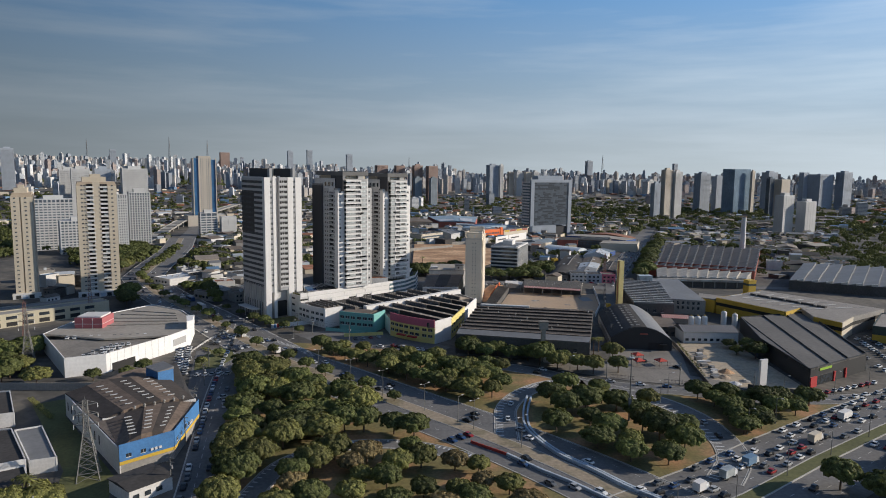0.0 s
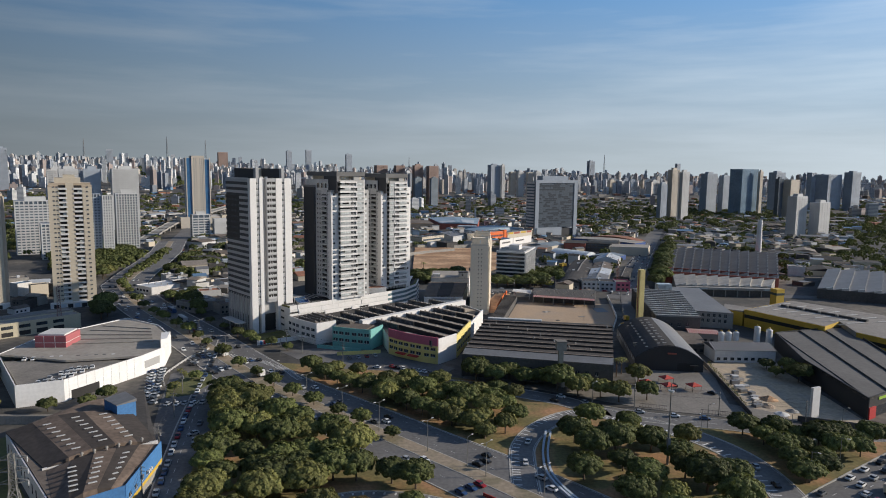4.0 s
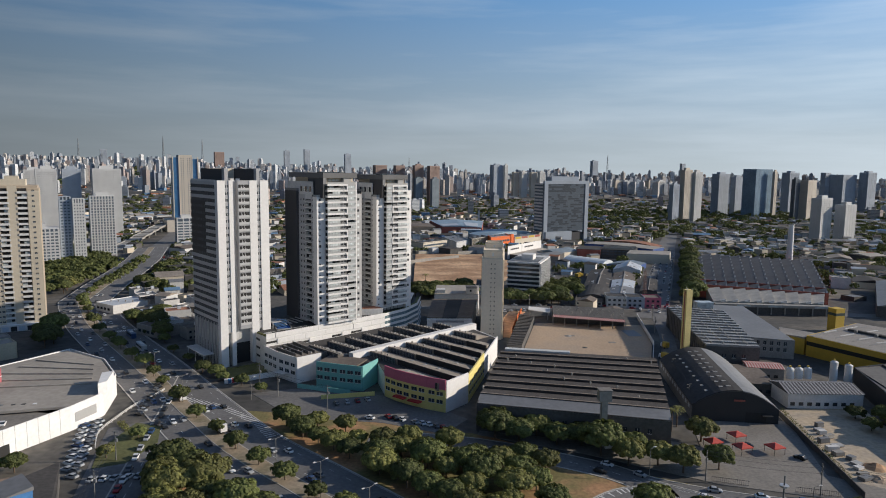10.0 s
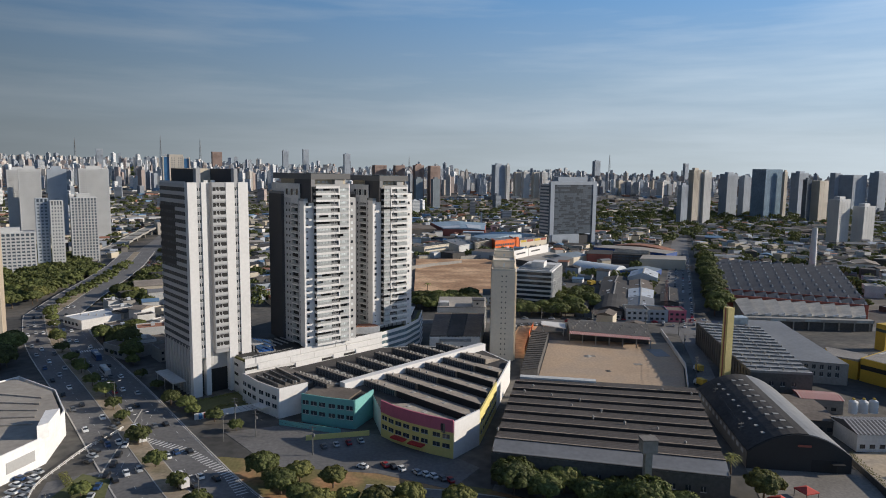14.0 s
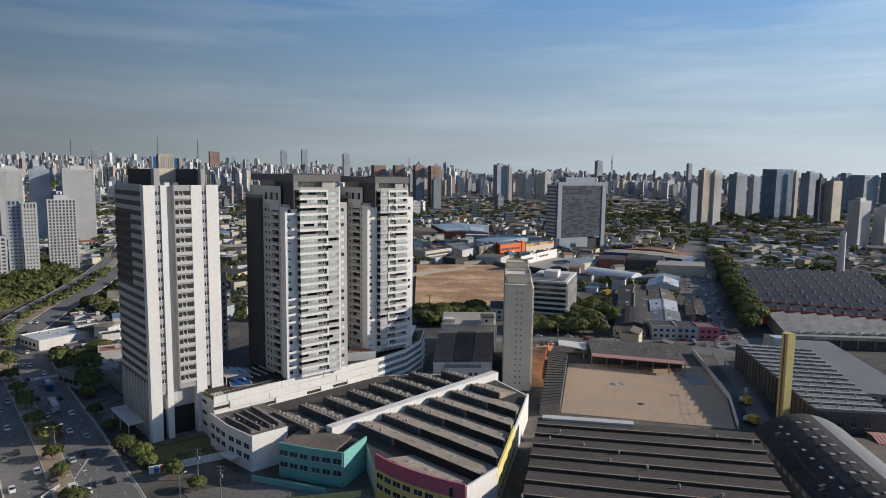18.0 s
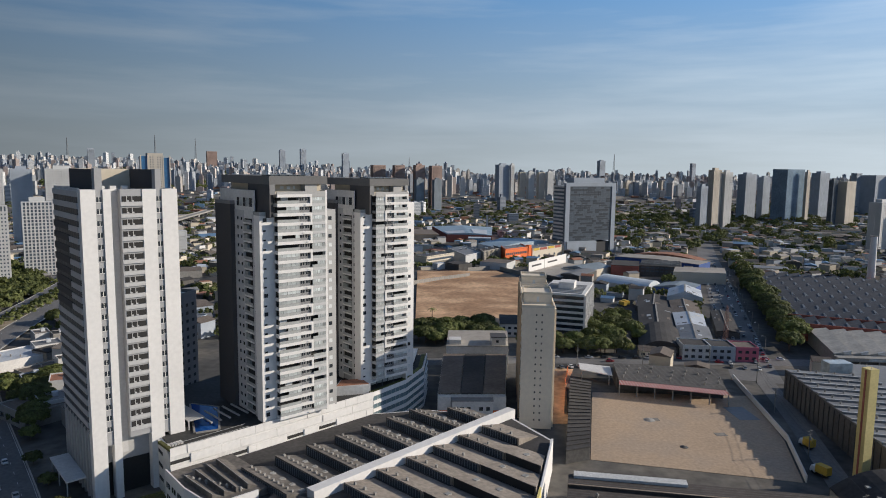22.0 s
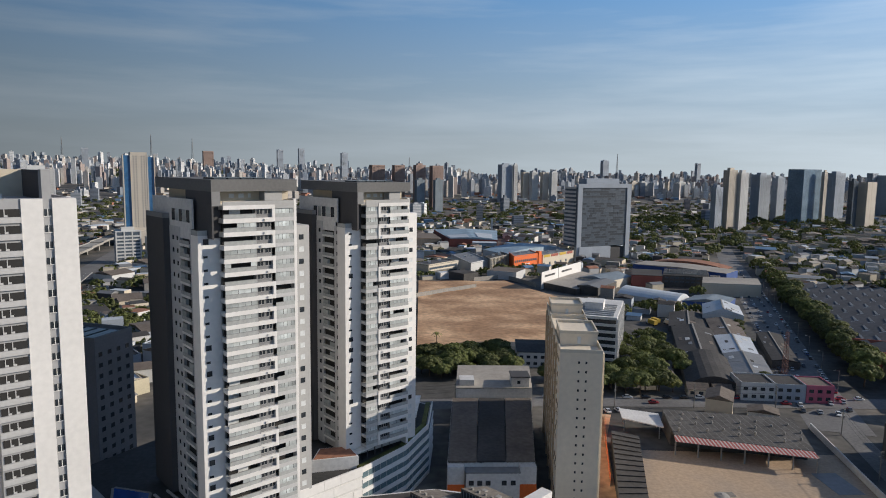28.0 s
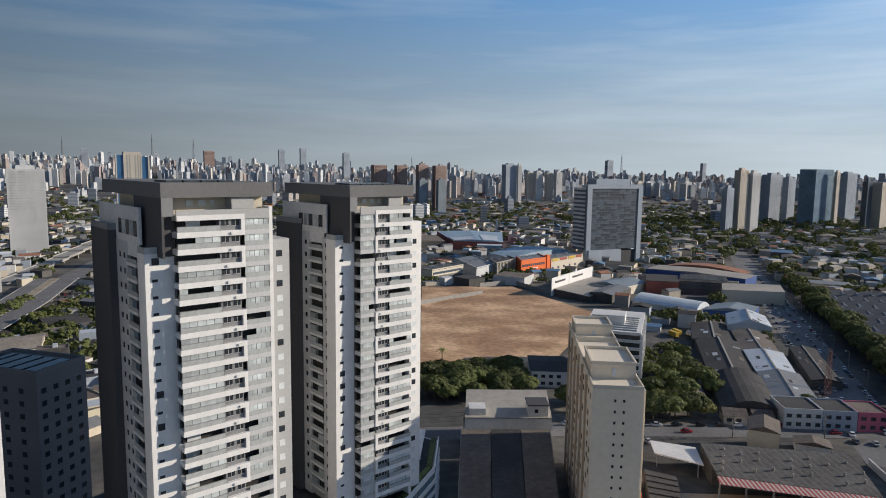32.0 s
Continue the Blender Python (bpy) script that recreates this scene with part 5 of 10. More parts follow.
def lot_sheds():
    t = thing("loading_shed", "long low grey shed with striped red canopy", "shed", 115, 505)
    a, b, c, d = (91, 502), (131, 487.5), (139, 513), (95, 523)
    wpart("wall", prisms(([lerp(a, d, 0.25), lerp(b, c, 0.25), c, d], 0, 5.6)), DARKCONC, t)
    wpart("roof", prisms(([a, b, c, d], 5.6, [5.9, 5.9, 7.0, 7.0])), OLDSHEET, t)
    o = wpart("canopy", prisms(([(a[0] - 1, a[1] - 4), (b[0] - 1, b[1] - 4), b, a], 5.1, [5.2, 5.2, 5.8, 5.8])), STRIPED, t, "red and white ribbed canopy")
    for k in range(7):
        p = lerp((a[0] - 0.6, a[1] - 3), (b[0] - 0.6, b[1] - 3), k / 6)
        wpart("post", boxes((p[0] - 0.2, p[0] + 0.2, p[1] - 0.2, p[1] + 0.2, 0, 5.1)), CONCRETE, t)
    for k in range(22):
        p = lerp(lerp(a, b, (k * 0.29 + 0.05) % 1), lerp(d, c, (k * 0.29 + 0.05) % 1), 0.15 + 0.7 * ((k * 0.618) % 1))
        put("roof_vent", VENT, t, Matrix.Translation((p[0], p[1], 6.2)))
    t = thing("side_shed", "long dark corrugated shed beside the slab", "shed", 68, 480)
    a, b, c, d = (52, 434), (60.5, 437), (80, 505), (72, 510)
    wpart("wall", prisms(([a, b, c, d], 0, 4.2)), DARKCONC, t)
    ridge_rows(t, a, b, c, d, 20, 4.3, 0.35, FIBRO_DARK)
    t = thing("pale_canopy", "pale flat canopy roof on posts", "canopy", 85, 520)
    wpart("roof", prisms(([(79, 520), (91, 511), (94, 524), (81, 530)], 4.6, 5.0)), OFFWHITE, t)
    for x, y in ((80, 520.5), (90, 512.5), (93, 523), (82, 528)):
        wpart("post", boxes((x, x + 0.3, y, y + 0.3, 0, 4.6)), STEEL, t)
    t = thing("boundary_wall", "whitewashed concrete boundary wall of the lot", "wall", 60, 438)
    for p, q in (((59.5, 438), (79, 503)), ((123, 419), (135, 450)), ((135, 450), (150, 520))):
        put("wall_panel", made(boxes((0, dist(p, q), -0.2, 0.2, 0, 2.4)), OFFWHITE), t, along(p, q))
    for k, (x, y, w, d) in enumerate(((92, 470, 5, 3), (112, 455, 4, 3), (128, 470, 8, 14))):
        tagged(part("slab_patch", boxes((x, x + w, y, y + d, 0.1, 0.16 + 0.03 * k)), PAVING if k < 2 else ROOFGREY), "grey repaired patch on the concrete slab", "slab patch", kind="structure")


STRIPED = material("red_ribbed_sheet", (0.38, 0.10, 0.09), 0.8, stripes=("X", 1.2, 0.4, (0.5, 0.46, 0.42)))
lot_sheds()


PUREWHITE = material("fresh_white_paint", (0.80, 0.79, 0.77), 0.7, spread=0.06, big=0.1, small=0.8)


# dealership with a white wall, and the blue-fronted hall
def dealership():
    pts = [(-150, 296), (-135, 303), (-118, 337), (-113, 352), (-118, 375), (-132, 397), (-155, 414), (-180, 372), (-182, 340)]
    t = thing("car_dealership", "white-walled car dealership with grey roof and rooftop parking", "dealership", -145, 345)
    for p, q in zip(pts, pts[1:] + pts[:1]):
        put("wall", made(boxes((0, dist(p, q), 0, 0.4, 0, 9.0)), PUREWHITE), t, along(p, q), "tall smooth white wall")
    for k in range(9):
        p, q = (-135, 303), (-118, 337)
        put("wall_joint", made(boxes((0, 0.12, -0.03, 0.1, 0, 9.0)), GREY), t, along(p, q, 2 + 4 * k))
    p, q = (-135, 303), (-118, 337)
    put("opening", made(boxes((3, 16, -0.05, 0.2, 0, 3.8)), DARK), t, along(p, q))
    p, q = (-118, 337), (-113, 352)
    put("billboard", made(boxes((2, 12, -0.12, 0, 2.6, 6.0)), GREY), t, along(p, q), "grey printed panel on the wall")
    wpart("parking_deck", prisms(([(-149, 297.5), (-135.6, 304), (-120, 334), (-140, 338), (-176, 334)], 0, 7.4)), PAVING, t, "open parking deck behind the wall")
    wpart("roof", prisms(([(-182, 341), (-148, 331), (-118.6, 338), (-113.8, 352.5), (-119, 374), (-133, 396), (-155, 411), (-179, 372)], 7.9, 8.8)), ROOFBROWN, t, "flat warm grey roof")
    ridge_rows(t, (-168, 356), (-122, 362), (-135, 394), (-158, 404), 5, 8.0, 1.3, ROOFBROWN)
    wpart("salmon_box", boxes((-172, -158, 352, 366, 8.0, 14.2)), SALMON, t, "salmon red rooftop box with light grid")
    wpart("box_grid", boxes((-172.1, -157.9, 351.85, 352, 11, 11.2), (-168, -167.8, 351.8, 351.95, 8, 14.2), (-163, -162.8, 351.8, 351.95, 8, 14.2), (-157.95, -157.85, 352, 366, 11, 11.2)), OFFWHITE, t)
    wpart("box_top", boxes((-171, -159, 353, 365, 14.2, 14.9)), OFFWHITE, t)
    wpart("corner_wall", prisms(([(-114, 350), (-112, 353), (-115, 366), (-118.6, 364)], 8.5, 13)), PUREWHITE, t, "raised white corner wall")


dealership()


def blue_hall():
    t = thing("blue_front_hall", "brown-roofed hall with blue and orange front", "warehouse", -95, 230)
    a, b, c, d, e, f = (-86.5, 199.5), (-74, 211), (-75, 240), (-95, 268), (-108, 283), (-127, 250)
    pts = [a, b, c, d, e, f]
    for k, (p, q) in enumerate(zip(pts, pts[1:] + pts[:1])):
        L = dist(p, q)
        blue = k in (0, 1)
        put("wall", made(boxes((0, L, 0, 0.4, 0, 8.4)), OFFWHITE if not blue else CONCRETE), t, along(p, q))
        if blue:
            put("blue_band", made(boxes((0, L, -0.2, 0, 4.2, 9.6)), BLUE), t, along(p, q), "weathered blue cladding band")
            put("orange_band", made(boxes((0, L, -0.22, -0.02, 3.1, 4.2)), MUSTARD), t, along(p, q), "orange stripe below the blue")
            windows(t, p, q, (5.2,), 2, 4.4, max(1, int(L / 7)), 1.6, 1.1, y=-0.25)
            for j in range(3):
                put("air_conditioner", made(boxes((0, 0.8, -0.7, -0.2, 5.2, 5.9)), OFFWHITE), t, along(p, q, L * 0.55 + 1.3 * j))
    windows(t, f, a, (3.0,), 3, 5.0, 9, 1.2, 3.0, mat=DARK, sill=False)
    wpart("roof_base", prisms(([(-95 + (x + 95) * 0.97, 240 + (y - 240) * 0.97) for x, y in pts], 8.0, 8.55)), FIBRO, t, "brown sheet roof below the vaults")
    mid0, mid1 = lerp(f, a, 0.52), lerp(c, b, 0.1)
    n = 5

    def vault(c00, c10, c11, c01, z, rise, mats, label):
        for i in range(n):
            s0, s1 = i / n, (i + 1) / n
            z0, z1 = z + rise * math.sin(math.pi * s0), z + rise * math.sin(math.pi * s1)
            p, q, r, s = lerp(c00, c10, s0), lerp(c00, c10, s1), lerp(c01, c11, s1), lerp(c01, c11, s0)
            wpart("roof_strip", prisms(([p, q, r, s], z - 0.4, [z0, z1, z1, z0])), mats[i % len(mats)], t, label)
    vault(a, b, c, (-100, 222), 8.6, 2.6, (HALLROOF, FACTORYROOF), "brown corrugated vault strip")
    vault((-101, 223), (-76, 241), d, f, 8.8, 3.0, (FACTORYROOF, HALLROOF), "dark corrugated vault strip")
    vault((-127, 250), (-96, 268), e, (-120, 266), 8.6, 1.2, (HALLROOF,), "brown roof strip")
    wpart("white_gable", prisms(([(-101.4, 222.6), (-76, 240.6), (-76.3, 241.1), (-101.7, 223.1)], 8, [9.0, 9.6, 9.6, 9.0])), OFFWHITE, t)
    for i in range(7):
        for k in range(3):
            p = lerp(lerp((-98, 226), (-122, 250), 0.1 + 0.13 * i), lerp((-78, 242), (-97, 266), 0.1 + 0.13 * i), 0.2 + 0.28 * k)
            put("skylight", made(boxes((-1.2, 1.2, -0.35, 0.35, 0, 0.12)), SKYLIGHT), t, Matrix.Translation((p[0], p[1], 11.2 + 0.6 * (k == 1))) @ Matrix.Rotation(0.6, 4, "Z"))
    for i in range(6):
        for k in range(3):
            p = lerp(lerp((-86, 202), (-98, 220), 0.12 + 0.14 * i), lerp((-75, 212), (-77, 238), 0.12 + 0.14 * i), 0.2 + 0.28 * k)
            put("skylight", made(boxes((-1.1, 1.1, -0.35, 0.35, 0, 0.12)), SKYLIGHT), t, Matrix.Translation((p[0], p[1], 10.6 + 0.6 * (k == 1))) @ Matrix.Rotation(0.6, 4, "Z"))
        put("roof_vent", VENT, t, Matrix.Translation((-92 + 2.6 * i, 226 + 2.0 * i, 11.2)))
    t2 = thing("blue_box", "blue steel plant box with a grey lid", "plant box", -98, 268)
    wpart("body", prisms(([(-104, 268), (-97, 261.5), (-92.5, 266), (-99, 273)], 8, 13.2)), BLUE, t2)
    wpart("lid", prisms(([(-104.3, 268), (-97, 261.2), (-92.2, 266), (-99, 273.3)], 13.2, [13.4, 13.4, 14.2, 14.2])), ROOFGREY, t2)
    t3 = thing("annex_roof", "dark sloping annex roof beside the hall", "annex", -92, 268)
    wpart("wall", prisms(([(-81, 247), (-77.8, 244.4), (-102, 297), (-105.5, 281)], 0, 6.0)), DARKCONC, t3)
    wpart("roof", prisms(([(-81, 246.6), (-77.4, 243.8), (-102, 297.6), (-106, 281)], 6.0, [7.6, 6.4, 6.4, 8.4])), FIBRO_DARK, t3)
    house_row("small_annex", "small brown-roofed annex in front of the hall", "annex", (-76, 180.5), (-67.5, 190), 12, 4.2, OFFWHITE, FIBRO_DARK, rise=0.8)


blue_hall()


def black_store():
    pts = [(178, 276.7), (221.3, 301.2), (248, 394.6), (199.4, 380.5), (184.3, 329.9)]
    t = thing("black_store", "black-walled store with a grey roof in three bays", "store", 200, 320)
    for k, (p, q) in enumerate(zip(pts, pts[1:] + pts[:1])):
        put("wall", made(boxes((0, dist(p, q), 0, 0.4, 0, 8.8)), BLACKCLAD), t, along(p, q), "black cladding wall")
    for k in range(3):
        s0, s1 = k / 3, (k + 1) / 3
        wpart("roof_bay", prisms(([lerp(pts[0], pts[1], s0 + 0.01), lerp(pts[0], pts[1], s1 - 0.03), lerp(pts[3], pts[2], s1 - 0.03), lerp(pts[3], pts[2], s0 + 0.01)], 7.8, [8.6, 8.1, 8.1, 8.6])), STOREROOF, t)
        wpart("gutter", prisms(([lerp(pts[0], pts[1], s1 - 0.03), lerp(pts[0], pts[1], s1 + 0.01), lerp(pts[3], pts[2], s1 + 0.01), lerp(pts[3], pts[2], s1 - 0.03)], 7.4, 7.95)), BLACKCLAD, t)
    wpart("side_roof", prisms(([pts[0], pts[3], pts[4]], 7.4, 8.3)), STOREROOF, t)
    p, q = pts[0], pts[1]
    put("green_sign", made(boxes((8, 18, -0.25, -0.05, 6.6, 7.7)), LIME, "s"), t, along(p, q), "lime green sign shape")
    for x0, x1 in ((0.5, 5.5), (20, 21.2), (30, 31)):
        put("red_portal", made(boxes((x0, x1, -0.6, 0, 0, 4.6)), REDPAINT), t, along(p, q), "red entrance portal")
    put("shop_window", made(boxes((6, 19.5, -0.2, 0.1, 0.5, 4.4)), WINDOW), t, along(p, q))
    p, q = pts[1], pts[2]
    put("lower_wall", made(boxes((0, 60, -0.15, 0, 0, 4)), CONCRETE), t, along(p, q))
    tt = thing("white_pylon_sign", "tall blank white advertising pylon", "sign", 157, 277, 0, 20)
    part("panel", boxes((-2, 2, -0.5, 0.5, 0, 13)), WHITE, tt)
    part("foot", boxes((-2.3, 2.3, -0.8, 0.8, 0, 0.5)), CONCRETE, tt)


LIME = material("lime_sign", (0.35, 0.55, 0.06), 0.5, spread=0.05)
black_store()


def mustard_works():
    t = thing("mustard_warehouse", "large warehouse with mustard walls and ribbed pale roof", "warehouse", 250, 405)
    pts = [(208, 430), (230, 385.5), (246.5, 397.5), (239, 372), (246, 356.5), (263, 372), (298, 394), (254, 458)]
    n = len(pts)
    for k in range(n):
        p, q = pts[k], pts[(k + 1) % n]
        L = dist(p, q)
        # wall 4 faces the sun: cream paints the sunlight on it
        mat = MUSTARD if k in (0, 1, 3, 7) else (CREAM if k == 4 else CONCRETE)
        put("wall", made(boxes((0, L, 0, 0.4, 0, 5.6)), mat), t, along(p, q), "mustard yellow wall")
        put("window_band", made(boxes((0, L, 0.1, 0.4, 5.6, 7.8)), DARK), t, along(p, q), "dark recessed window band")
        put("fascia", made(boxes((0, L, -0.25, 0.3, 7.8, 10.6)), mat), t, along(p, q))
    inner = [(250 + (x - 250) * 0.985, 407 + (y - 407) * 0.985) for x, y in pts]
    wpart("roof", prisms((inner, 7.0, 10.75)), WARMROOF, t, "pale ribbed sheet roof")
    for k in range(7):                               # seams, translucent strips and the ridge ventilator
        p, q = lerp((212, 434), (240, 385), (k + 0.5) / 7), lerp((252, 454), (292, 394), (k + 0.5) / 7)
        L = dist(p, q)
        put("roof_seam", made(boxes((1, L - 1, -0.12, 0.12, 10.7, 10.9)), ROOFGREY), t, along(p, q))
        put("skylight_strip", made(boxes((L * 0.18, L * 0.42, 1.6, 2.3, 10.7, 10.95)), SKYLIGHT), t, along(p, q))
        put("skylight_strip", made(boxes((L * 0.60, L * 0.84, 1.6, 2.3, 10.7, 10.95)), SKYLIGHT), t, along(p, q))
    p, q = (237, 440), (262, 396)
    put("ridge_vent", made(boxes((0, dist(p, q), -1.1, 1.1, 10.7, 11.9)), DARKCONC), t, along(p, q), "dark ridge ventilator")
    for k in range(5):
        put("vent_cowl", made(boxes((0, 1.4, -2.6, -1.4, 10.7, 12.2)), CONCRETE), t, along(p, q, 4 + 10 * k))
    t1 = thing("mustard_annex", "low mustard annex beside the warehouse", "annex", 204, 444)
    wpart("wall", prisms(([(200.5, 441), (207.5, 431), (218, 440), (208, 456)], 0, 8.6)), MUSTARD, t1)
    wpart("roof", prisms(([(200.3, 441), (207.5, 430.8), (218.2, 440), (208, 456.2)], 8.6, [8.9, 9.6, 9.6, 8.9])), WARMROOF, t1)
    t3 = thing("green_band_hall", "hall with a dark green band over mustard walls", "warehouse", 290, 360)
    hall = [(263, 355), (300, 330), (330, 365), (292, 388)]
    for p, q in zip(hall, hall[1:] + hall[:1]):
        put("wall", made(boxes((0, dist(p, q), 0, 0.4, 0, 4.4)), MUSTARD), t3, along(p, q))
        put("band", made(boxes((0, dist(p, q), -0.2, 0.3, 4.4, 9.4)), GREENBAND), t3, along(p, q), "dark green cladding band")
    wpart("roof", prisms(([(296 + (x - 296) * 0.98, 360 + (y - 360) * 0.98) for x, y in hall], 4, 9.0)), WARMROOF, t3)
    t2 = thing("mustard_tower", "mustard yellow square stair tower", "tower", 258, 482, 0, 12)
    part("body", boxes((-3.2, 3.2, -3, 3, 0, 13.5)), MUSTARD, t2)
    part("window_band", boxes((-3.3, 3.3, -3.1, 3.1, 10, 11.6)), GREENBAND, t2)
    part("cap", boxes((-3.25, 3.25, -3.05, 3.05, 13.5, 14.2)), MUSTARD, t2)


WARMROOF = material("ribbed_warm_grey_roof", (0.30, 0.27, 0.235), 0.8, spread=0.12, big=0.05, small=0.5, stripes=("X", 1.6, 0.12, (0.23, 0.21, 0.19)))
GREENBAND = material("dark_green_cladding", (0.045, 0.065, 0.055), 0.6, spread=0.1)
mustard_works()


def supplier():
    t = house_row("supplier_house", "white single-storey supplier with ribbed dark roof", "building", (154, 354), (184, 352), 16, 6.2, OFFWHITE, STRIPEROOF, rows=1, rise=2.2)
    for k, (x, y, h) in enumerate(((168, 377, 4.4), (172.0, 377, 4.4), (176.0, 377, 4.4), (187, 376, 9.6), (193.4, 375.5, 8.2))):
        b = thing("storage_silo", "upright white cylindrical storage silo", "silo", x, y, 5 if k < 3 else 3, 0, "silos behind the supplier")
        bm = bmesh.new()
        tube(bm, 0, 0, 0, h, 1.6, 1.6, 16)
        tube(bm, 0, 0, h, h + 0.7, 1.6, 0.5, 16)
        part("shell", bm, WHITE, b)
        part("cap", boxes((-0.4, 0.4, -0.4, 0.4, h + 0.7, h + 1.3)), MUSTARD, b)
    house_row("link_shed", "low link shed with red and grey roof sheets", "shed", (142, 371), (156, 368), 28, 5.2, DARKCONC, FIBRO, rise=0.8)
    house_row("red_sheet_shed", "small shed with a faded red roof", "shed", (157, 392), (172, 388), 10, 5.6, CONCRETE, STRIPED, rise=0.8)


STRIPEROOF = material("ribbed_dark_roof", (0.07, 0.07, 0.075), 0.8, stripes=("X", 1.4, 0.38, (0.3, 0.3, 0.31)))
supplier()

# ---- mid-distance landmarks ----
# aerial haze is mixed into these colours: bluish, with less contrast
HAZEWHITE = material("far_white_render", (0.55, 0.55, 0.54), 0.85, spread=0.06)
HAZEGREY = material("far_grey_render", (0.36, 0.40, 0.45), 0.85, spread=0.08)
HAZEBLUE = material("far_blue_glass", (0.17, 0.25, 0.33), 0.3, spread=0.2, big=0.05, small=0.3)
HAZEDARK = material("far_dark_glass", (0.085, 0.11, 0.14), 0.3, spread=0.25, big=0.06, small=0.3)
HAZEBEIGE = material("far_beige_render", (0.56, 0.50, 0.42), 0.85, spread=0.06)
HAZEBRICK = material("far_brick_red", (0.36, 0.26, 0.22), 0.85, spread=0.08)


def tower(name, label, x, y, deg, w, d, h, wall, core=None, z0=None, pitch=3.0, band=0.5, piers=4, top=3.5, group="", pier_w=1.2, one=False):
    """A tower far off: glazing core, a slab at every floor, piers between the window bays, a plant room."""
    z0 = ground_z(y) - 0.3 if z0 is None else z0
    t = thing(name, label, "tower", x, y, z0, deg, group)
    part("glazing", boxes((0.4, w - 0.4, 0.4, d - 0.4, 0, h - 0.2)), core or HAZEDARK, t, "dark window glazing")
    n = int(h / pitch)
    if one:                                         # too far to tell the pieces apart
        rows = [(0, w, 0, d, k * pitch, k * pitch + pitch * band) for k in range(n)] if band > 0 else []
        q = max(1, int(piers * d / w))
        rows += [((w - pier_w) * i / piers, (w - pier_w) * i / piers + pier_w, -0.15, d + 0.15, 0, h) for i in range(piers + 1)]
        rows += [(-0.15, w + 0.15, (d - pier_w) * i / q, (d - pier_w) * i / q + pier_w, 0, h) for i in range(q + 1)]
        tagged(part("facade_grid", boxes(*rows), wall, t), kind="stuff")
        n, piers, band = 0, -1, 0
    if band > 0:
        me = made(boxes((0, w, 0, d, 0, pitch * band)), wall)
        for k in range(n):
            o = new("floor_band", me)
            o.parent, o.location = t, (0, 0, k * pitch)
    corner = made(boxes((0, pier_w, 0, pier_w, 0, h)), wall)
    for i in range(piers + 1):
        for yy in (-0.15, d - pier_w + 0.15):
            o = new("pier", corner)
            o.parent, o.location = t, ((w - pier_w) * i / piers, yy, 0)
    q = max(1, int(piers * d / w)) if not one else -1
    for i in range(q + 1):
        for xx in (-0.15, w - pier_w + 0.15):
            o = new("pier", corner)
            o.parent, o.location = t, (xx, (d - pier_w) * i / q, 0)
    part("roof", boxes((0, w, 0, d, h - 0.2, h + 0.6)), wall, t)
    if top:
        part("plant_room", boxes((w * 0.25, w * 0.75, d * 0.25, d * 0.75, h + 0.6, h + 0.6 + top)), wall, t)
    return t


# darker than the beige fronts: the flank's shade is put into this tan
TAN = material("tan_render", (0.44, 0.36, 0.27), 0.85, spread=0.06, big=0.06, small=0.7)


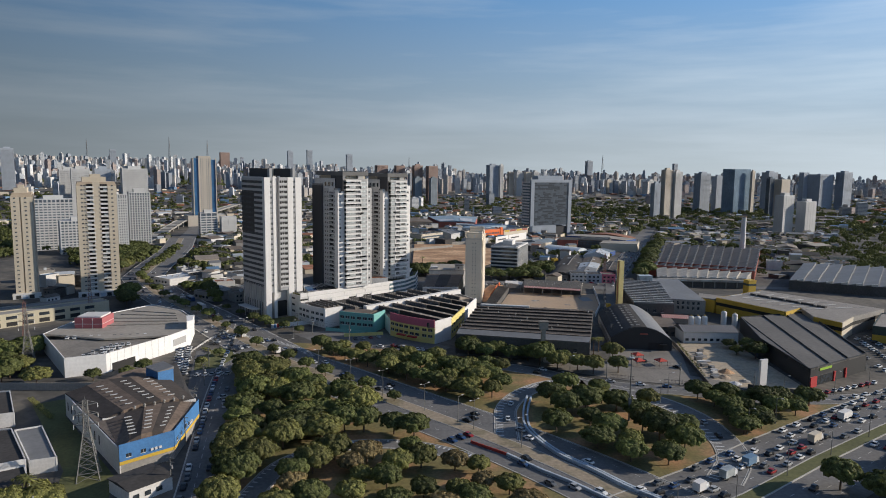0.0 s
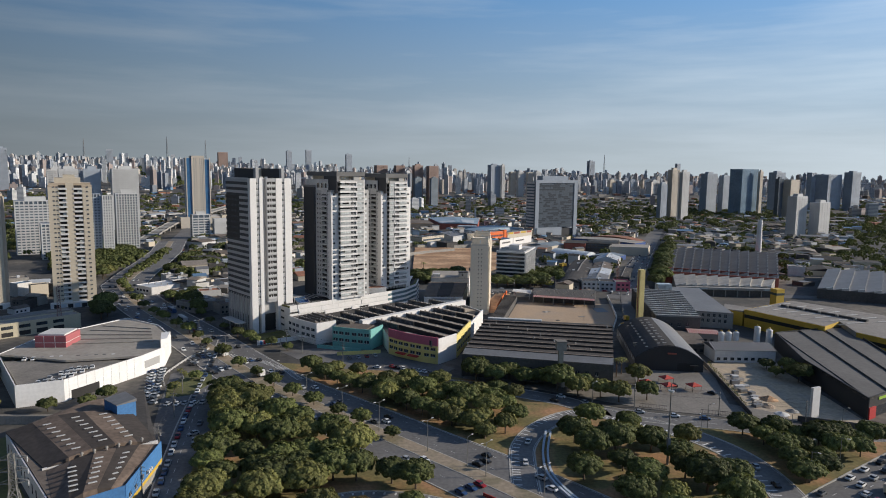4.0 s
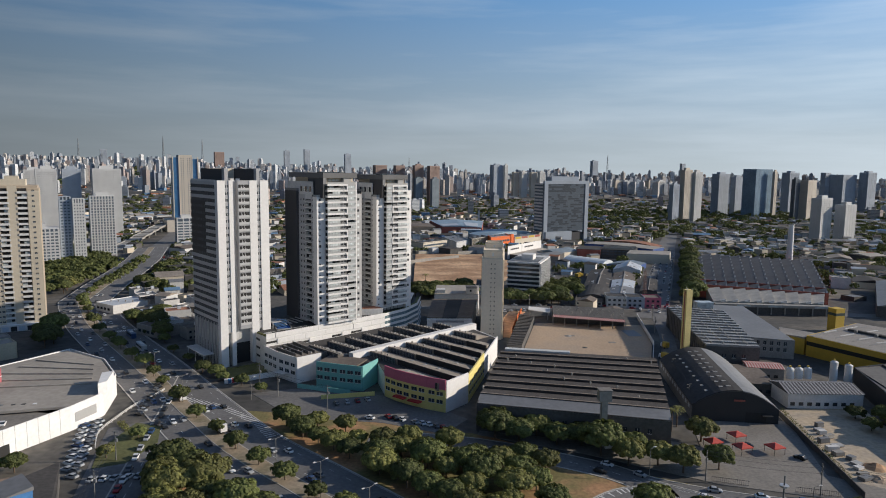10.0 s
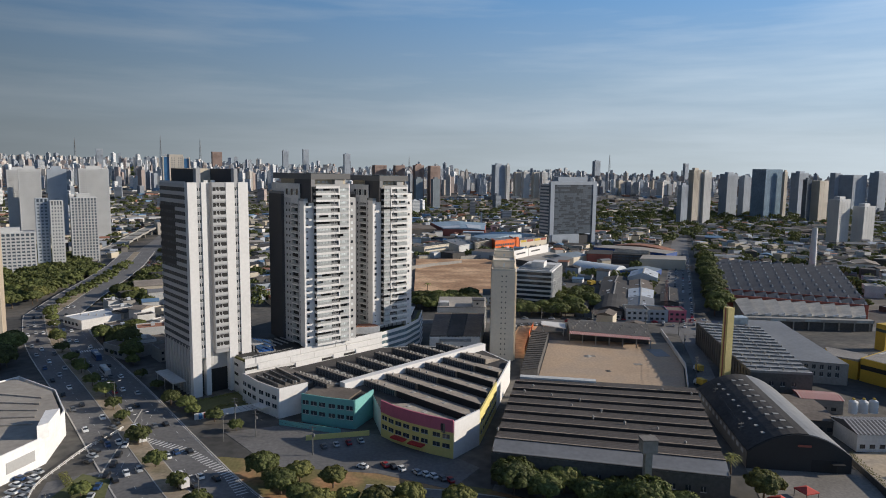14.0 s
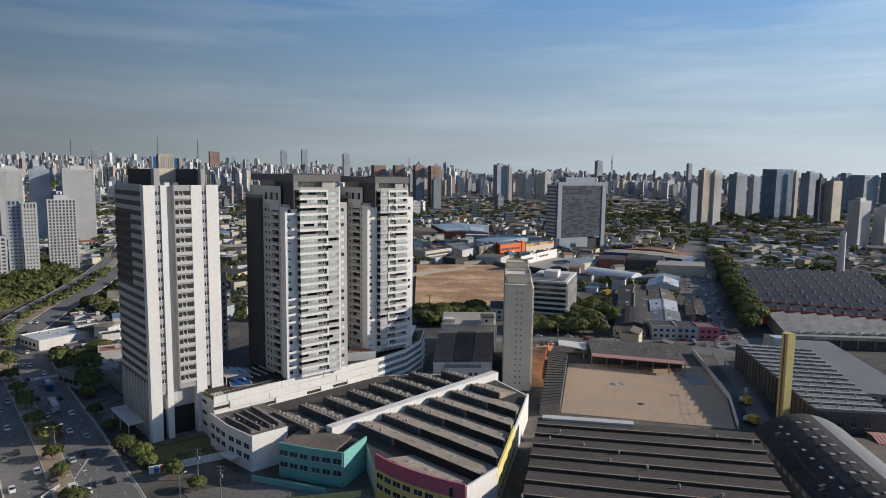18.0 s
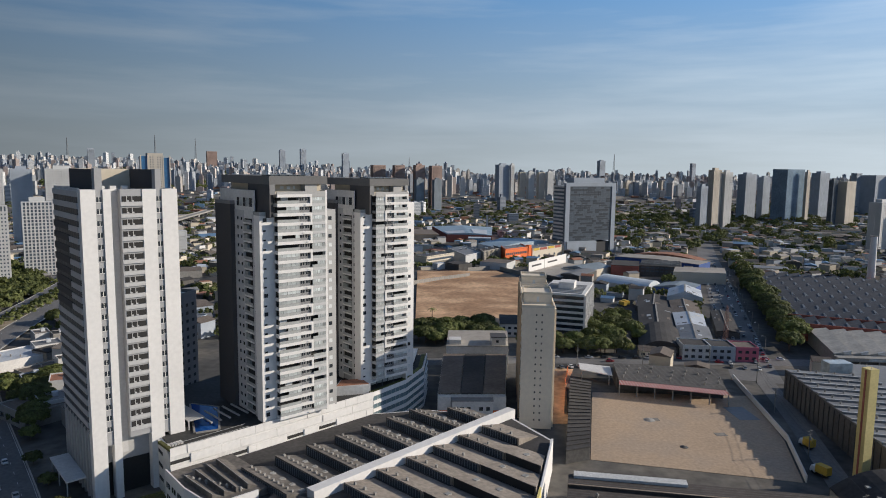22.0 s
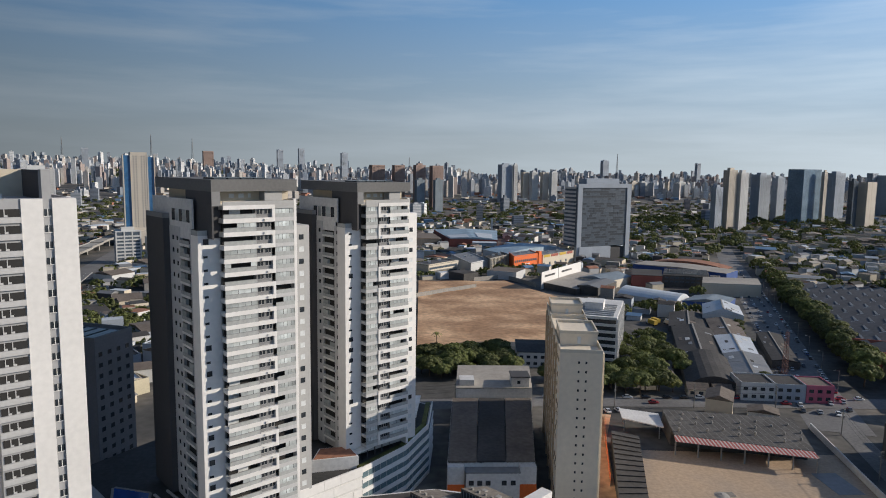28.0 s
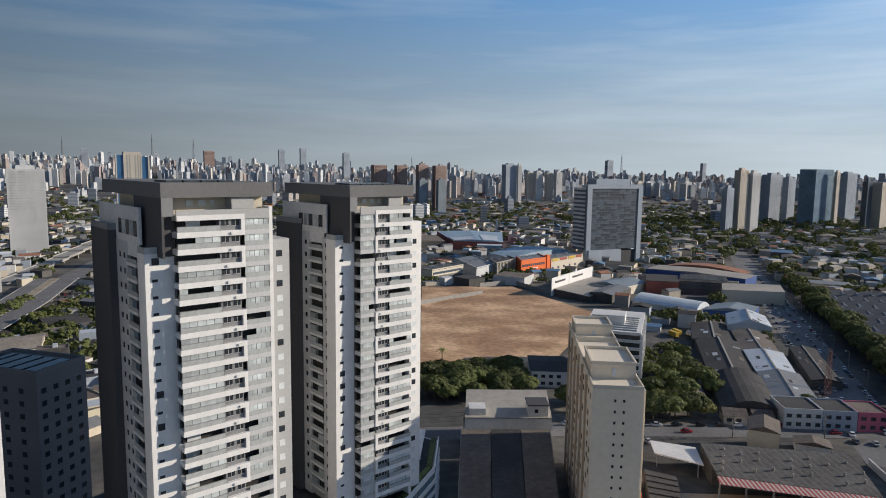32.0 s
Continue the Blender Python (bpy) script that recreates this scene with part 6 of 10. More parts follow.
def beige_towers():
    """Two apartment towers; w, d, h: front width, depth and height."""
    for x, y, w, d, h, lab in ((-229.5, 482, 25.2, 23.0, 80.0, "beige apartment tower with recessed balconies"),
                               (-271.0, 476, 13.0, 30.0, 72.0, "tan apartment tower with a pale narrow front")):
        t = thing("apartment_tower", lab, "tower", x, y, 0, 26)
        m = frame_at(x, y, 26)
        bm = bmesh.new()
        prism(bm, [(0, 0.8), (w, 0.8), (w, d), (0, d)], 0, h)
        lpart("body", bm, TAN, t, m, "tower body in tan that carries the flank's shade")
        twin = w > 20
        zones = ((0, 0.24), (0.40, 0.58), (0.78, 1.0)) if twin else ((0, 0.40), (0.46, 1.0))
        for a, b in zones:
            lpart("front_pier", boxes((a * w, b * w, -0.5, 0.8, 3.5, h - (-1.5 if a == 0.40 else 1.2))), BEIGE, t, m, "smooth beige pier")
        lpart("attic", boxes((0.6, w - 0.6, 2.2, d - 2, h, h + 1.6)), TAN, t, m)
        lpart("crown", boxes((w * 0.15, w * 0.75, 4, d - 4, h + 1.6, h + 5.0)), BEIGE, t, m, "beige plant storey on the roof")
        lpart("water_tank", boxes((w * 0.35, w * 0.62, 5, 12, h + 5.0, h + 7.0)), BEIGE, t, m)
        dark = made(boxes((0, w * 0.18, 0.5, 0.9, 0, 1.55)), DARK)
        slab = made(boxes((0, w * 0.19, -0.9, 0.8, -0.25, 0.18), (0, w * 0.19, -0.9, -0.82, 0.18, 1.0)), OFFWHITE)
        glass = made(boxes((0.1, w * 0.10, 0.3, 0.45, 0.2, 2.2)), PALEGLASS)
        small = made(boxes((0, 1.25, -0.58, -0.4, 0, 0.95)), WINDOW)
        sill = made(boxes((-0.1, 1.35, -0.66, -0.4, -0.14, 0), (0.6, 0.66, -0.62, -0.5, 0, 0.95)), OFFWHITE)
        r = random.Random(int(w))
        flank = m @ Matrix.Translation((0, d, 0)) @ Matrix.Rotation(-math.pi / 2, 4, "Z")
        L = d - 0.8
        fw = made(boxes((0, 1.1, -0.05, 0.1, 0, 1.1)), WINDOW)
        for k in range(int(h / 2.95) - 1):
            z = 3.8 + 2.95 * k
            for a in ((0.24, 0.585) if twin else ()):
                b = put("balcony", slab, t, m @ pose(a * w - 0.1, 0, z))
                put("opening", dark, b, m @ pose(a * w, 0, z + 1.05))
                if r.random() < 0.45:
                    put("balcony_glazing", glass, b, m @ pose(a * w + (w * 0.08) * (r.random() < 0.5), 0, z))
            for a in ((0.10, 0.175, 0.86) if twin else (0.12, 0.62)):
                o = put("window", small, t, m @ pose(a * w, 0, z + 0.9))
                put("window_frame", sill, o, m @ pose(a * w, 0, z + 0.9))
            for j in range(3):
                put("side_window", fw, t, flank @ pose(L * (0.2 + 0.28 * j), 0, z + 0.8))
        lpart("base", boxes((-2, w + 2, -4, 0.7, 0, 3.6)), OFFWHITE, t, m, "low white base with shops")
        for k in range(int(w / 4)):
            lpart("shop_opening", boxes((4 * k, 4 * k + 3, -4.1, -3.9, 0.2, 2.8)), BARRIER if k % 2 else DARK, t, m)


beige_towers()


def dark_hotel():
    t = thing("grey_block", "grey apartment block with pale balcony bands and solar panels", "tower", -94, 480, 0, -19)
    m = frame_at(-103.8, 476.2, -19)
    w, d, h = 22.3, 14.0, 47.0
    lpart("body", boxes((0, w, 0, d, 0, h)), SLATE, t, m, "slate grey wall")
    lpart("parapet", boxes((0, w, 0, 0.3, h, h + 1), (0, 0.3, 0.3, d - 0.3, h, h + 1), (w - 0.3, w, 0.3, d - 0.3, h, h + 1), (0, w, d - 0.3, d, h, h + 1)), MIDGREY, t, m)
    for k in range(5):
        lpart("solar_panel", boxes((1 + 4 * k, 4 + 4 * k, 2, 12, h, h + 0.4)), WINDOW, t, m)
    band = made(boxes((0, 10.4, -0.9, 0.1, 0, 1.35)), HAZEGREY)
    rail = made(boxes((0.2, 9.0, -0.04, 0.1, 0, 1.2)), WINDOW)
    win = made(boxes((0, 1.3, -0.06, 0.1, 0, 1.2)), WINDOW)
    sw = made(boxes((w - 0.1, w + 0.06, 0, 1.3, 0, 1.2)), WINDOW)
    for k in range(14):
        z = 2.5 + 3.0 * k
        b = put("balcony", band, t, m @ pose(0.6, 0, z), "pale grey balcony front")
        put("balcony_window", rail, b, m @ pose(0.6, 0, z + 1.5))
        for x in (12.6, 17.2):
            put("window", win, t, m @ pose(x, 0, z + 1.0))
        for j in range(4):
            put("side_window", sw, t, m @ pose(0, 1.2 + 3.3 * j, z + 1.0))


SLATE = material("slate_grey_render", (0.21, 0.205, 0.215), 0.85, spread=0.08)
dark_hotel()


def ribbon_office():
    p, q, r = (79.3, 611), (102, 602), (118.5, 643)
    t = thing("office_block", "seven-storey white office with ribbon windows and sun fins", "office", 98, 620, -1.4)
    s = (p[0] + r[0] - q[0], p[1] + r[1] - q[1])
    wpart("core", prisms(([p, q, r, s], -1.5, 23.0)), WINDOW, t, "dark glazing behind slabs")
    for k in range(8):
        z = -1.5 + 3.4 * k
        o = [(98 + (x - 98) * 1.04, 620 + (y - 620) * 1.04) for x, y in (p, q, r, s)]
        wpart("floor_slab", prisms((o, z, z + 1.3)), OFFWHITE, t)
    for k in range(14):
        put("sun_fin", made(boxes((0, 0.5, -1.3, 0, -1, 22.6)), OFFWHITE), t, along(q, r, 0.5 + 3.2 * k))
    for k in range(7):
        put("roof_beam", made(boxes((0.5, 23, 2 + 4.4 * k, 2.8 + 4.4 * k, 23.6, 24.2)), GREY), t, along(p, q))
    put("plant_room", made(boxes((8, 17, 12, 24, 23, 28)), OFFWHITE), t, along(p, q))


ribbon_office()


OFFICEGLASS = material("dark_office_glass", (0.030, 0.042, 0.058), 0.55, spread=0.2, big=0.05, small=0.3)
OFFICEPANEL = material("slate_office_panel", (0.075, 0.10, 0.13), 0.6, spread=0.2, big=0.05, small=0.3)


def glass_block():
    p, q = (197, 1050), (269, 1080)
    t = thing("glass_office", "dark glass office slab in a pale concrete frame", "office", 230, 1075, -11.6)
    m = along(p, q)
    w, d, z0, z1 = dist(p, q), 24.0, -11.6, 78.5
    for k in range(15):
        lpart("side_band", boxes((-0.4, 0.2, 3, d, 8 + 4.6 * k, 10.4 + 4.6 * k)), OFFWHITE, t, m, "pale floor band")
    lpart("core", boxes((0, w, 0.4, d, z0 + 17, z1 - 4)), HAZEDARK, t, m, "dark flank glazing")
    lpart("frame_leg", boxes((0, 6.2, -1.2, 3, z0, z1)), HAZEGREY, t, m, "pale concrete frame leg")
    lpart("frame_leg", boxes((w - 6.2, w, -1.2, 3, z0, z1)), HAZEGREY, t, m, "pale concrete frame leg")
    lpart("frame_top", boxes((6.2, w - 6.2, -1.2, 3, z1 - 4.6, z1)), HAZEGREY, t, m)
    rr = random.Random(9)
    pan = {}
    for i in range(24):
        z = z0 + 18 + (z1 - 5 - z0 - 18) * i / 24
        x = 6.4
        while x < w - 6.6:
            b = min(x + rr.choice((4.2, 6.3, 8.4)), w - 6.3)
            key = round(b - x, 1), rr.random() < 0.5
            if key not in pan:
                pan[key] = made(boxes((0.05, key[0] - 0.05, 0, 0.3, 0.1, 2.6)), OFFICEGLASS if key[1] else OFFICEPANEL)
            put("glass_panel", pan[key], t, m @ pose(x, -0.2 - 0.25 * rr.random(), z))
            x = b
        lpart("floor_strip", boxes((6.3, w - 6.3, -0.75, -0.45, z - 0.2, z + 0.25)), OFFICEPANEL, t, m, "slate floor strip")
    lpart("base_block", boxes((3, w * 0.62, -3, 6, z0, z0 + 17.0)), HAZEGREY, t, m, "blank pale base block")
    lpart("lobby", boxes((w * 0.62, w - 6.2, 1, d, z0, z0 + 15)), DARKGREY, t, m)
    lpart("plant_room", boxes((16, w - 14, 5, d - 4, z1 - 3, z1 + 6)), HAZEGREY, t, m)


glass_block()


def low_hall(name, label, pts, h, wall, roof, rise=0.0, barrel=False, z0=None):
    """A hall on four corners: p, q along the front, then back; gabled or barrel roof along its depth."""
    p, q, r, s = pts
    z0 = min(ground_z(c[1]) for c in pts) - 0.2 if z0 is None else z0
    t = thing(name, label, "warehouse", (p[0] + r[0]) / 2, (p[1] + r[1]) / 2, z0)
    wpart("wall", prisms((list(pts), z0, z0 + h)), wall, t)
    n = 8 if barrel else 2
    if rise:
        for i in range(n):
            a, b = i / n, (i + 1) / n
            za, zb = ((rise * (1 - (2 * k - 1) ** 2)) if barrel else rise * (1 - abs(2 * k - 1)) for k in (a, b))
            c = [lerp(p, q, a), lerp(p, q, b), lerp(s, r, b), lerp(s, r, a)]
            wpart("roof_slope" if not barrel else "roof_strip", prisms((c, z0 + h - 0.05, [z0 + h + za + 0.1, z0 + h + zb + 0.1, z0 + h + zb + 0.1, z0 + h + za + 0.1])), roof, t)
    else:
        wpart("roof", prisms((list(pts), z0 + h, z0 + h + 0.3)), roof, t)
    if rise and not barrel and p[1] < 760:
        # replaced and rusted sheets, and the ridge cap
        sr = random.Random(int(p[0] * 7 + p[1]))
        height = lambda u: z0 + h + rise * (1 - abs(2 * u - 1)) + 0.16
        for k in range(7):
            u0 = sr.choice((0.04, 0.2, 0.53, 0.7)) + sr.uniform(0, 0.08)
            u1, v0 = u0 + sr.uniform(0.07, 0.16), sr.uniform(0.03, 0.85)
            v1 = v0 + sr.uniform(0.03, 0.12)
            c = [lerp(lerp(p, q, u), lerp(s, r, u), v) for u, v in ((u0, v0), (u1, v0), (u1, v1), (u0, v1))]
            zs = [height(u) for u in (u0, u1, u1, u0)]
            wpart("roof_sheet", prisms((c, min(zs) - 0.1, zs)), sr.choice((PALEROOF, ROOFGREY, FIBRO, FIBRO_DARK, SKYLIGHT)), t)
        c = [lerp(lerp(p, q, u), lerp(s, r, u), v) for u, v in ((0.48, 0), (0.52, 0), (0.52, 1), (0.48, 1))]
        wpart("ridge_cap", prisms((c, z0 + h + rise, z0 + h + rise + 0.28)), CONCRETE, t)
    return t


BLUEROOF = material("blue_sheet_roof", (0.14, 0.24, 0.36), 0.6, spread=0.12)
BLUEWALL = material("deep_blue_wall", (0.03, 0.08, 0.26), 0.7, spread=0.1)
BLACKROOF = material("blackened_sheet_roof", (0.085, 0.085, 0.09), 0.9, spread=0.25, big=0.06, small=0.6)
SLATEROOF = material("slate_grey_sheet_roof", (0.20, 0.24, 0.27), 0.65, spread=0.16, big=0.06, small=0.5)
SLATEBLUE = material("pale_slate_blue_sheet", (0.27, 0.36, 0.43), 0.6, spread=0.16, big=0.05, small=0.4)
BARRELWHITE = material("white_barrel_sheet", (0.60, 0.64, 0.66), 0.6, spread=0.10, big=0.08)
PALEROOF = material("pale_sheet_roof", (0.50, 0.53, 0.56), 0.6, spread=0.12, big=0.08)

low_hall("barrel_warehouse", "long warehouse with a white barrel roof", [(198.6, 763), (217.5, 784), (185.5, 821), (166.6, 800)], 4.5, OFFWHITE, BARRELWHITE, 4.2, True)
low_hall("blue_roof_shed", "open shed with a grey-blue gabled roof", [(202, 760), (232, 750), (247, 770), (221, 782)], 5.5, BLUEWALL, SLATEROOF, 2.2)
low_hall("brick_box", "brick red flat-roofed warehouse", [(198, 860), (223, 853), (236, 888), (211, 896)], 11, BRICKRED, FIBRO_DARK)
t = low_hall("grey_works", "grey concrete works with ventilators on the roof", [(225, 858), (262, 846), (276, 880), (240, 892)], 11, DARKCONC, FIBRO_DARK)
for k in range(6):
    p, q = lerp((226, 860), (239, 890), 0.08 + 0.15 * k), lerp((262, 848), (275, 880), 0.08 + 0.15 * k)
    put("roof_beam", made(boxes((0.5, dist(p, q) - 0.5, 0, 0.8, 4.5, 5.6)), CONCRETE), t, along(p, q), "concrete beam over the open roof")
    for u in (5, 17, 29):
        put("ventilator", VENT, t, along(p, q, u, 4.4))
windows(t, (225, 858), (262, 846), (-2.0, 1.2), 2, 4.4, 8, 3.0, 1.3, mat=HAZEDARK, sill=False)
low_hall("cream_works", "plain cream flat-roofed works building", [(240, 812), (284, 802), (298, 834), (254, 842)], 11, CREAM, ROOFBROWN)
low_hall("blue_warehouse", "long blue warehouse with a pale roof edge", [(232, 955), (300, 893), (322, 915), (255, 980)], 9, BLUEWALL, ROOFBROWN, 1.5)
low_hall("brown_warehouse", "long brown barrel-roofed warehouse", [(262, 985), (318, 930), (332, 945), (278, 1000)], 8, DARKCONC, CLAY, 4, True)
low_hall("sign_hall", "grey hall behind a long white sign wall", [(115.5, 846), (137, 811), (183, 872), (166, 905)], 7, DARKCONC, ROOFBROWN)
low_hall("old_workshop", "small dark workshop with a grey gabled roof", [(139.5, 819), (153, 806), (178, 838), (165, 852)], 8, DARKCONC, ROOFGREY, 1.5)
low_hall("grey_gable", "cream-walled warehouse with a slate grey roof", [(152, 864), (172, 842), (202, 869), (183, 891)], 8, CREAM, SLATEROOF, 3)


def fronted(name, label, pts, h, wall, roof, zs, wide_, high_, step, pane=None):
    """A flat-roofed commercial block with rows of windows along its front, a roof parapet and plant boxes."""
    p, q, r, c = pts
    z0 = min(ground_z(v[1]) for v in pts) - 0.2
    t = low_hall(name, label, pts, h, wall, roof, 0, False, z0)
    L = dist(p, q)
    windows(t, p, q, [z0 + z for z in zs], 1.2, step, int((L - 1.6) / step), wide_, high_, mat=pane or HAZEDARK, sill=False, y=-0.25)
    for a, b in ((p, q), (c, p), (q, r)):
        put("parapet", made(boxes((0, dist(a, b), -0.1, 0.4, z0 + h + 0.3, z0 + h + 1.2)), wall), t, along(a, b))
    for k in range(2):
        e = lerp(lerp(p, q, 0.3 + 0.35 * k), lerp(c, r, 0.3 + 0.35 * k), 0.6)
        put("plant_box", made(boxes((0, 3, 0, 2.2, 0, 1.8)), OFFWHITE), t, pose(e[0], e[1], z0 + h + 0.3))
    return t


t = fronted("orange_store", "bright orange two-storey store with dark windows", [(111, 963.5), (141, 990), (138, 1022), (110.5, 996)], 15, ORANGE, ROOFGREY, (2.2, 9.0), 2.2, 2.4, 3.4)
put("pillar", made(boxes((0, 5, -0.8, 3, -9.6, 7.6)), ORANGE), t, along((141.2, 990.2), (147, 995)), "tall orange pillar beside the front")
put("sign_bar", made(boxes((18, 26, -0.5, -0.3, -4.2, -3.0)), WHITE), t, along((111, 963.5), (141, 990)))
put("canopy", made(boxes((10, 30, -3, -0.1, -5.4, -5.0)), ORANGE), t, along((111, 963.5), (141, 990)))
t = fronted("tan_store", "tan panelled store with yellow and purple fascia panels", [(147.5, 995.5), (192, 1040), (184, 1066), (143, 1024)], 13, CREAM, ROOFGREY, (3.0,), 3.0, 2.6, 11)
for x0, x1, mat in ((2, 14, MUSTARD), (16, 30, BRICKRED), (33, 46, MUSTARD), (48, 60, BRICKRED)):
    put("fascia_panel", made(boxes((x0, x1, -0.3, -0.05, 0.2, 3.0)), mat), t, along((147.5, 995.5), (192, 1040)))
low_hall("blue_barrel_hall", "hall with a low arched blue sheet roof", [(108, 1000), (183, 1070), (160, 1104), (88, 1040)], 13, HAZEGREY, SLATEBLUE, 3.2, True, -9.8)
t = fronted("striped_office", "dark office with pale upright fins", [(85, 954.6), (110, 989), (104, 1012), (82, 978)], 13.5, CONCRETE, FIBRO_DARK, (3.0, 8.0), 2.8, 3.2, 3.0)
for k in range(14):
    put("fin", made(boxes((0, 0.7, -0.9, -0.1, -6.5, 3.8)), CREAM), t, along((85, 954.6), (110, 989), 0.8 + 3.0 * k), "pale upright fin")
fronted("white_workshop", "long white workshop with a grey roof", [(64, 934.5), (84, 962.7), (70, 1030), (49, 1003)], 12, HAZEWHITE, ROOFGREY, (2.0,), 4.0, 3.0, 8)
t = fronted("cream_office", "cream office with two dark window bands and a black roof", [(22, 915), (53, 950), (37, 966), (6, 931)], 11.5, CREAM, BLACKROOF, (2.4, 7.6), 4.4, 2.0, 4.8)
put("canopy", made(boxes((2, 44, -2.2, -0.1, -3.2, -2.8)), CONCRETE), t, along((22, 915), (53, 950)))
low_hall("green_grey_hall", "low hall with a faded grey-green sheet roof", [(-14, 1190), (50, 1212), (42, 1290), (-24, 1268)], 9, DARKCONC, FIBRO, 2)
low_hall("blue_annex", "blue-grey annex before the retail hall", [(88, 1164), (120, 1160), (122, 1178), (90, 1182)], 9, SLATEBLUE, PALEROOF)
t = low_hall("retail_hall", "wide hall with a pale blue-grey sheet roof", [(60, 1196), (124, 1183), (142, 1320), (44, 1330)], 11, BRICKRED, SLATEBLUE, 2.4)
for k, (u0, u1) in enumerate(((0.02, 0.42), (0.6, 0.9))):
    e = [lerp(lerp((60, 1196), (124, 1183), u), lerp((44, 1330), (142, 1320), u), v) for u, v in ((u0, 0.02), (u1, 0.02), (u1, 0.3 + 0.2 * k), (u0, 0.3 + 0.2 * k))]
    zr = [-0.1 + 2.4 * (1 - abs(2 * u - 1)) for u in (u0, u1, u1, u0)]
    wpart("roof_field", prisms((e, min(zr) - 0.4, [z + 0.2 for z in zr])), PALEROOF, t, "newer white roof sheets")
t = thing("flue", "slim white works chimney behind the hall", "chimney", 136, 1340, -11.8)
wpart("shaft", boxes((134.5, 137.5, 1338.5, 1341.5, -11.8, 16)), HAZEWHITE, t)
wpart("cap", boxes((134.2, 137.8, 1338.2, 1341.8, 16, 17)), HAZEGREY, t)
t = thing("sign_wall", "long white sign wall with unreadable dark bars", "sign", 120, 842, -6)
put("panel", made(boxes((0, 33, 0, 0.6, -6, 8.5)), WHITE), t, along((114.5, 840), (165, 906)))
put("panel", made(boxes((34, 84, 0, 0.6, -6, 8.5)), WHITE), t, along((114.5, 840), (165, 906)))
for x0, x1 in ((6, 26), (40, 62)):
    put("bar", made(boxes((x0, x1, -0.1, 0, 3.6, 5.2)), DARKGREY), t, along((114.5, 840), (165, 906)))

# rows of sheds between the tree street and the avenue
low_hall("arched_shed", "old arched shed with a black roof", [(121, 562), (143, 557), (158, 600), (136, 606)], 4.5, DARKCONC, FIBRO_DARK, 4.5, True)
low_hall("arched_shed", "long low black-roofed shed", [(137, 607), (158, 602), (182, 668), (160, 676)], 4.5, DARKCONC, FIBRO_DARK, 2.5)
low_hall("grey_shed", "grey corrugated workshop roof with patches", [(146, 572), (164, 568), (178, 606), (160, 610)], 5, CONCRETE, ROOFGREY, 1.8)
low_hall("grey_shed", "workshop with pale sheet roof and skylights", [(161, 612), (178, 608), (192, 644), (174, 650)], 5, CONCRETE, PALEROOF, 1.6)
low_hall("brown_shed", "workshop with a brown weathered roof", [(175, 652), (192, 646), (208, 690), (190, 696)], 5, DARKCONC, FIBRO, 1.8)
low_hall("dark_workshop", "dark sheet-roofed workshop beside the avenue", [(180, 600), (192, 596), (214, 652), (202, 656)], 5, DARKCONC, FIBRO_DARK, 1.2)
low_hall("pale_gable", "pale grey gabled hall with a small window", [(190, 700), (214, 694), (226, 724), (204, 732)], 8, HAZEWHITE, PALEROOF, 4)
low_hall("long_black_shed", "long black corrugated shed", [(160, 680), (182, 672), (198, 712), (176, 720)], 4.5, DARKCONC, FIBRO_DARK, 2.0)
low_hall("street_sheds", "low grey roof beside the yard", [(112, 575), (121, 573), (128, 600), (119, 603)], 4, CONCRETE, FIBRO, 1.2)
house_row("corner_cottage", "tiny cream cottage with a grey gable roof", "house", (119, 556), (127, 554), 8, 3.4, CREAM, FIBRO, rise=2.0)
house_row("corner_cottage", "tiny grey cottage behind a yard", "house", (130, 555), (137, 553.5), 8, 3.2, GREY, FIBRO, rise=1.8)
house_row("street_house", "two-storey white-blue shop house on the street", "house", (139.5, 551.5), (153, 549.5), 14, 7.2, HAZEWHITE, FIBRO_DARK, rows=2, group="shop houses on the street")
house_row("street_house", "two-storey grey shop house on the street", "house", (153.2, 549.4), (165, 547.6), 14, 7.0, HAZEGREY, FIBRO_DARK, rows=2, group="shop houses on the street")
house_row("street_house", "two-storey pink shop house on the street", "house", (165.2, 547.5), (176, 546), 13, 7.0, PINK, FIBRO, rows=2, group="shop houses on the street")


PALESHED = material("pale_weathered_sheet", (0.40, 0.375, 0.33), 0.85, spread=0.18, big=0.1, small=0.7)


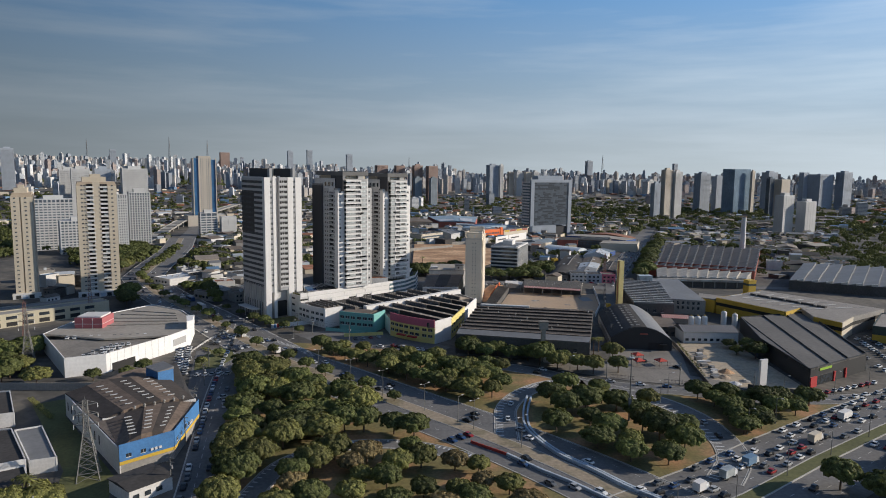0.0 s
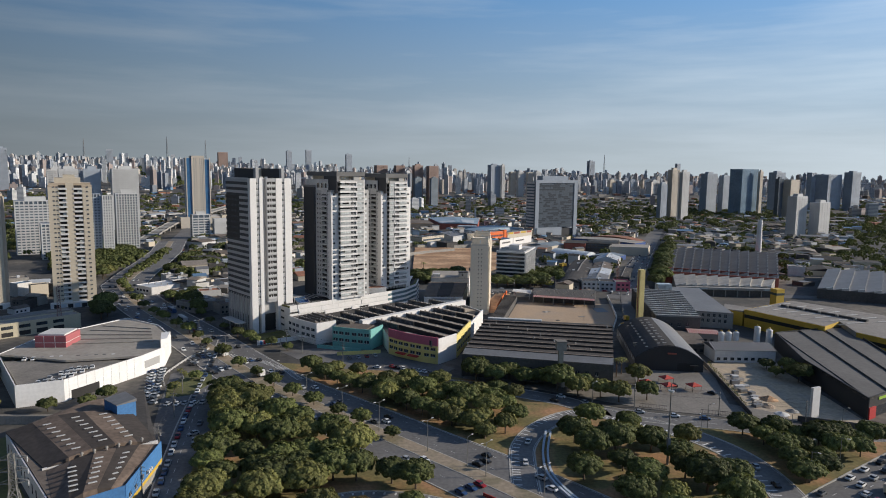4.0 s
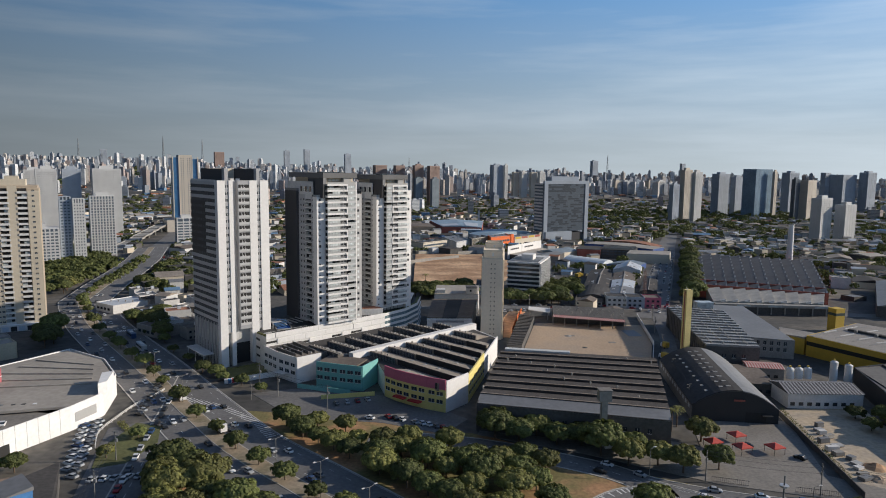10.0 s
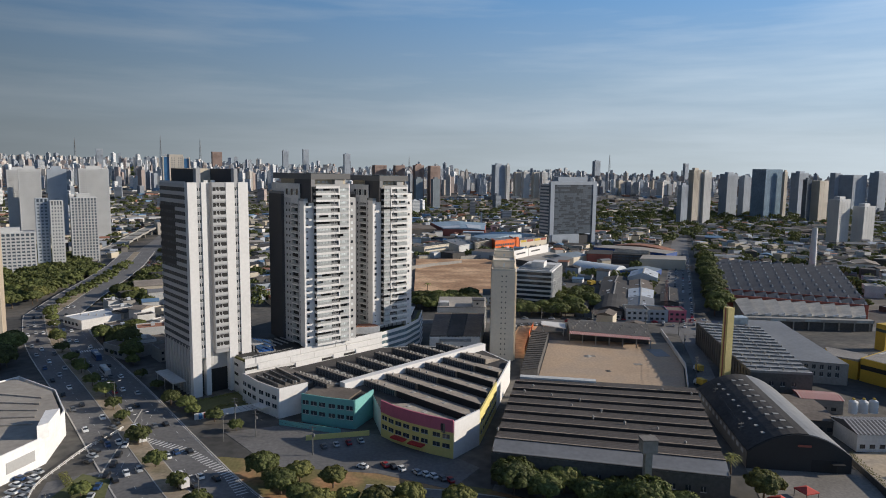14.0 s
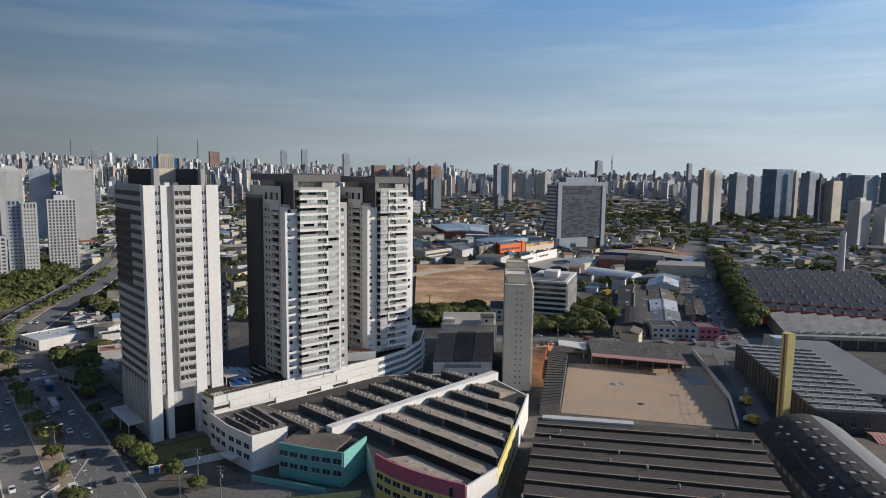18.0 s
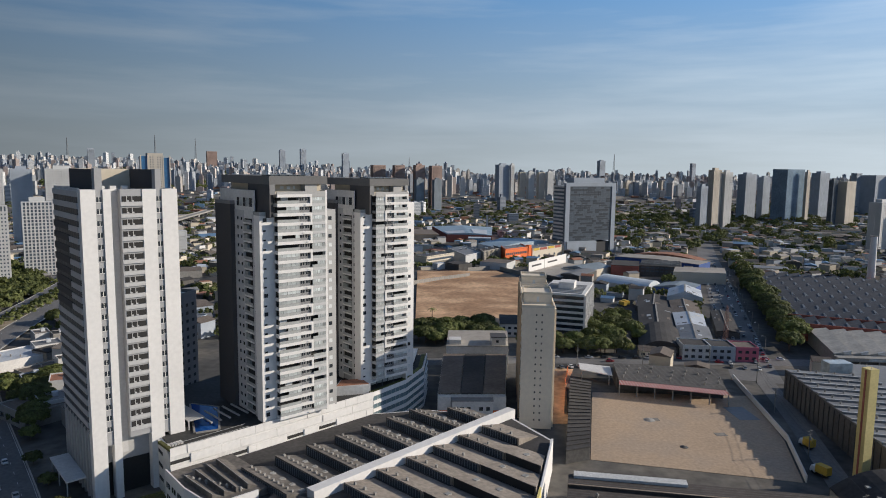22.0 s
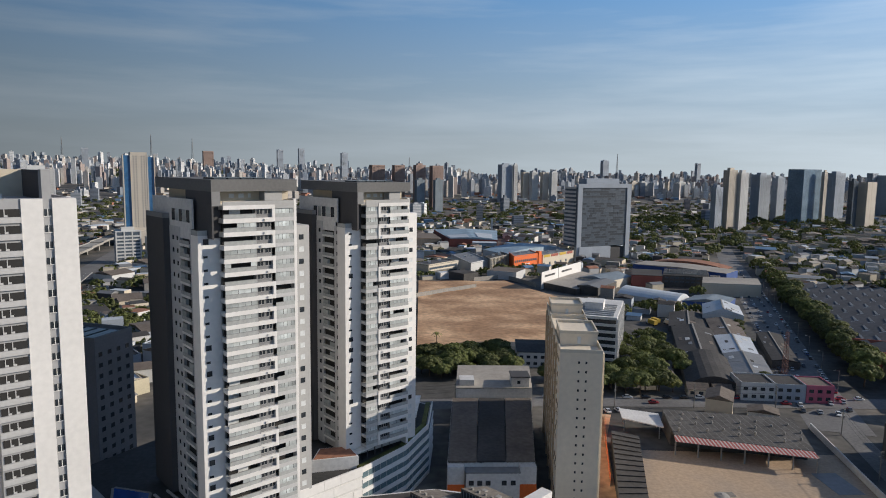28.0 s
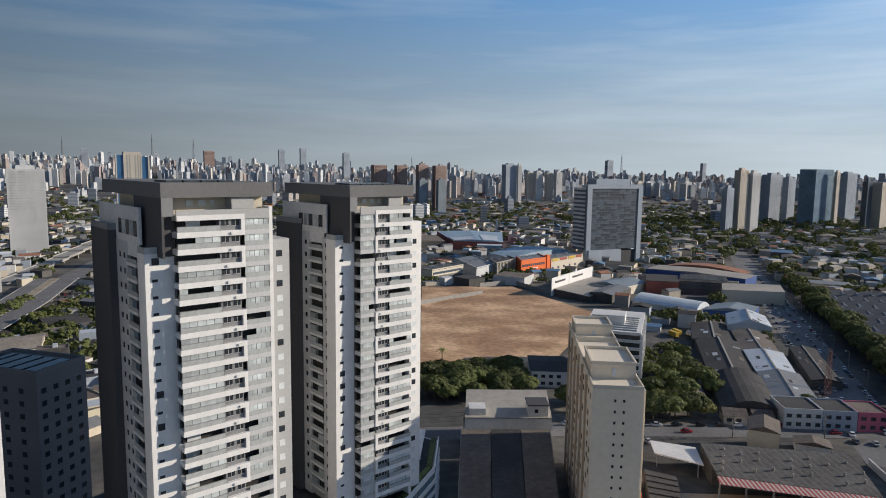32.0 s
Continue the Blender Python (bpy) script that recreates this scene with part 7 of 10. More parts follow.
def sawtooth_field(name, label, c00, c10, c11, c01, n, z, rise, roof, wall, glass=None, streak=0.0):
    """Sawtooth bays side by side; streak: how far the sunlight painted on each tooth's glazing runs back from its near
    end.
    """
    z0 = min(ground_z(p[1]) for p in (c00, c10, c11, c01))
    t = thing(name, label, "factory", (c00[0] + c11[0]) / 2, (c00[1] + c11[1]) / 2, z0)
    wpart("wall", prisms(([c00, c10, c11, c01], z0 - 0.3, z0 + z)), wall, t)
    for i in range(n):
        a, b = i / n, (i + 1) / n
        p, q, r, s = lerp(c00, c10, a), lerp(c00, c10, b), lerp(c01, c11, b), lerp(c01, c11, a)
        o = wpart("roof_bay", prisms(([p, q, r, s], z0 + z - 0.1, [z0 + z + 0.1, z0 + z + rise, z0 + z + rise, z0 + z + 0.1])), roof, t)
        ux, uy = lerp(p, q, 0.55), lerp(p, q, 0.99)
        vx, vy = lerp(ux, lerp(s, r, 0.55), 0.02), lerp(uy, lerp(s, r, 0.99), 0.02)
        wpart("gable_end", prisms(([(ux[0], ux[1] - 0.35), (uy[0], uy[1] - 0.35), vy, vx], z0 + z, [z0 + z + rise * 0.6, z0 + z + rise + 0.15, z0 + z + rise + 0.15, z0 + z + rise * 0.6])), glass or SKYLIGHT, o, "pale glazed end of the bay")
        # a pale strip on the roof paints the sunlit glazing of the tooth
        if streak:
            k0, k1 = 0.08, 0.08 + streak
            c = [lerp(lerp(p, q, u), lerp(s, r, u), v) for u, v in ((0.80, k0), (0.97, k0), (0.97, k1), (0.88, k1))]
            hs = [z0 + z + rise * u + 0.18 for u in (0.80, 0.97, 0.97, 0.88)]
            wpart("roof_light", prisms((c, z0 + z, hs)), OLDSKY, o, "pale streak painted as sunlight along the tooth")


sawtooth_field("skylight_factory", "factory with slanted white skylight bays", (208, 536), (279, 527), (303, 563), (226, 586), 9, 8, 1.6, PALESHED, CONCRETE)
t = thing("loading_hall", "long low dark loading hall with a pale fascia", "warehouse", 240, 522)
p, q = (207, 531), (280, 521)
put("wall", made(boxes((0, 74, 1.5, 5, 0, 5.0)), DARKCONC), t, along(p, q))
put("fascia", made(boxes((0, 74, 0, 5, 5.0, 6.8)), CONCRETE), t, along(p, q), "grey concrete fascia")
for k in range(9):
    put("column", made(boxes((0, 0.6, 0.1, 0.7, 0, 5.0)), CONCRETE), t, along(p, q, 1 + 8.8 * k))
for k in (1, 3, 6):
    put("sign_panel", made(boxes((0, 9, -0.12, 0, 5.3, 6.5)), PALEGLASS), t, along(p, q, 4 + 10 * k))
BLACK0, BLACK1, BLACK2, BLACK3 = (222, 595), (302, 557), (425, 775), (322, 832)
for i in range(9):
    a, b = i / 9, (i + 1) / 9
    c00, c10, c11, c01 = lerp(BLACK0, BLACK3, a), lerp(BLACK1, BLACK2, a), lerp(BLACK1, BLACK2, b - 0.008), lerp(BLACK0, BLACK3, b - 0.008)
    sawtooth_field("black_sawtooth_works", "black sawtooth factory roof with pale glazed teeth", c00, c10, c11, c01, 12, 8, 2.4, BLACKROOF, BRICKRED, None, 0.42)
    if i in (0, 1):
        t = thing("red_parapet", "long brick red parapet wall of the works", "wall", c00[0], c00[1], ground_z(c00[1]))
        z = ground_z(c00[1])
        n = 10
        for k in range(n):
            u, v = lerp(c00, c10, (k + 0.0) / n), lerp(c00, c10, (k + 1) / n)
            put("wall_panel", made(boxes((0.02, dist(u, v) - 0.02, -0.9, -0.4, z, z + 10.2)), BRICKRED), t, along(u, v))
for i in range(2):
    sawtooth_field("grey_sawtooth_works", "grey sawtooth factory roof beyond the street", lerp((311, 520), (390, 630), i / 2), lerp((400, 470), (490, 580), i / 2), lerp((400, 470), (490, 580), (i + 1) / 2 - 0.02), lerp((311, 520), (390, 630), (i + 1) / 2 - 0.02), 10, 8, 2.0, ROOFGREY, DARKCONC)

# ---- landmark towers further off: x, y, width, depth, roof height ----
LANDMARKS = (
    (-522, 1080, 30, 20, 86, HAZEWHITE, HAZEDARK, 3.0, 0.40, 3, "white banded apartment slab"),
    # white slab given grey walls: its half shade is in the colour
    (-497, 1104, 27, 20, 86, HAZEGREY, HAZEDARK, 3.0, 0.50, 6, "white banded apartment slab with half shade painted grey"),
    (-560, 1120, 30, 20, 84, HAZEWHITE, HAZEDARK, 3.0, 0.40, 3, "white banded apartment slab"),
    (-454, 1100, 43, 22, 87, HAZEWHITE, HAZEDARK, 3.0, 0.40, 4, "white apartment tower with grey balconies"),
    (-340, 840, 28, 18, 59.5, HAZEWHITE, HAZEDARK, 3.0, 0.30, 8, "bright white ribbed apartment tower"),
    # shaded half of the pale slab below, its shade painted grey
    (-337, 772, 12, 16, 62, HAZEGREY, HAZEDARK, 3.0, 0.55, 3, "apartment slab with its shade painted grey"),
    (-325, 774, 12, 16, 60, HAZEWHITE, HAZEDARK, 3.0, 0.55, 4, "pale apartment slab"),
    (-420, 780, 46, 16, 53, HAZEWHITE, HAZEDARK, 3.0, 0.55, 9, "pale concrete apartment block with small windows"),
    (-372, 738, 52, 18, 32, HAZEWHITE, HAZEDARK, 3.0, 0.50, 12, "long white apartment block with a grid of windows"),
    # shaded left face of the beige slab, as a block painted grey
    (531, 1430, 22, 26, 67, HAZEGREY, HAZEGREY, 3.2, 0.55, 5, "slab tower face with shade painted grey"),
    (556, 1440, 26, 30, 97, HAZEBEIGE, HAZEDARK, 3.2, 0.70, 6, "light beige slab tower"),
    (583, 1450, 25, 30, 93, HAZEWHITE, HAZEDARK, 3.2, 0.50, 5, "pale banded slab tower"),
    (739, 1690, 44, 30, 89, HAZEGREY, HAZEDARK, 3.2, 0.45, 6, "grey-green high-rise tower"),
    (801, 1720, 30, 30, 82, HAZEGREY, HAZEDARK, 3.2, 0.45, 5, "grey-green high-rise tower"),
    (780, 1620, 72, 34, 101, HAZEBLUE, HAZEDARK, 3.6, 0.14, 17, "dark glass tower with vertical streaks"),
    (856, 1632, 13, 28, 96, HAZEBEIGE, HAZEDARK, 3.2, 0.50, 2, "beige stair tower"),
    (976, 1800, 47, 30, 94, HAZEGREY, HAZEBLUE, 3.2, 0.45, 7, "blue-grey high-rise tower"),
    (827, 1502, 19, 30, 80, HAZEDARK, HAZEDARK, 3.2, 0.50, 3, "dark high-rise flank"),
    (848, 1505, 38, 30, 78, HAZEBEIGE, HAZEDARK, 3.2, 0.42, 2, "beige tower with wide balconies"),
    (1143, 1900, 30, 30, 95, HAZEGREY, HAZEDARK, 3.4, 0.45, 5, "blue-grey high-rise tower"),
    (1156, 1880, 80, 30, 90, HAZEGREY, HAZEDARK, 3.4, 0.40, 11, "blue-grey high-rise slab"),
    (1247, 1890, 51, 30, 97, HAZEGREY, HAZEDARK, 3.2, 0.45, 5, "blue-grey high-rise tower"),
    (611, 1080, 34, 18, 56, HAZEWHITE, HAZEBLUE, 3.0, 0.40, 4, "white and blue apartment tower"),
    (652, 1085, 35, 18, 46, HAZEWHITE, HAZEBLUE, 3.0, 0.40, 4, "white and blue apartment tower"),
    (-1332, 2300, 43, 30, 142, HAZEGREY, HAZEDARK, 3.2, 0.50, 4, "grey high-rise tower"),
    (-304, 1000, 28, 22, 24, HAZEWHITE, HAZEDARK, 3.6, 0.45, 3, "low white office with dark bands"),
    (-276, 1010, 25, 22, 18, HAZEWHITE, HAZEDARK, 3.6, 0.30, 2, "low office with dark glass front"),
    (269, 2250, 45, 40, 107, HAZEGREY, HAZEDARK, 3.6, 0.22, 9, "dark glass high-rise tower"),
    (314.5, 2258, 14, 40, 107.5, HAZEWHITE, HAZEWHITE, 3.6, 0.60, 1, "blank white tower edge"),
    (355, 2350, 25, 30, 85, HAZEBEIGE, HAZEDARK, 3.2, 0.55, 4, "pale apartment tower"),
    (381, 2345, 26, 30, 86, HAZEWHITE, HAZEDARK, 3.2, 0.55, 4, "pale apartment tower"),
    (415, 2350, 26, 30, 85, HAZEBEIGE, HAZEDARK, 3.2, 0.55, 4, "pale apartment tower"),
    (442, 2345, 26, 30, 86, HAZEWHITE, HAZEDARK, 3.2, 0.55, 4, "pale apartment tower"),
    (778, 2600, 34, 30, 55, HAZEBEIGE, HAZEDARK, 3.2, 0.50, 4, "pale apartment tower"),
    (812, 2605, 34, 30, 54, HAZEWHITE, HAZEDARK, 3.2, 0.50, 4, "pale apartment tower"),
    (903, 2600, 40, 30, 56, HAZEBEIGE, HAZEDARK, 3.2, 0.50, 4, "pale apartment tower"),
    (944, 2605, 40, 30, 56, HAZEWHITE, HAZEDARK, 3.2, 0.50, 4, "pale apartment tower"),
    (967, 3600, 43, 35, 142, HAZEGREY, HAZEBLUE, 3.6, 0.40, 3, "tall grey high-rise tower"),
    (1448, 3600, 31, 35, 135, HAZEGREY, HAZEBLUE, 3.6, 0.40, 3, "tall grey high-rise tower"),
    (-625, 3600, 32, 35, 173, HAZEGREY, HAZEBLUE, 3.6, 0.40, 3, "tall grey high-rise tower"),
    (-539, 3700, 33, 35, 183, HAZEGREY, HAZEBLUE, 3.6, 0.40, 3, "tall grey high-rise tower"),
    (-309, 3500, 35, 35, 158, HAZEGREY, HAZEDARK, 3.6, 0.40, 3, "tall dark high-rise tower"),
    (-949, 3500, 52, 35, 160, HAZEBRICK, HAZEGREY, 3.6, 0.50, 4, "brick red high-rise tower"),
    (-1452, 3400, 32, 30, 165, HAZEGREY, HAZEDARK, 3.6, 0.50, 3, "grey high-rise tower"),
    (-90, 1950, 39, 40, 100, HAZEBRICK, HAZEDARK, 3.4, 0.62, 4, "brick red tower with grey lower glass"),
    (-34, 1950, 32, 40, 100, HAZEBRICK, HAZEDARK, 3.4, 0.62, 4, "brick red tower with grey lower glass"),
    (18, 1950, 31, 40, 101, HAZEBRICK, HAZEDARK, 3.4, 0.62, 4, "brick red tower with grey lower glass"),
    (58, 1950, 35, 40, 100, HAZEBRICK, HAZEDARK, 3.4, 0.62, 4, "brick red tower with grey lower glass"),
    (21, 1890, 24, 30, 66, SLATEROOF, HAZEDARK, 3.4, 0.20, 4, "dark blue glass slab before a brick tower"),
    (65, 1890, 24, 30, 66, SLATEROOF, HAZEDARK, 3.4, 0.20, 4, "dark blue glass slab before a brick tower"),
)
lr = random.Random(21)
TURN = radians(30)                                  # the blocks stand turned to the street grid: a shaded flank and a sunlit front show
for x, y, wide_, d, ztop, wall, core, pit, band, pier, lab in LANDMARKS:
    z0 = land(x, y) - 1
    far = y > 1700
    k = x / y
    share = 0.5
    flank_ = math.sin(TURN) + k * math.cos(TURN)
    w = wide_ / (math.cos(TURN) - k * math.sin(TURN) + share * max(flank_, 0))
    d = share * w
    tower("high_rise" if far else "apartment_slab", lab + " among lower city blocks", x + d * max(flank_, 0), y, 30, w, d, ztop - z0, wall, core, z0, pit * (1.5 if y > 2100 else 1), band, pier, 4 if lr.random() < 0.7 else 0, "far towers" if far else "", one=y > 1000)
def two_tone():
    t = thing("two_tone_tower", "beige tower with blue glass flanks on a podium", "tower", -368, 1190, -12, 26)
    m = frame_at(-368, 1190, 26)
    blue = material("bright_blue_glass", (0.04, 0.13, 0.27), 0.3, spread=0.2, big=0.05, small=0.2)
    lpart("glass_flank", boxes((0, 9, 0, 24, 6, 106)), blue, t, m, "blue glass flank")
    lpart("glass_flank", boxes((29, 38, 0, 24, 6, 104)), blue, t, m, "blue glass flank")
    lpart("shaft", boxes((9, 29, -1, 26, 6, 110)), HAZEBEIGE, t, m, "beige central shaft")
    for x in (-0.6, 8.6, 28.4, 37.2):
        lpart("edge_pier", boxes((x, x + 1.4, -1.4, 0.2, 6, 107)), HAZEBEIGE, t, m)
    w = made(boxes((0, 1.2, -0.2, 0.1, 0, 1.5)), HAZEDARK)
    for k in range(28):
        for u in (12, 15.2, 21.6, 24.8):
            put("window", w, t, m @ pose(u, -1, 12 + 3.4 * k))
    lpart("podium", boxes((-12, 52, -8, 40, -13, 7)), HAZEBEIGE, t, m)


two_tone()

# ---- city filler: what already stands keeps its ground ----
FOOT = []
for ob in list(scene.objects):
    if ob.type == "EMPTY" and ob.parent is None:
        xs_, ys_ = [], []
        for c in ob.children:
            if c.type == "MESH":
                m = world_of(c)
                for v in c.bound_box:
                    p = m @ Vector(v)
                    xs_.append(p.x), ys_.append(p.y)
        if xs_:
            FOOT.append((min(xs_) - 2, max(xs_) + 2, min(ys_) - 2, max(ys_) + 2))
LINES = [(fine(AVENUE, 12), 19), (fine([(-290, 880), (-312, 980), (-338, 1090), (-380, 1260)], 12), 22), (fine([(-345, 890), (-352, 950), (-386, 1175), (-421, 1700)], 12), 12), (fine(MEDIAN, 12), 26),
         (fine([(-420, 842), (-330, 836), (-262, 822), (-160, 812), (-60, 800)], 12), 15), (fine([(-10, 548), (60, 552), (130, 549), (200, 545), (330, 520)], 10), 10), (fine(HWAY, 12), 34)]


def free(x, y, r):
    if any(a - r < x < b + r and c - r < y < d + r for a, b, c, d in FOOT):
        return False
    if 0 - r < x < 145 + r and 596 - r < y < 890:
        return False
    for line, w in LINES:
        if any(abs(px - x) < w + r and abs(py - y) < w + r and math.hypot(px - x, py - y) < w + r * 0.8 for px, py in line):
            return False
    return True


FOOT.append((-400, -240, 566, 800))
FOOT.append((-400, -330, 800, 930))
WALLS = [OFFWHITE, CREAM, CONCRETE, HAZEGREY, BEIGE, HAZEWHITE, DARKCONC]
ROOFS = [FIBRO, FIBRO_DARK, ROOFGREY, ROOFBROWN, CLAY, PALEROOF, FIBRO_DARK, FIBRO, FIBRO_DARK, SAWDARK, ROOFGREY, SHEDBROWN, FIBRO_DARK, BLUEROOF]
fr = random.Random(31)
count = 0
tries = 0
JOINED = collections.defaultdict(bmesh.new)


def joined_house(x, y, z0, deg, w, d, h, rise, wall, roof):
    a = radians(deg)
    c, s = math.cos(a), math.sin(a)

    def at(*uv):
        return [(x + u * c - v * s, y + u * s + v * c) for u, v in uv]
    W, D = w / 2, d / 2
    prism(JOINED[wall.name], at((-W, -D), (W, -D), (W, D), (-W, D)), z0, z0 + h)
    W, D = (W + 0.3, D + 0.3) if rise else (W - 0.3, D - 0.3)
    prism(JOINED[roof.name], at((-W, -D), (W, -D), (W, 0), (-W, 0)), z0 + h - 0.05, [z0 + h + 0.1, z0 + h + 0.1, z0 + h + 0.1 + rise, z0 + h + 0.1 + rise])
    prism(JOINED[roof.name], at((-W, 0), (W, 0), (W, D), (-W, D)), z0 + h - 0.05, [z0 + h + 0.1 + rise, z0 + h + 0.1 + rise, z0 + h + 0.1, z0 + h + 0.1])


while count < 2000 and tries < 26000:
    tries += 1
    y = 420 + 1100 * fr.random() ** 1.2
    x = fr.uniform(-0.60, 0.76) * (y - (130 if y > 700 else 60))
    if -240 < x < -110 and y < 470 or (abs(x) < 110 and y < 600) or (x > 100 and y < 520):
        continue
    big = fr.random() < 0.30
    w, d = (fr.uniform(18, 40), fr.uniform(16, 32)) if big else (fr.uniform(7, 15), fr.uniform(7, 13))
    r = max(w, d) * 0.5
    if not free(x, y, r):
        continue
    FOOT.append((x - r, x + r, y - r, y + r))
    z0 = ground_z(y + r) - 0.4
    deg = fr.choice((38, 38, -16, 24, 62)) if x < 60 else fr.choice((-25, -25, 65, 62, 20))
    h = fr.uniform(5, 9) if big else fr.choice((3.6, 6.4, 6.8, 9.5))
    wall, roof = fr.choice(WALLS), fr.choice(ROOFS)
    rise = fr.choice((0, 1.6, 2.4)) if big else fr.choice((0, 0, 1.4, 1.8))
    count += 1
    if y > 660:
        joined_house(x, y, z0, deg, w, d, h, rise, wall, roof)
        continue
    t = thing("warehouse" if big else "house", ("low warehouse with a weathered sheet roof" if big else "small city house with plain rendered walls"), "warehouse" if big else "house", x, y, z0, deg, "low city buildings")
    part("wall", boxes((-w / 2, w / 2, -d / 2, d / 2, 0, h)), wall, t)
    if rise:
        bm = bmesh.new()
        prism(bm, [(-w / 2 - 0.3, -d / 2 - 0.3), (w / 2 + 0.3, -d / 2 - 0.3), (w / 2 + 0.3, 0), (-w / 2 - 0.3, 0)], h - 0.05, [h + 0.1, h + 0.1, h + rise, h + rise])
        prism(bm, [(-w / 2 - 0.3, 0), (w / 2 + 0.3, 0), (w / 2 + 0.3, d / 2 + 0.3), (-w / 2 - 0.3, d / 2 + 0.3)], h - 0.05, [h + rise, h + rise, h + 0.1, h + 0.1])
        part("roof", bm, roof, t)
    else:
        part("roof", boxes((-w / 2 + 0.3, w / 2 - 0.3, -d / 2 + 0.3, d / 2 - 0.3, h, h + 0.1)), roof, t)
        part("parapet", boxes((-w / 2, w / 2, -d / 2, -d / 2 + 0.3, h, h + 0.6), (-w / 2, w / 2, d / 2 - 0.3, d / 2, h, h + 0.6), (-w / 2, -w / 2 + 0.3, -d / 2 + 0.3, d / 2 - 0.3, h, h + 0.6), (w / 2 - 0.3, w / 2, -d / 2 + 0.3, d / 2 - 0.3, h, h + 0.6)), wall, t)
        if fr.random() < 0.5:
            part("roof_tank", boxes((0, 2, 0, 2, h, h + 1.8)), PALEROOF, t)
    if not big and y < 500:
        rows_ = max(1, int(h / 3.2))
        pane = made(boxes((0, 1.2, -0.05, 0.1, 0, 1.2)), WINDOW)
        for k in range(int((w - 1) / 2.6)):
            for rr in range(rows_):
                o = new("window", pane)
                o.parent, o.location = t, (-w / 2 + 1 + 2.6 * k, -d / 2, 1.1 + 3.1 * rr)
for key in sorted(JOINED):
    tagged(part("low_city_buildings", JOINED[key], bpy.data.materials[key]), "low houses and sheds in the middle distance", "buildings", kind="stuff")

# window stripes close to the wall tone: distance haze painted into the facades
FACADE = []
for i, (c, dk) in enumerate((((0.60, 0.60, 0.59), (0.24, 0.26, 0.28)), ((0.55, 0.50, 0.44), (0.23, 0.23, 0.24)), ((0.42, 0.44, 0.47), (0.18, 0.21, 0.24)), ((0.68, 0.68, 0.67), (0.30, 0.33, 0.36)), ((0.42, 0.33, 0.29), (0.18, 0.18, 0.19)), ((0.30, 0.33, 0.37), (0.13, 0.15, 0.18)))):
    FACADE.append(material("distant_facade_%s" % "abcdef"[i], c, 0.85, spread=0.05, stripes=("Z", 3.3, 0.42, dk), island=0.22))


def town(name, label, n, seed, y0, y1, hs, size, mats, tall):
    """Blocks too far and too many to count: one joined sheet of buildings a material."""
    r = random.Random(seed)
    bms = [bmesh.new() for _ in mats]
    for _ in range(n):
        y = y0 + (y1 - y0) * r.random() ** 0.9
        x = r.uniform(-0.64, 0.80) * y
        if y < 1600 and not free(x, y, 8):
            continue
        w, d = r.uniform(*size), r.uniform(*size)
        h = r.uniform(*hs) * (1.0 if r.random() < 0.85 else 1.35)
        if tall:
            h *= 0.62 + 0.38 * math.sin(x * 0.004 + 1.0) ** 2 if x > -300 else 1.0
            if x > 250:
                h *= 0.86
        z = land(x, y) - 4
        k = r.randrange(len(mats))
        a = r.uniform(-0.6, 0.6)
        c, s = math.cos(a), math.sin(a)
        pts_ = [(x + u * c - v * s, y + u * s + v * c) for u, v in ((0, 0), (w, 0), (w, d), (0, d))]
        prism(bms[k], pts_, z, z + h)
        if tall and r.random() < 0.6:
            pts_ = [(x + u * c - v * s, y + u * s + v * c) for u, v in ((w * 0.3, d * 0.3), (w * 0.7, d * 0.3), (w * 0.7, d * 0.7), (w * 0.3, d * 0.7))]
            prism(bms[k], pts_, z + h, z + h + r.uniform(2, 7))
    for bm_, mat in zip(bms, mats):
        tagged(part(name, bm_, mat), label, "buildings", kind="stuff")


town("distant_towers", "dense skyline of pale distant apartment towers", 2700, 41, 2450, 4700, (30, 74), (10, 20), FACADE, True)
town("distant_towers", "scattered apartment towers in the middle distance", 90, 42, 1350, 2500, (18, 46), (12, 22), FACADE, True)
town("distant_houses", "sea of low distant houses and roofs", 3600, 43, 1150, 3800, (4, 10), (8, 26), [CREAM, ROOFGREY, CLAY, HAZEWHITE, FIBRO, ROOFBROWN, BLUEROOF], False)


def mast(x, y, h):
    t = thing("radio_mast", "slender distant lattice radio mast", "mast", x, y, land(x, y))
    bm = bmesh.new()
    for k in range(12):
        z0_, z1_ = h * k / 12, h * (k + 1) / 12
        r0_, r1_ = 7 * (1 - k / 12.5), 7 * (1 - (k + 1) / 12.5)
        for sx, sy in ((1, 1), (-1, 1), (-1, -1), (1, -1)):
            beam(bm, (sx * r0_, sy * r0_, z0_), (sx * r1_, sy * r1_, z1_), 0.9)
        beam(bm, (-r0_, -r0_, z0_), (r1_, -r1_, z1_), 0.7)
    part("lattice", bm, MIDGREY, t)


for x, y, h in ((-1880, 4100, 175), (-1420, 4150, 190), (-1210, 4200, 185), (1210, 4100, 150), (20, 4300, 120)):
    mast(x, y, h)

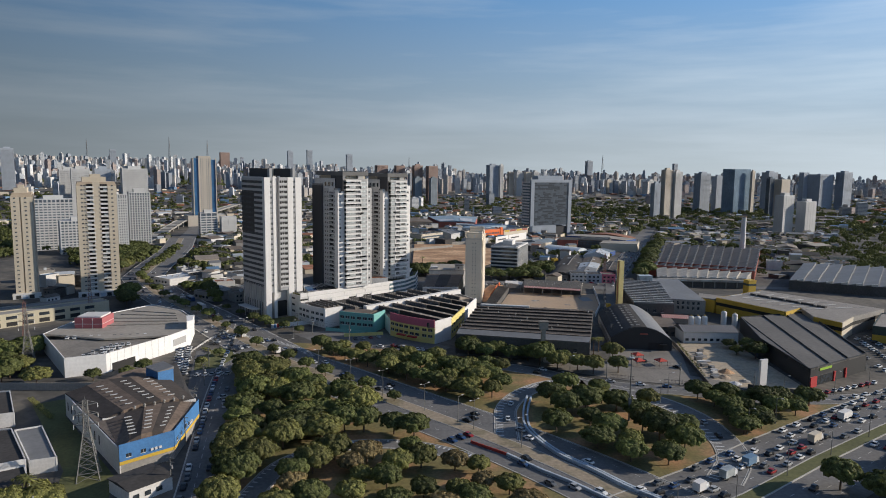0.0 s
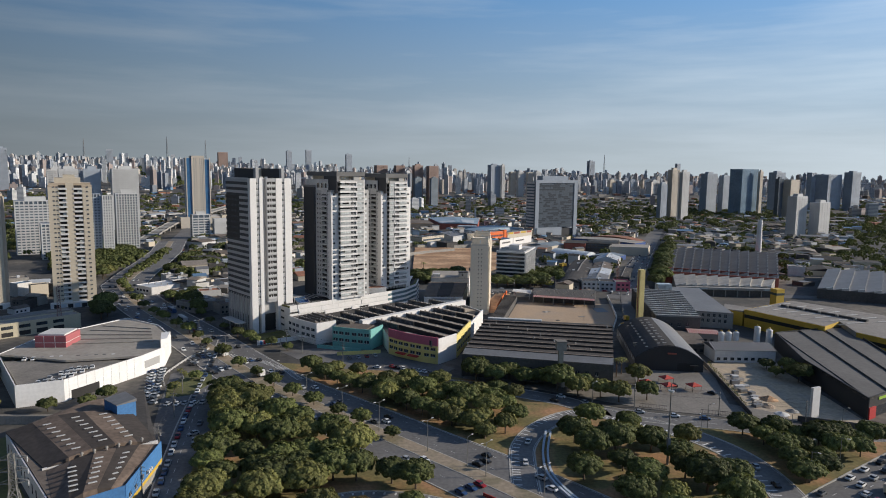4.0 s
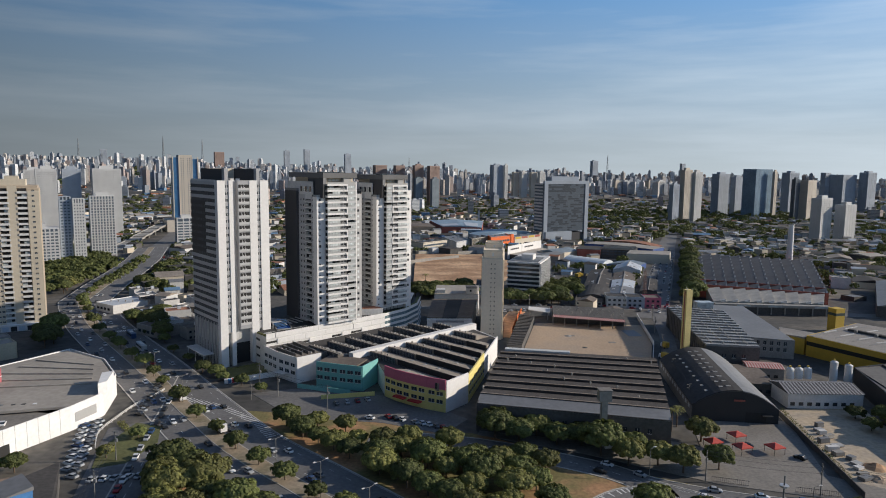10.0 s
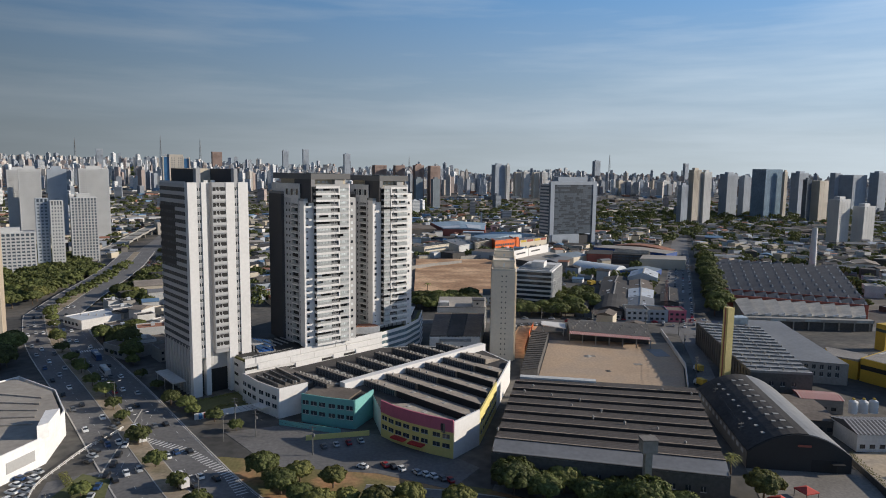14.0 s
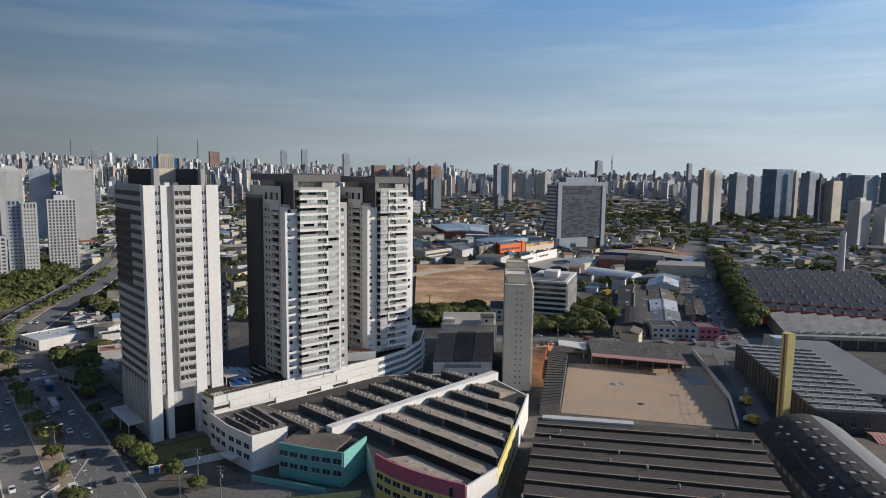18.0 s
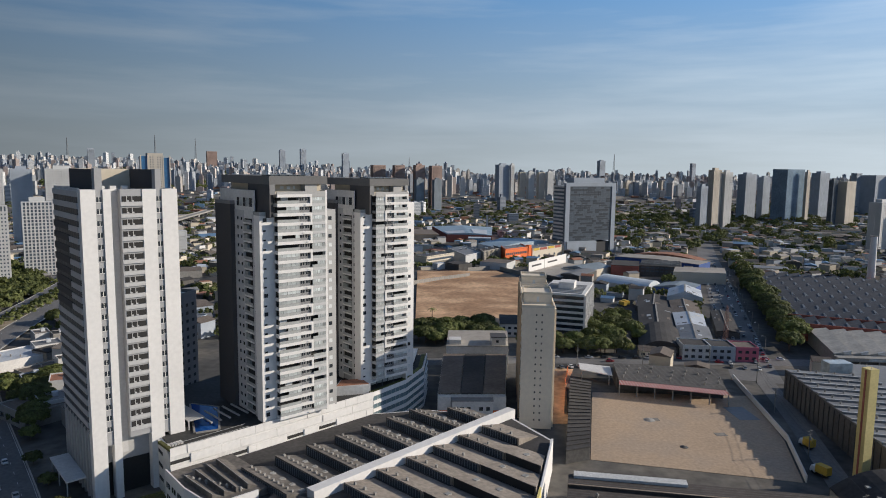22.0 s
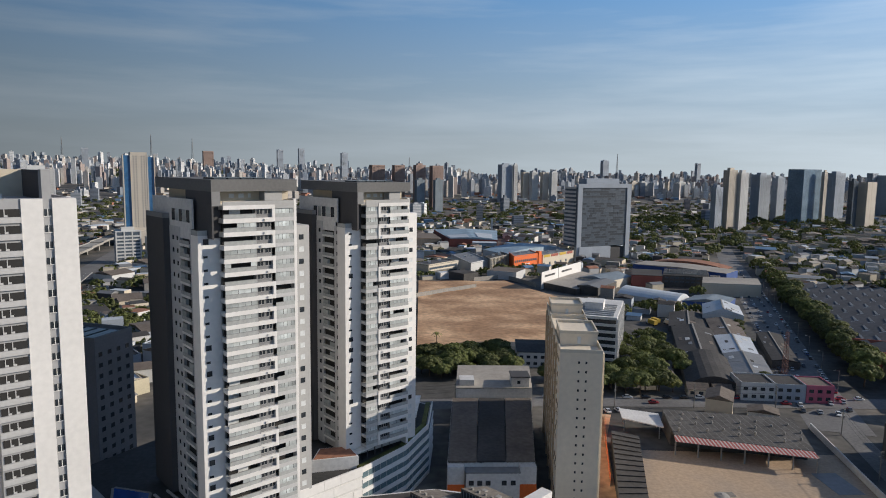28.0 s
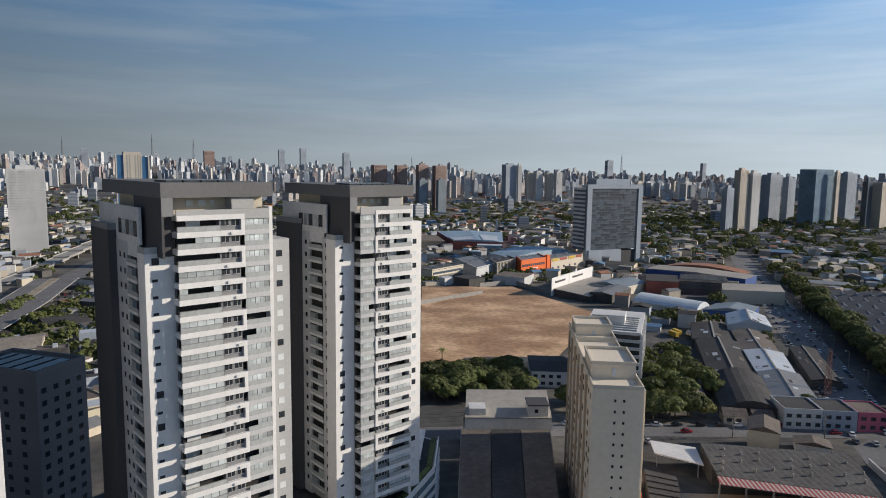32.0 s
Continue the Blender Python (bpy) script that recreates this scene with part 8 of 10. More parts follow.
# ---- trees ----
def crown_mesh(seed, radius, height, clumps, leaves, mat, size=0.55, flat=0.62, core=True):
    """A crown of leaf blades on many uneven clumps that sit on a lumpy dome, over a shaded inner mass of foliage."""
    r = random.Random(seed)
    verts, faces = [], []

    def bulge(u, v):
        """Radius factor of the dome towards the azimuth u and the height v."""
        return 1 + 0.20 * noise.noise(Vector((2.1 * math.cos(u), 2.1 * math.sin(u), v * 2 + seed * 7.3))) + 0.12 * noise.noise(Vector((5 * math.cos(u), 5 * math.sin(u), v * 5 + seed * 3.1)))
    mid, rise = height * 0.48, height * 0.40
    if core:
        rings, n = [], 14
        for j, v in enumerate((-0.62, -0.35, 0.05, 0.4, 0.7, 0.92)):
            q = math.sqrt(1 - v * v) * (0.62 if j == 0 else 1.0)
            rings.append([])
            for i in range(n):
                u = 6.2832 * i / n
                k = 0.80 * bulge(u, v) * r.uniform(0.9, 1.08)
                rings[-1].append(len(verts))
                verts.append(Vector((radius * k * q * math.cos(u), radius * k * q * math.sin(u), mid + rise * k * v)))
        for lo_, hi_ in zip(rings, rings[1:]):
            for i in range(n):
                k = (i + 1) % n
                faces += [(lo_[i], lo_[k], hi_[k]), (lo_[i], hi_[k], hi_[i])]
        for i in range(1, n - 1):
            faces += [(rings[-1][0], rings[-1][i], rings[-1][i + 1]), (rings[0][0], rings[0][i + 1], rings[0][i])]
    for c in range(clumps):
        v = -0.45 + 1.42 * ((c + r.random()) / clumps) ** 0.9
        v = min(v, 0.98)
        u = 2.39996 * c + r.uniform(-0.35, 0.35)
        k = 0.86 * bulge(u, v) * r.uniform(0.86, 1.06)
        q = math.sqrt(1 - v * v)
        out = Vector((q * math.cos(u), q * math.sin(u), v))
        cx, cy, cz = radius * k * out.x, radius * k * out.y, mid + rise * k * out.z
        cr = radius * r.uniform(0.13, 0.22)
        for _ in range(leaves):
            a, w = r.uniform(0, 6.283), r.uniform(-0.5, 1.0)
            h = math.sqrt(max(0.0, 1 - w * w))
            d = Vector((h * math.cos(a), h * math.sin(a), w))
            if d.dot(out) < -0.25:
                d = -d
            kk = cr * r.uniform(0.75, 1.12)
            p = Vector((cx + kk * d.x, cy + kk * d.y, cz + kk * d.z * flat))
            nrm = (d * 0.8 + out * 0.5 + Vector((r.uniform(-0.5, 0.5), r.uniform(-0.5, 0.5), r.uniform(-0.3, 0.6)))).normalized()
            s = Matrix.Rotation(r.uniform(0, 6.283), 3, nrm) @ nrm.orthogonal().normalized()
            e = nrm.cross(s)
            w = size * r.uniform(0.55, 1.3)
            i = len(verts)
            verts += [p - s * w - e * w * 0.6, p + s * w - e * w * 0.4, p + s * w * 0.1 + e * w * 0.9]
            faces.append((i, i + 1, i + 2))
    me = bpy.data.meshes.new("crown")
    me.from_pydata(verts, [], faces)
    me.materials.append(mat)
    return me


def trunk_mesh(seed, height, radius, spread):
    r = random.Random(seed)
    bm = bmesh.new()
    tube(bm, 0, 0, 0, height * 0.5, radius, radius * 0.7, 8)
    for k in range(6):
        a = 6.283 * k / 6 + r.uniform(-0.4, 0.4)
        z = height * r.uniform(0.32, 0.5)
        d = spread * r.uniform(0.35, 0.7)
        beam(bm, (0, 0, z), (d * 0.5 * math.cos(a), d * 0.5 * math.sin(a), z + height * 0.22), radius * 0.8)
        beam(bm, (d * 0.5 * math.cos(a), d * 0.5 * math.sin(a), z + height * 0.22), (d * math.cos(a), d * math.sin(a), z + height * 0.38), radius * 0.5)
    return made(bm, BARK, "trunk")


KINDS = []
for i, (rad, hgt, mat, lab) in enumerate(((6.2, 8.5, LEAF, "broad dark green street tree with spreading crown"), (5.2, 7.5, LEAF, "round dark green tree in the park"),
                                         (6.6, 8.0, LEAF2, "wide yellow-green tree with open crown"), (4.6, 6.5, LEAF2, "light green tree with a loose crown"),
                                         (5.4, 6.5, LEAF3, "dry brown-green tree losing its leaves"), (3.4, 5.0, LEAF, "small green tree beside the road"))):
    low = 3.2 if i != 5 else 2.0
    KINDS.append((crown_mesh(50 + i, rad, hgt, 84 if i != 5 else 40, 64 if i != 5 else 44, mat, 0.42 if i != 5 else 0.34), trunk_mesh(70 + i, low + hgt * 0.6, 0.32 if i != 5 else 0.18, rad), low, rad, lab))
tr = random.Random(77)
PLANTED = []
EXTRA = []


def plant(x, y, kind, s=1.0, z=None, group="park trees"):
    crown, trunk, low, rad, lab = KINDS[kind]
    if y > (830 if group == "avenue trees" else 640):
        EXTRA.append((x, y, s * 1.05))
        return None
    z = ground_z(y) if z is None else z
    t = thing("tree", lab, "tree", x, y, z, tr.uniform(0, 360), group)
    t.scale = (s, s, s * tr.uniform(0.9, 1.12))
    a = new("trunk", trunk)
    a.parent = t
    b = new("crown", crown)
    b.parent, b.location = t, (0, 0, low - 1.4)
    PLANTED.append((x, y))
    return t


def off_roads(x, y, roads):
    return all(min(math.hypot(px - x, py - y) for px, py in line) > w for line, w in roads)


def inside(x, y, poly):
    res = False
    for (x0, y0), (x1, y1) in zip(poly, poly[1:] + poly[:1]):
        if (y0 > y) != (y1 > y) and x < x0 + (y - y0) * (x1 - x0) / (y1 - y0):
            res = not res
    return res


ROADS = [(fine(LOOP, 2), 5.5), (fine(RAMP, 2), 6.5), (fine(ARC, 2), 5.5), (fine(CROSS, 3), 7.5), (fine(offset_line(MEDIAN, 10.5), 3), 9.5), (fine(offset_line(MEDIAN, -8.8), 3), 8.0), (fine(MEDIAN, 3), 5.0),
         (fine(JAM, 3), 9.5), (fine(offset_line(HWAY, 12), 3), 13.0), (fine(offset_line(HWAY, -11), 3), 11.5), (fine(GUARD, 2), 4.5)]


def grove(poly, n, gap, kinds, smin, smax, seed, group="park trees", roads=ROADS, zof=None):
    r = random.Random(seed)
    xs_, ys_ = [p[0] for p in poly], [p[1] for p in poly]
    k = 0
    for _ in range(n * 25):
        if k >= n:
            break
        x, y = r.uniform(min(xs_), max(xs_)), r.uniform(min(ys_), max(ys_))
        if not inside(x, y, poly) or not off_roads(x, y, roads):
            continue
        if any(abs(px - x) < gap and abs(py - y) < gap and math.hypot(px - x, py - y) < gap for px, py in PLANTED):
            continue
        plant(x, y, r.choice(kinds), r.uniform(smin, smax), None, group)
        k += 1


# dense grove beside the side street
grove([(-82, 335), (-66, 340), (-30, 286), (-12, 258), (-18, 228), (-44, 205), (-62, 184), (-70, 240), (-78, 290)], 62, 8.2, (0, 1, 0, 2, 2, 0), 0.85, 1.15, 1, "grove beside the side street")
grove([(-66, 190), (-46, 206), (-50, 170), (-58, 150)], 14, 6.5, (2, 2, 0), 0.8, 1.1, 2, "grove beside the side street")
grove([(-34, 196), (-30, 210), (10, 214), (30, 190), (52, 168), (52, 140), (-36, 140)], 36, 7.2, (4, 4, 3, 2, 0, 1), 0.65, 0.95, 3, "dry trees inside the slip road")
grove([(-20, 232), (0, 232), (6, 222), (-14, 224)], 6, 6, (0, 1), 0.9, 1.1, 4)
# strip between the avenue and the factories
for i, (x, y) in enumerate(fine(offset_line(MEDIAN, 22.5), 7.5)):
    if 262 < y < 346 and i % 7 != 5:
        plant(x + tr.uniform(-0.8, 1.5), y + tr.uniform(-1, 1), tr.choice((3, 2, 1)), tr.uniform(0.7, 0.95), None, "row of avenue trees")
grove([(-46, 336), (-30, 338), (20, 322), (52, 300), (44, 276), (34, 256), (20, 268), (-4, 296), (-30, 320)], 42, 7.6, (0, 1, 3, 0, 2, 3), 0.7, 1.02, 5, "trees between avenue and factories")
grove([(30, 336), (60, 322), (92, 306), (88, 296), (60, 310), (30, 328)], 11, 7.0, (0, 1, 3), 0.85, 1.15, 6, "trees before the factory wall", roads=ROADS[:3] + ROADS[4:])
# island inside the ramps
grove([(54, 268), (62, 276), (88, 270), (102, 250), (104, 226), (98, 206), (84, 196), (66, 204), (54, 228), (50, 250)], 21, 9.0, (0, 1, 3, 1, 0, 5), 0.8, 1.1, 7, "trees inside the ramp loop")
# strip beyond the ramp
grove([(116, 268), (122, 240), (120, 222), (156, 240), (186, 252), (160, 258), (140, 262)], 18, 6.4, (0, 1, 0), 0.65, 0.9, 8, "trees beside the ramp")
grove([(126, 186), (150, 200), (190, 222), (205, 200), (150, 160)], 12, 8, (0, 1), 1.0, 1.3, 9, "trees beyond the highway", roads=ROADS[:9])
for i, (x, y) in enumerate(fine(MEDIAN, 11)[8:60]):
    if y > 215 and (i % 2 == 0 or y > 380):
        plant(x + tr.uniform(-1, 1), y + tr.uniform(-1, 1), 5, tr.uniform(0.8, 1.25), 0.15, "median trees")
for x, y, k, s in ((104, 322, 3, 1.1), (100, 300, 1, 0.9), (178, 322, 0, 0.9), (181, 336, 1, 0.8), (172, 330, 5, 1), (174, 342, 5, 1.1), (-96, 314, 3, 0.6), (-92, 330, 5, 0.9), (-119, 304, 1, 0.7), (-124, 298, 5, 1.0), (-136, 292, 5, 1.0)):
    plant(x, y, k, s, None, "street trees")
for i, (x, y) in enumerate(fine(offset_line(MEDIAN, 21), 9)):
    if 408 < y < 560 and i % 2 == 0:
        plant(x + tr.uniform(-2, 2), y + tr.uniform(-2, 2), tr.choice((1, 5, 5)), tr.uniform(0.7, 0.95), None, "avenue street trees")
for x, y, k, s in ((-84, 398, 5, 1.1), (-80, 393, 5, 0.9), (-70, 386, 5, 1.0), (-92, 404, 1, 0.7), (-60, 377, 5, 0.8)):
    plant(x, y, k, s, None, "avenue street trees")
# left edge: trees by the pylons and the palms
grove([(-215, 330), (-186, 300), (-168, 284), (-150, 284), (-160, 300), (-190, 345)], 16, 6, (0, 1, 2), 0.7, 1.0, 10, "trees by the pylon")
grove([(-112, 196), (-100, 188), (-94, 176), (-110, 176)], 6, 4, (2, 3), 0.5, 0.8, 11, "trees by the pylon")
grove([(-300, 660), (-240, 590), (-215, 600), (-225, 690), (-290, 790), (-345, 810)], 110, 6.5, (0, 2, 1), 0.9, 1.3, 12, "woods beside the far avenue", roads=[(fine(MEDIAN, 8), 21)])
grove([(-262, 566), (-243, 600), (-262, 706), (-300, 790), (-345, 866), (-410, 918), (-400, 800), (-310, 640)], 190, 7.0, (0, 1, 0, 2), 0.9, 1.35, 21, "woods beside the far avenue", roads=[(fine(MEDIAN, 8), 21)])
grove([(-214, 640), (-190, 598), (-168, 604), (-200, 730), (-236, 800)], 60, 6.5, (0, 1, 2), 0.7, 1.1, 22, "woods beside the far avenue", roads=[(fine(MEDIAN, 8), 21)])
grove([(-232, 545), (-192, 516), (-168, 466), (-184, 446), (-196, 470), (-200, 500)], 22, 6.5, (0, 1), 0.8, 1.2, 23, "trees below the beige towers", roads=[(fine(MEDIAN, 4), 20)])
grove([(-215, 640), (-180, 640), (-150, 720), (-200, 740)], 12, 9, (0, 1), 0.9, 1.2, 13, "woods beside the far avenue")
grove([(-170, 446), (-150, 420), (-118, 440), (-150, 520), (-200, 540), (-190, 480)], 18, 7, (0, 1), 0.8, 1.1, 14, "trees below the beige towers", roads=[(fine(offset_line(MEDIAN, 0), 4), 20)])
grove([(5, 585), (20, 580), (50, 586), (51, 612), (40, 630), (8, 616)], 24, 5.5, (0, 1, 0), 0.75, 1.1, 15, "trees before the dirt plot", roads=[])
grove([(64, 562), (112, 560), (116, 590), (125, 640), (118, 668), (104, 600), (64, 580)], 26, 6, (0, 1, 3), 0.7, 1.0, 16, "street trees beyond the lot", roads=[])
for x, y, k, s in ((131, 588, 1, 0.95), (130.5, 600, 0, 1.0), (127, 611, 1, 0.9), (124.5, 622, 0, 1.0), (132.5, 619, 0, 0.9), (129, 632, 1, 1.0), (97, 566, 0, 0.9), (104, 565, 3, 0.9), (110, 564.5, 0, 1.0), (90, 568, 1, 0.85), (115.5, 563, 3, 0.8), (108, 573, 0, 0.9)):
    plant(x, y, k, s, None, "street trees beyond the lot")
grove([(122, 612), (134, 610), (150, 668), (140, 676)], 9, 6, (0, 1), 0.7, 0.9, 17, "street trees beyond the lot", roads=[])
for a, b, n in (((194, 572), (226, 646), 6), ((226, 646), (300, 820), 22), ((300, 820), (380, 1010), 20)):
    for k in range(n):
        p = lerp(a, b, (k + tr.uniform(-0.3, 0.3)) / n)
        plant(p[0] + 14 + tr.uniform(-2.5, 2.5), p[1], tr.choice((0, 1, 0)), tr.uniform(1.15, 1.55), None, "avenue trees")
for k in range(16):
    p = lerp((168, 560), (250, 760), k / 16)
    plant(p[0] - 12.5, p[1] + tr.uniform(-3, 3), 5, tr.uniform(0.8, 1.2), None, "avenue trees")


def palm(x, y, h):
    t = thing("palm_tree", "tall palm with a ragged fan crown", "palm", x, y, ground_z(y))
    bm = bmesh.new()
    tube(bm, 0, 0, 0, h, 0.3, 0.2, 8)
    part("trunk", bm, BARK, t)
    bm = bmesh.new()
    for k in range(18):
        a = 6.283 * k / 18 + tr.uniform(-0.1, 0.1)
        for j in range(4):
            r0_, r1_ = j * 0.8, (j + 1) * 0.8
            z0_, z1_ = h + 0.9 * r0_ * (0.5 - 0.25 * r0_) + (k % 3) * 0.3, h + 0.9 * r1_ * (0.5 - 0.25 * r1_) + (k % 3) * 0.3
            w = 0.32 * (1 - j / 5)
            c, s = math.cos(a), math.sin(a)
            bm.faces.new([bm.verts.new(v) for v in ((r0_ * c - w * s, r0_ * s + w * c, z0_), (r0_ * c + w * s, r0_ * s - w * c, z0_), (r1_ * c + w * s, r1_ * s - w * c, z1_), (r1_ * c - w * s, r1_ * s + w * c, z1_))])
    part("crown", bm, LEAF2, t)


for x, y, h in ((16, 618, 13), (97, 331, 8), (101, 336, 7), (-104, 182, 7), (-107, 186, 6), (-101, 180, 6)):
    palm(x, y, h)

# hedges and far woods, too many to count
far_crown = crown_mesh(99, 5.5, 7.5, 16, 10, LEAF, 1.1, core=False)


def woods(name, label, spots, mats, seed):
    r = random.Random(seed)
    base = [(v.co.copy()) for v in far_crown.vertices]
    polys = [tuple(p.vertices) for p in far_crown.polygons]
    verts, faces = [], []
    for x, y, s in spots:
        z = land(x, y)
        i = len(verts)
        a = r.uniform(0, 6.28)
        c, sn = math.cos(a), math.sin(a)
        verts += [((v.x * c - v.y * sn) * s + x, (v.x * sn + v.y * c) * s + y, v.z * s + z) for v in base]
        faces += [tuple(k + i for k in p) for p in polys]
    me = bpy.data.meshes.new(name)
    me.from_pydata(verts, [], faces)
    me.materials.append(mats)
    tagged(new(name, me), label, "trees", kind="stuff")


wr = random.Random(88)
spots = list(EXTRA)
for _ in range(5200):
    y = 600 + 1600 * wr.random() ** 1.25
    x = wr.uniform(-0.6, 0.76) * y
    if free(x, y, 0.3):
        spots.append((x, y, wr.uniform(0.7, 1.4)))
for _ in range(420):
    x, y = wr.uniform(320, 900), wr.uniform(1120, 1750)
    spots.append((x, y, wr.uniform(1.0, 1.9)))
for _ in range(160):
    x, y = wr.uniform(-420, -150), wr.uniform(820, 1300)
    if free(x, y, 2):
        spots.append((x, y, wr.uniform(0.9, 1.6)))
woods("distant_trees", "scattered dark green trees among distant roofs", spots, LEAF, 5)
spots = [(wr.uniform(-2400, -700), wr.uniform(2600, 4300), wr.uniform(2, 3.5)) for _ in range(380)]
woods("hillside_woods", "dark wooded hillside below the skyline", spots, LEAF, 6)

# ---- vehicles ----
def paint(name, c):
    return material(name, c, 0.28, spread=0.03)


CARPAINT = {"white": paint("white_car_paint", (0.72, 0.72, 0.71)), "silver": paint("silver_car_paint", (0.40, 0.41, 0.42)), "black": paint("black_car_paint", (0.02, 0.02, 0.022)),
            "grey": paint("grey_car_paint", (0.13, 0.135, 0.14)), "red": paint("red_car_paint", (0.30, 0.02, 0.025)), "blue": paint("blue_car_paint", (0.03, 0.07, 0.17))}
TYRE = material("black_rubber", (0.02, 0.02, 0.02), 0.9)


def loft(sections):
    """Rings of (y, half width, z low, z high) joined into a rounded body."""
    bm = bmesh.new()
    rings = []
    for y, w, z0, z1 in sections:
        rings.append([bm.verts.new(p) for p in ((-w, y, z0), (w, y, z0), (w * 1.02, y, z0 + (z1 - z0) * 0.55), (w * 0.9, y, z1), (-w * 0.9, y, z1), (-w * 1.02, y, z0 + (z1 - z0) * 0.55))])
    for a, b in zip(rings, rings[1:]):
        for i in range(6):
            bm.faces.new((a[i], a[(i + 1) % 6], b[(i + 1) % 6], b[i]))
    bm.faces.new(rings[0][::-1])
    bm.faces.new(rings[-1])
    return bm


wheel_bm = bmesh.new()
ring = [[wheel_bm.verts.new((x, 0.31 * math.cos(6.2832 * i / 12), 0.31 * math.sin(6.2832 * i / 12))) for i in range(12)] for x in (-0.1, 0.1)]
for i in range(12):
    wheel_bm.faces.new((ring[0][i], ring[0][(i + 1) % 12], ring[1][(i + 1) % 12], ring[1][i]))
wheel_bm.faces.new(ring[0][::-1])
wheel_bm.faces.new(ring[1])
WHEEL = made(wheel_bm, TYRE)
GLASSCAB = made(loft([(-1.55, 0.62, 0.85, 0.92), (-1.05, 0.72, 0.85, 1.40), (0.35, 0.74, 0.85, 1.43), (1.0, 0.70, 0.85, 0.95)]), WINDOW)
ROOFTOP = {k: made(loft([(-1.0, 0.66, 1.39, 1.44), (-0.5, 0.70, 1.40, 1.47), (0.1, 0.70, 1.40, 1.47), (0.4, 0.64, 1.39, 1.44)]), m) for k, m in CARPAINT.items()}
BODY = {k: made(loft([(-2.05, 0.70, 0.38, 0.78), (-1.8, 0.84, 0.25, 0.92), (-0.6, 0.87, 0.22, 0.95), (0.8, 0.87, 0.22, 0.93), (1.75, 0.82, 0.25, 0.78), (2.1, 0.68, 0.35, 0.62)]), m) for k, m in CARPAINT.items()}
CARS = {}


def car_proto(colour):
    t = thing("car", "%s car parked or queuing on asphalt" % colour, "car", 0, 0, -200, 0, "cars")
    for name, me in (("body", BODY[colour]), ("greenhouse", GLASSCAB), ("roof", ROOFTOP[colour])):
        o = new(name, me)
        o.parent = t
    for x in (-0.80, 0.80):
        for y in (-1.28, 1.30):
            o = new("wheel", WHEEL)
            o.parent, o.location = t, (x, y, 0.31)
    return t


cr_ = random.Random(61)
used = {}


FARCARS = collections.defaultdict(list)


def car(x, y, deg, z=None, colour=None):
    """deg: heading, counted from the y axis; cars far from the path are joined below."""
    c = colour or cr_.choice(("white", "white", "white", "white", "silver", "silver", "silver", "grey", "grey", "black", "black", "black", "red", "blue"))
    m = pose(x, y, (ground_z(y) if z is None else z), 0, 0, deg)
    if y > 400 or (x < -98 and y > 296) or x > 226:
        FARCARS[c].append(m)
        return None
    if c not in used:
        used[c] = car_proto(c)
        used[c].matrix_basis = m
        return used[c]
    return copy_thing(used[c], m)


def heading(p, q):
    return math.degrees(math.atan2(q[1] - p[1], q[0] - p[0])) - 90


def queue(line, off, a, b, gap, z, jitter=0.5, fill=0.85, flip=False):
    """Cars along an offset line between the lengths a and b."""
    pts = offset_line(line, off)
    s = 0.0
    nxt = a
    for p, q in zip(pts, pts[1:]):
        L = dist(p, q)
        while nxt <= s + L and nxt < b:
            if nxt >= s and cr_.random() < fill:
                c = lerp(p, q, (nxt - s) / L)
                car(c[0] + cr_.uniform(-0.25, 0.25), c[1] + cr_.uniform(-0.25, 0.25), heading(p, q) + (180 if flip else 0) + cr_.uniform(-2, 2), z)
            nxt += gap * cr_.uniform(0.85, 1.3)
        s += L


for off in (4.4, 8.2, 12.0, 15.8, 19.8):
    queue(HWAY, off, 352 + cr_.uniform(0, 6), 540, 8.2, 0.07, fill=0.8)
for off in (-4.6, -8.6):
    queue(HWAY, off, 380, 550, 26, 0.07, fill=0.7, flip=True)
queue(JAM, -1.4, 30, 265, 6.6, 0.075, fill=0.9)
queue(JAM, 4.8, 90, 265, 17, 0.075, fill=0.7)
for off, flip in ((5.0, True), (8.4, True), (12.0, True), (-5.0, False), (-8.6, False), (-12.3, False)):
    queue(MEDIAN, off, 300, 800, 23, 0.08, fill=0.75, flip=flip)
queue(LOOP, -1.0, 20, 50, 18, 0.1)
queue(RAMP, 0.5, 5, 60, 14, 0.1)
queue(CROSS, 3.2, 70, 160, 11, 0.09, fill=0.6)
queue(CROSS, -2.6, 80, 230, 30, 0.09, fill=0.8)
queue(AVENUE, 9.0, 20, 470, 7.5, None, fill=0.75)
queue(AVENUE, -9.0, 20, 420, 7.5, None, fill=0.8)
queue(AVENUE, 3.0, 20, 500, 16, None)
queue(AVENUE, -3.4, 20, 500, 13, None, fill=0.7, flip=True)
queue([(-10, 548), (60, 552), (130, 549), (200, 545)], 4.4, 70, 205, 7.5, 0.12, fill=0.8)
queue([(-10, 548), (60, 552), (130, 549), (200, 545)], -2, 20, 205, 28, 0.12)


def rank(p, q, n, deg, z, colours=None):
    for k in range(n):
        c = lerp(p, q, k / max(1, n - 1))
        if cr_.random() < 0.92:
            car(c[0] + cr_.uniform(-0.2, 0.2), c[1] + cr_.uniform(-0.2, 0.2), deg + cr_.uniform(-3, 3), z, colours and cr_.choice(colours))


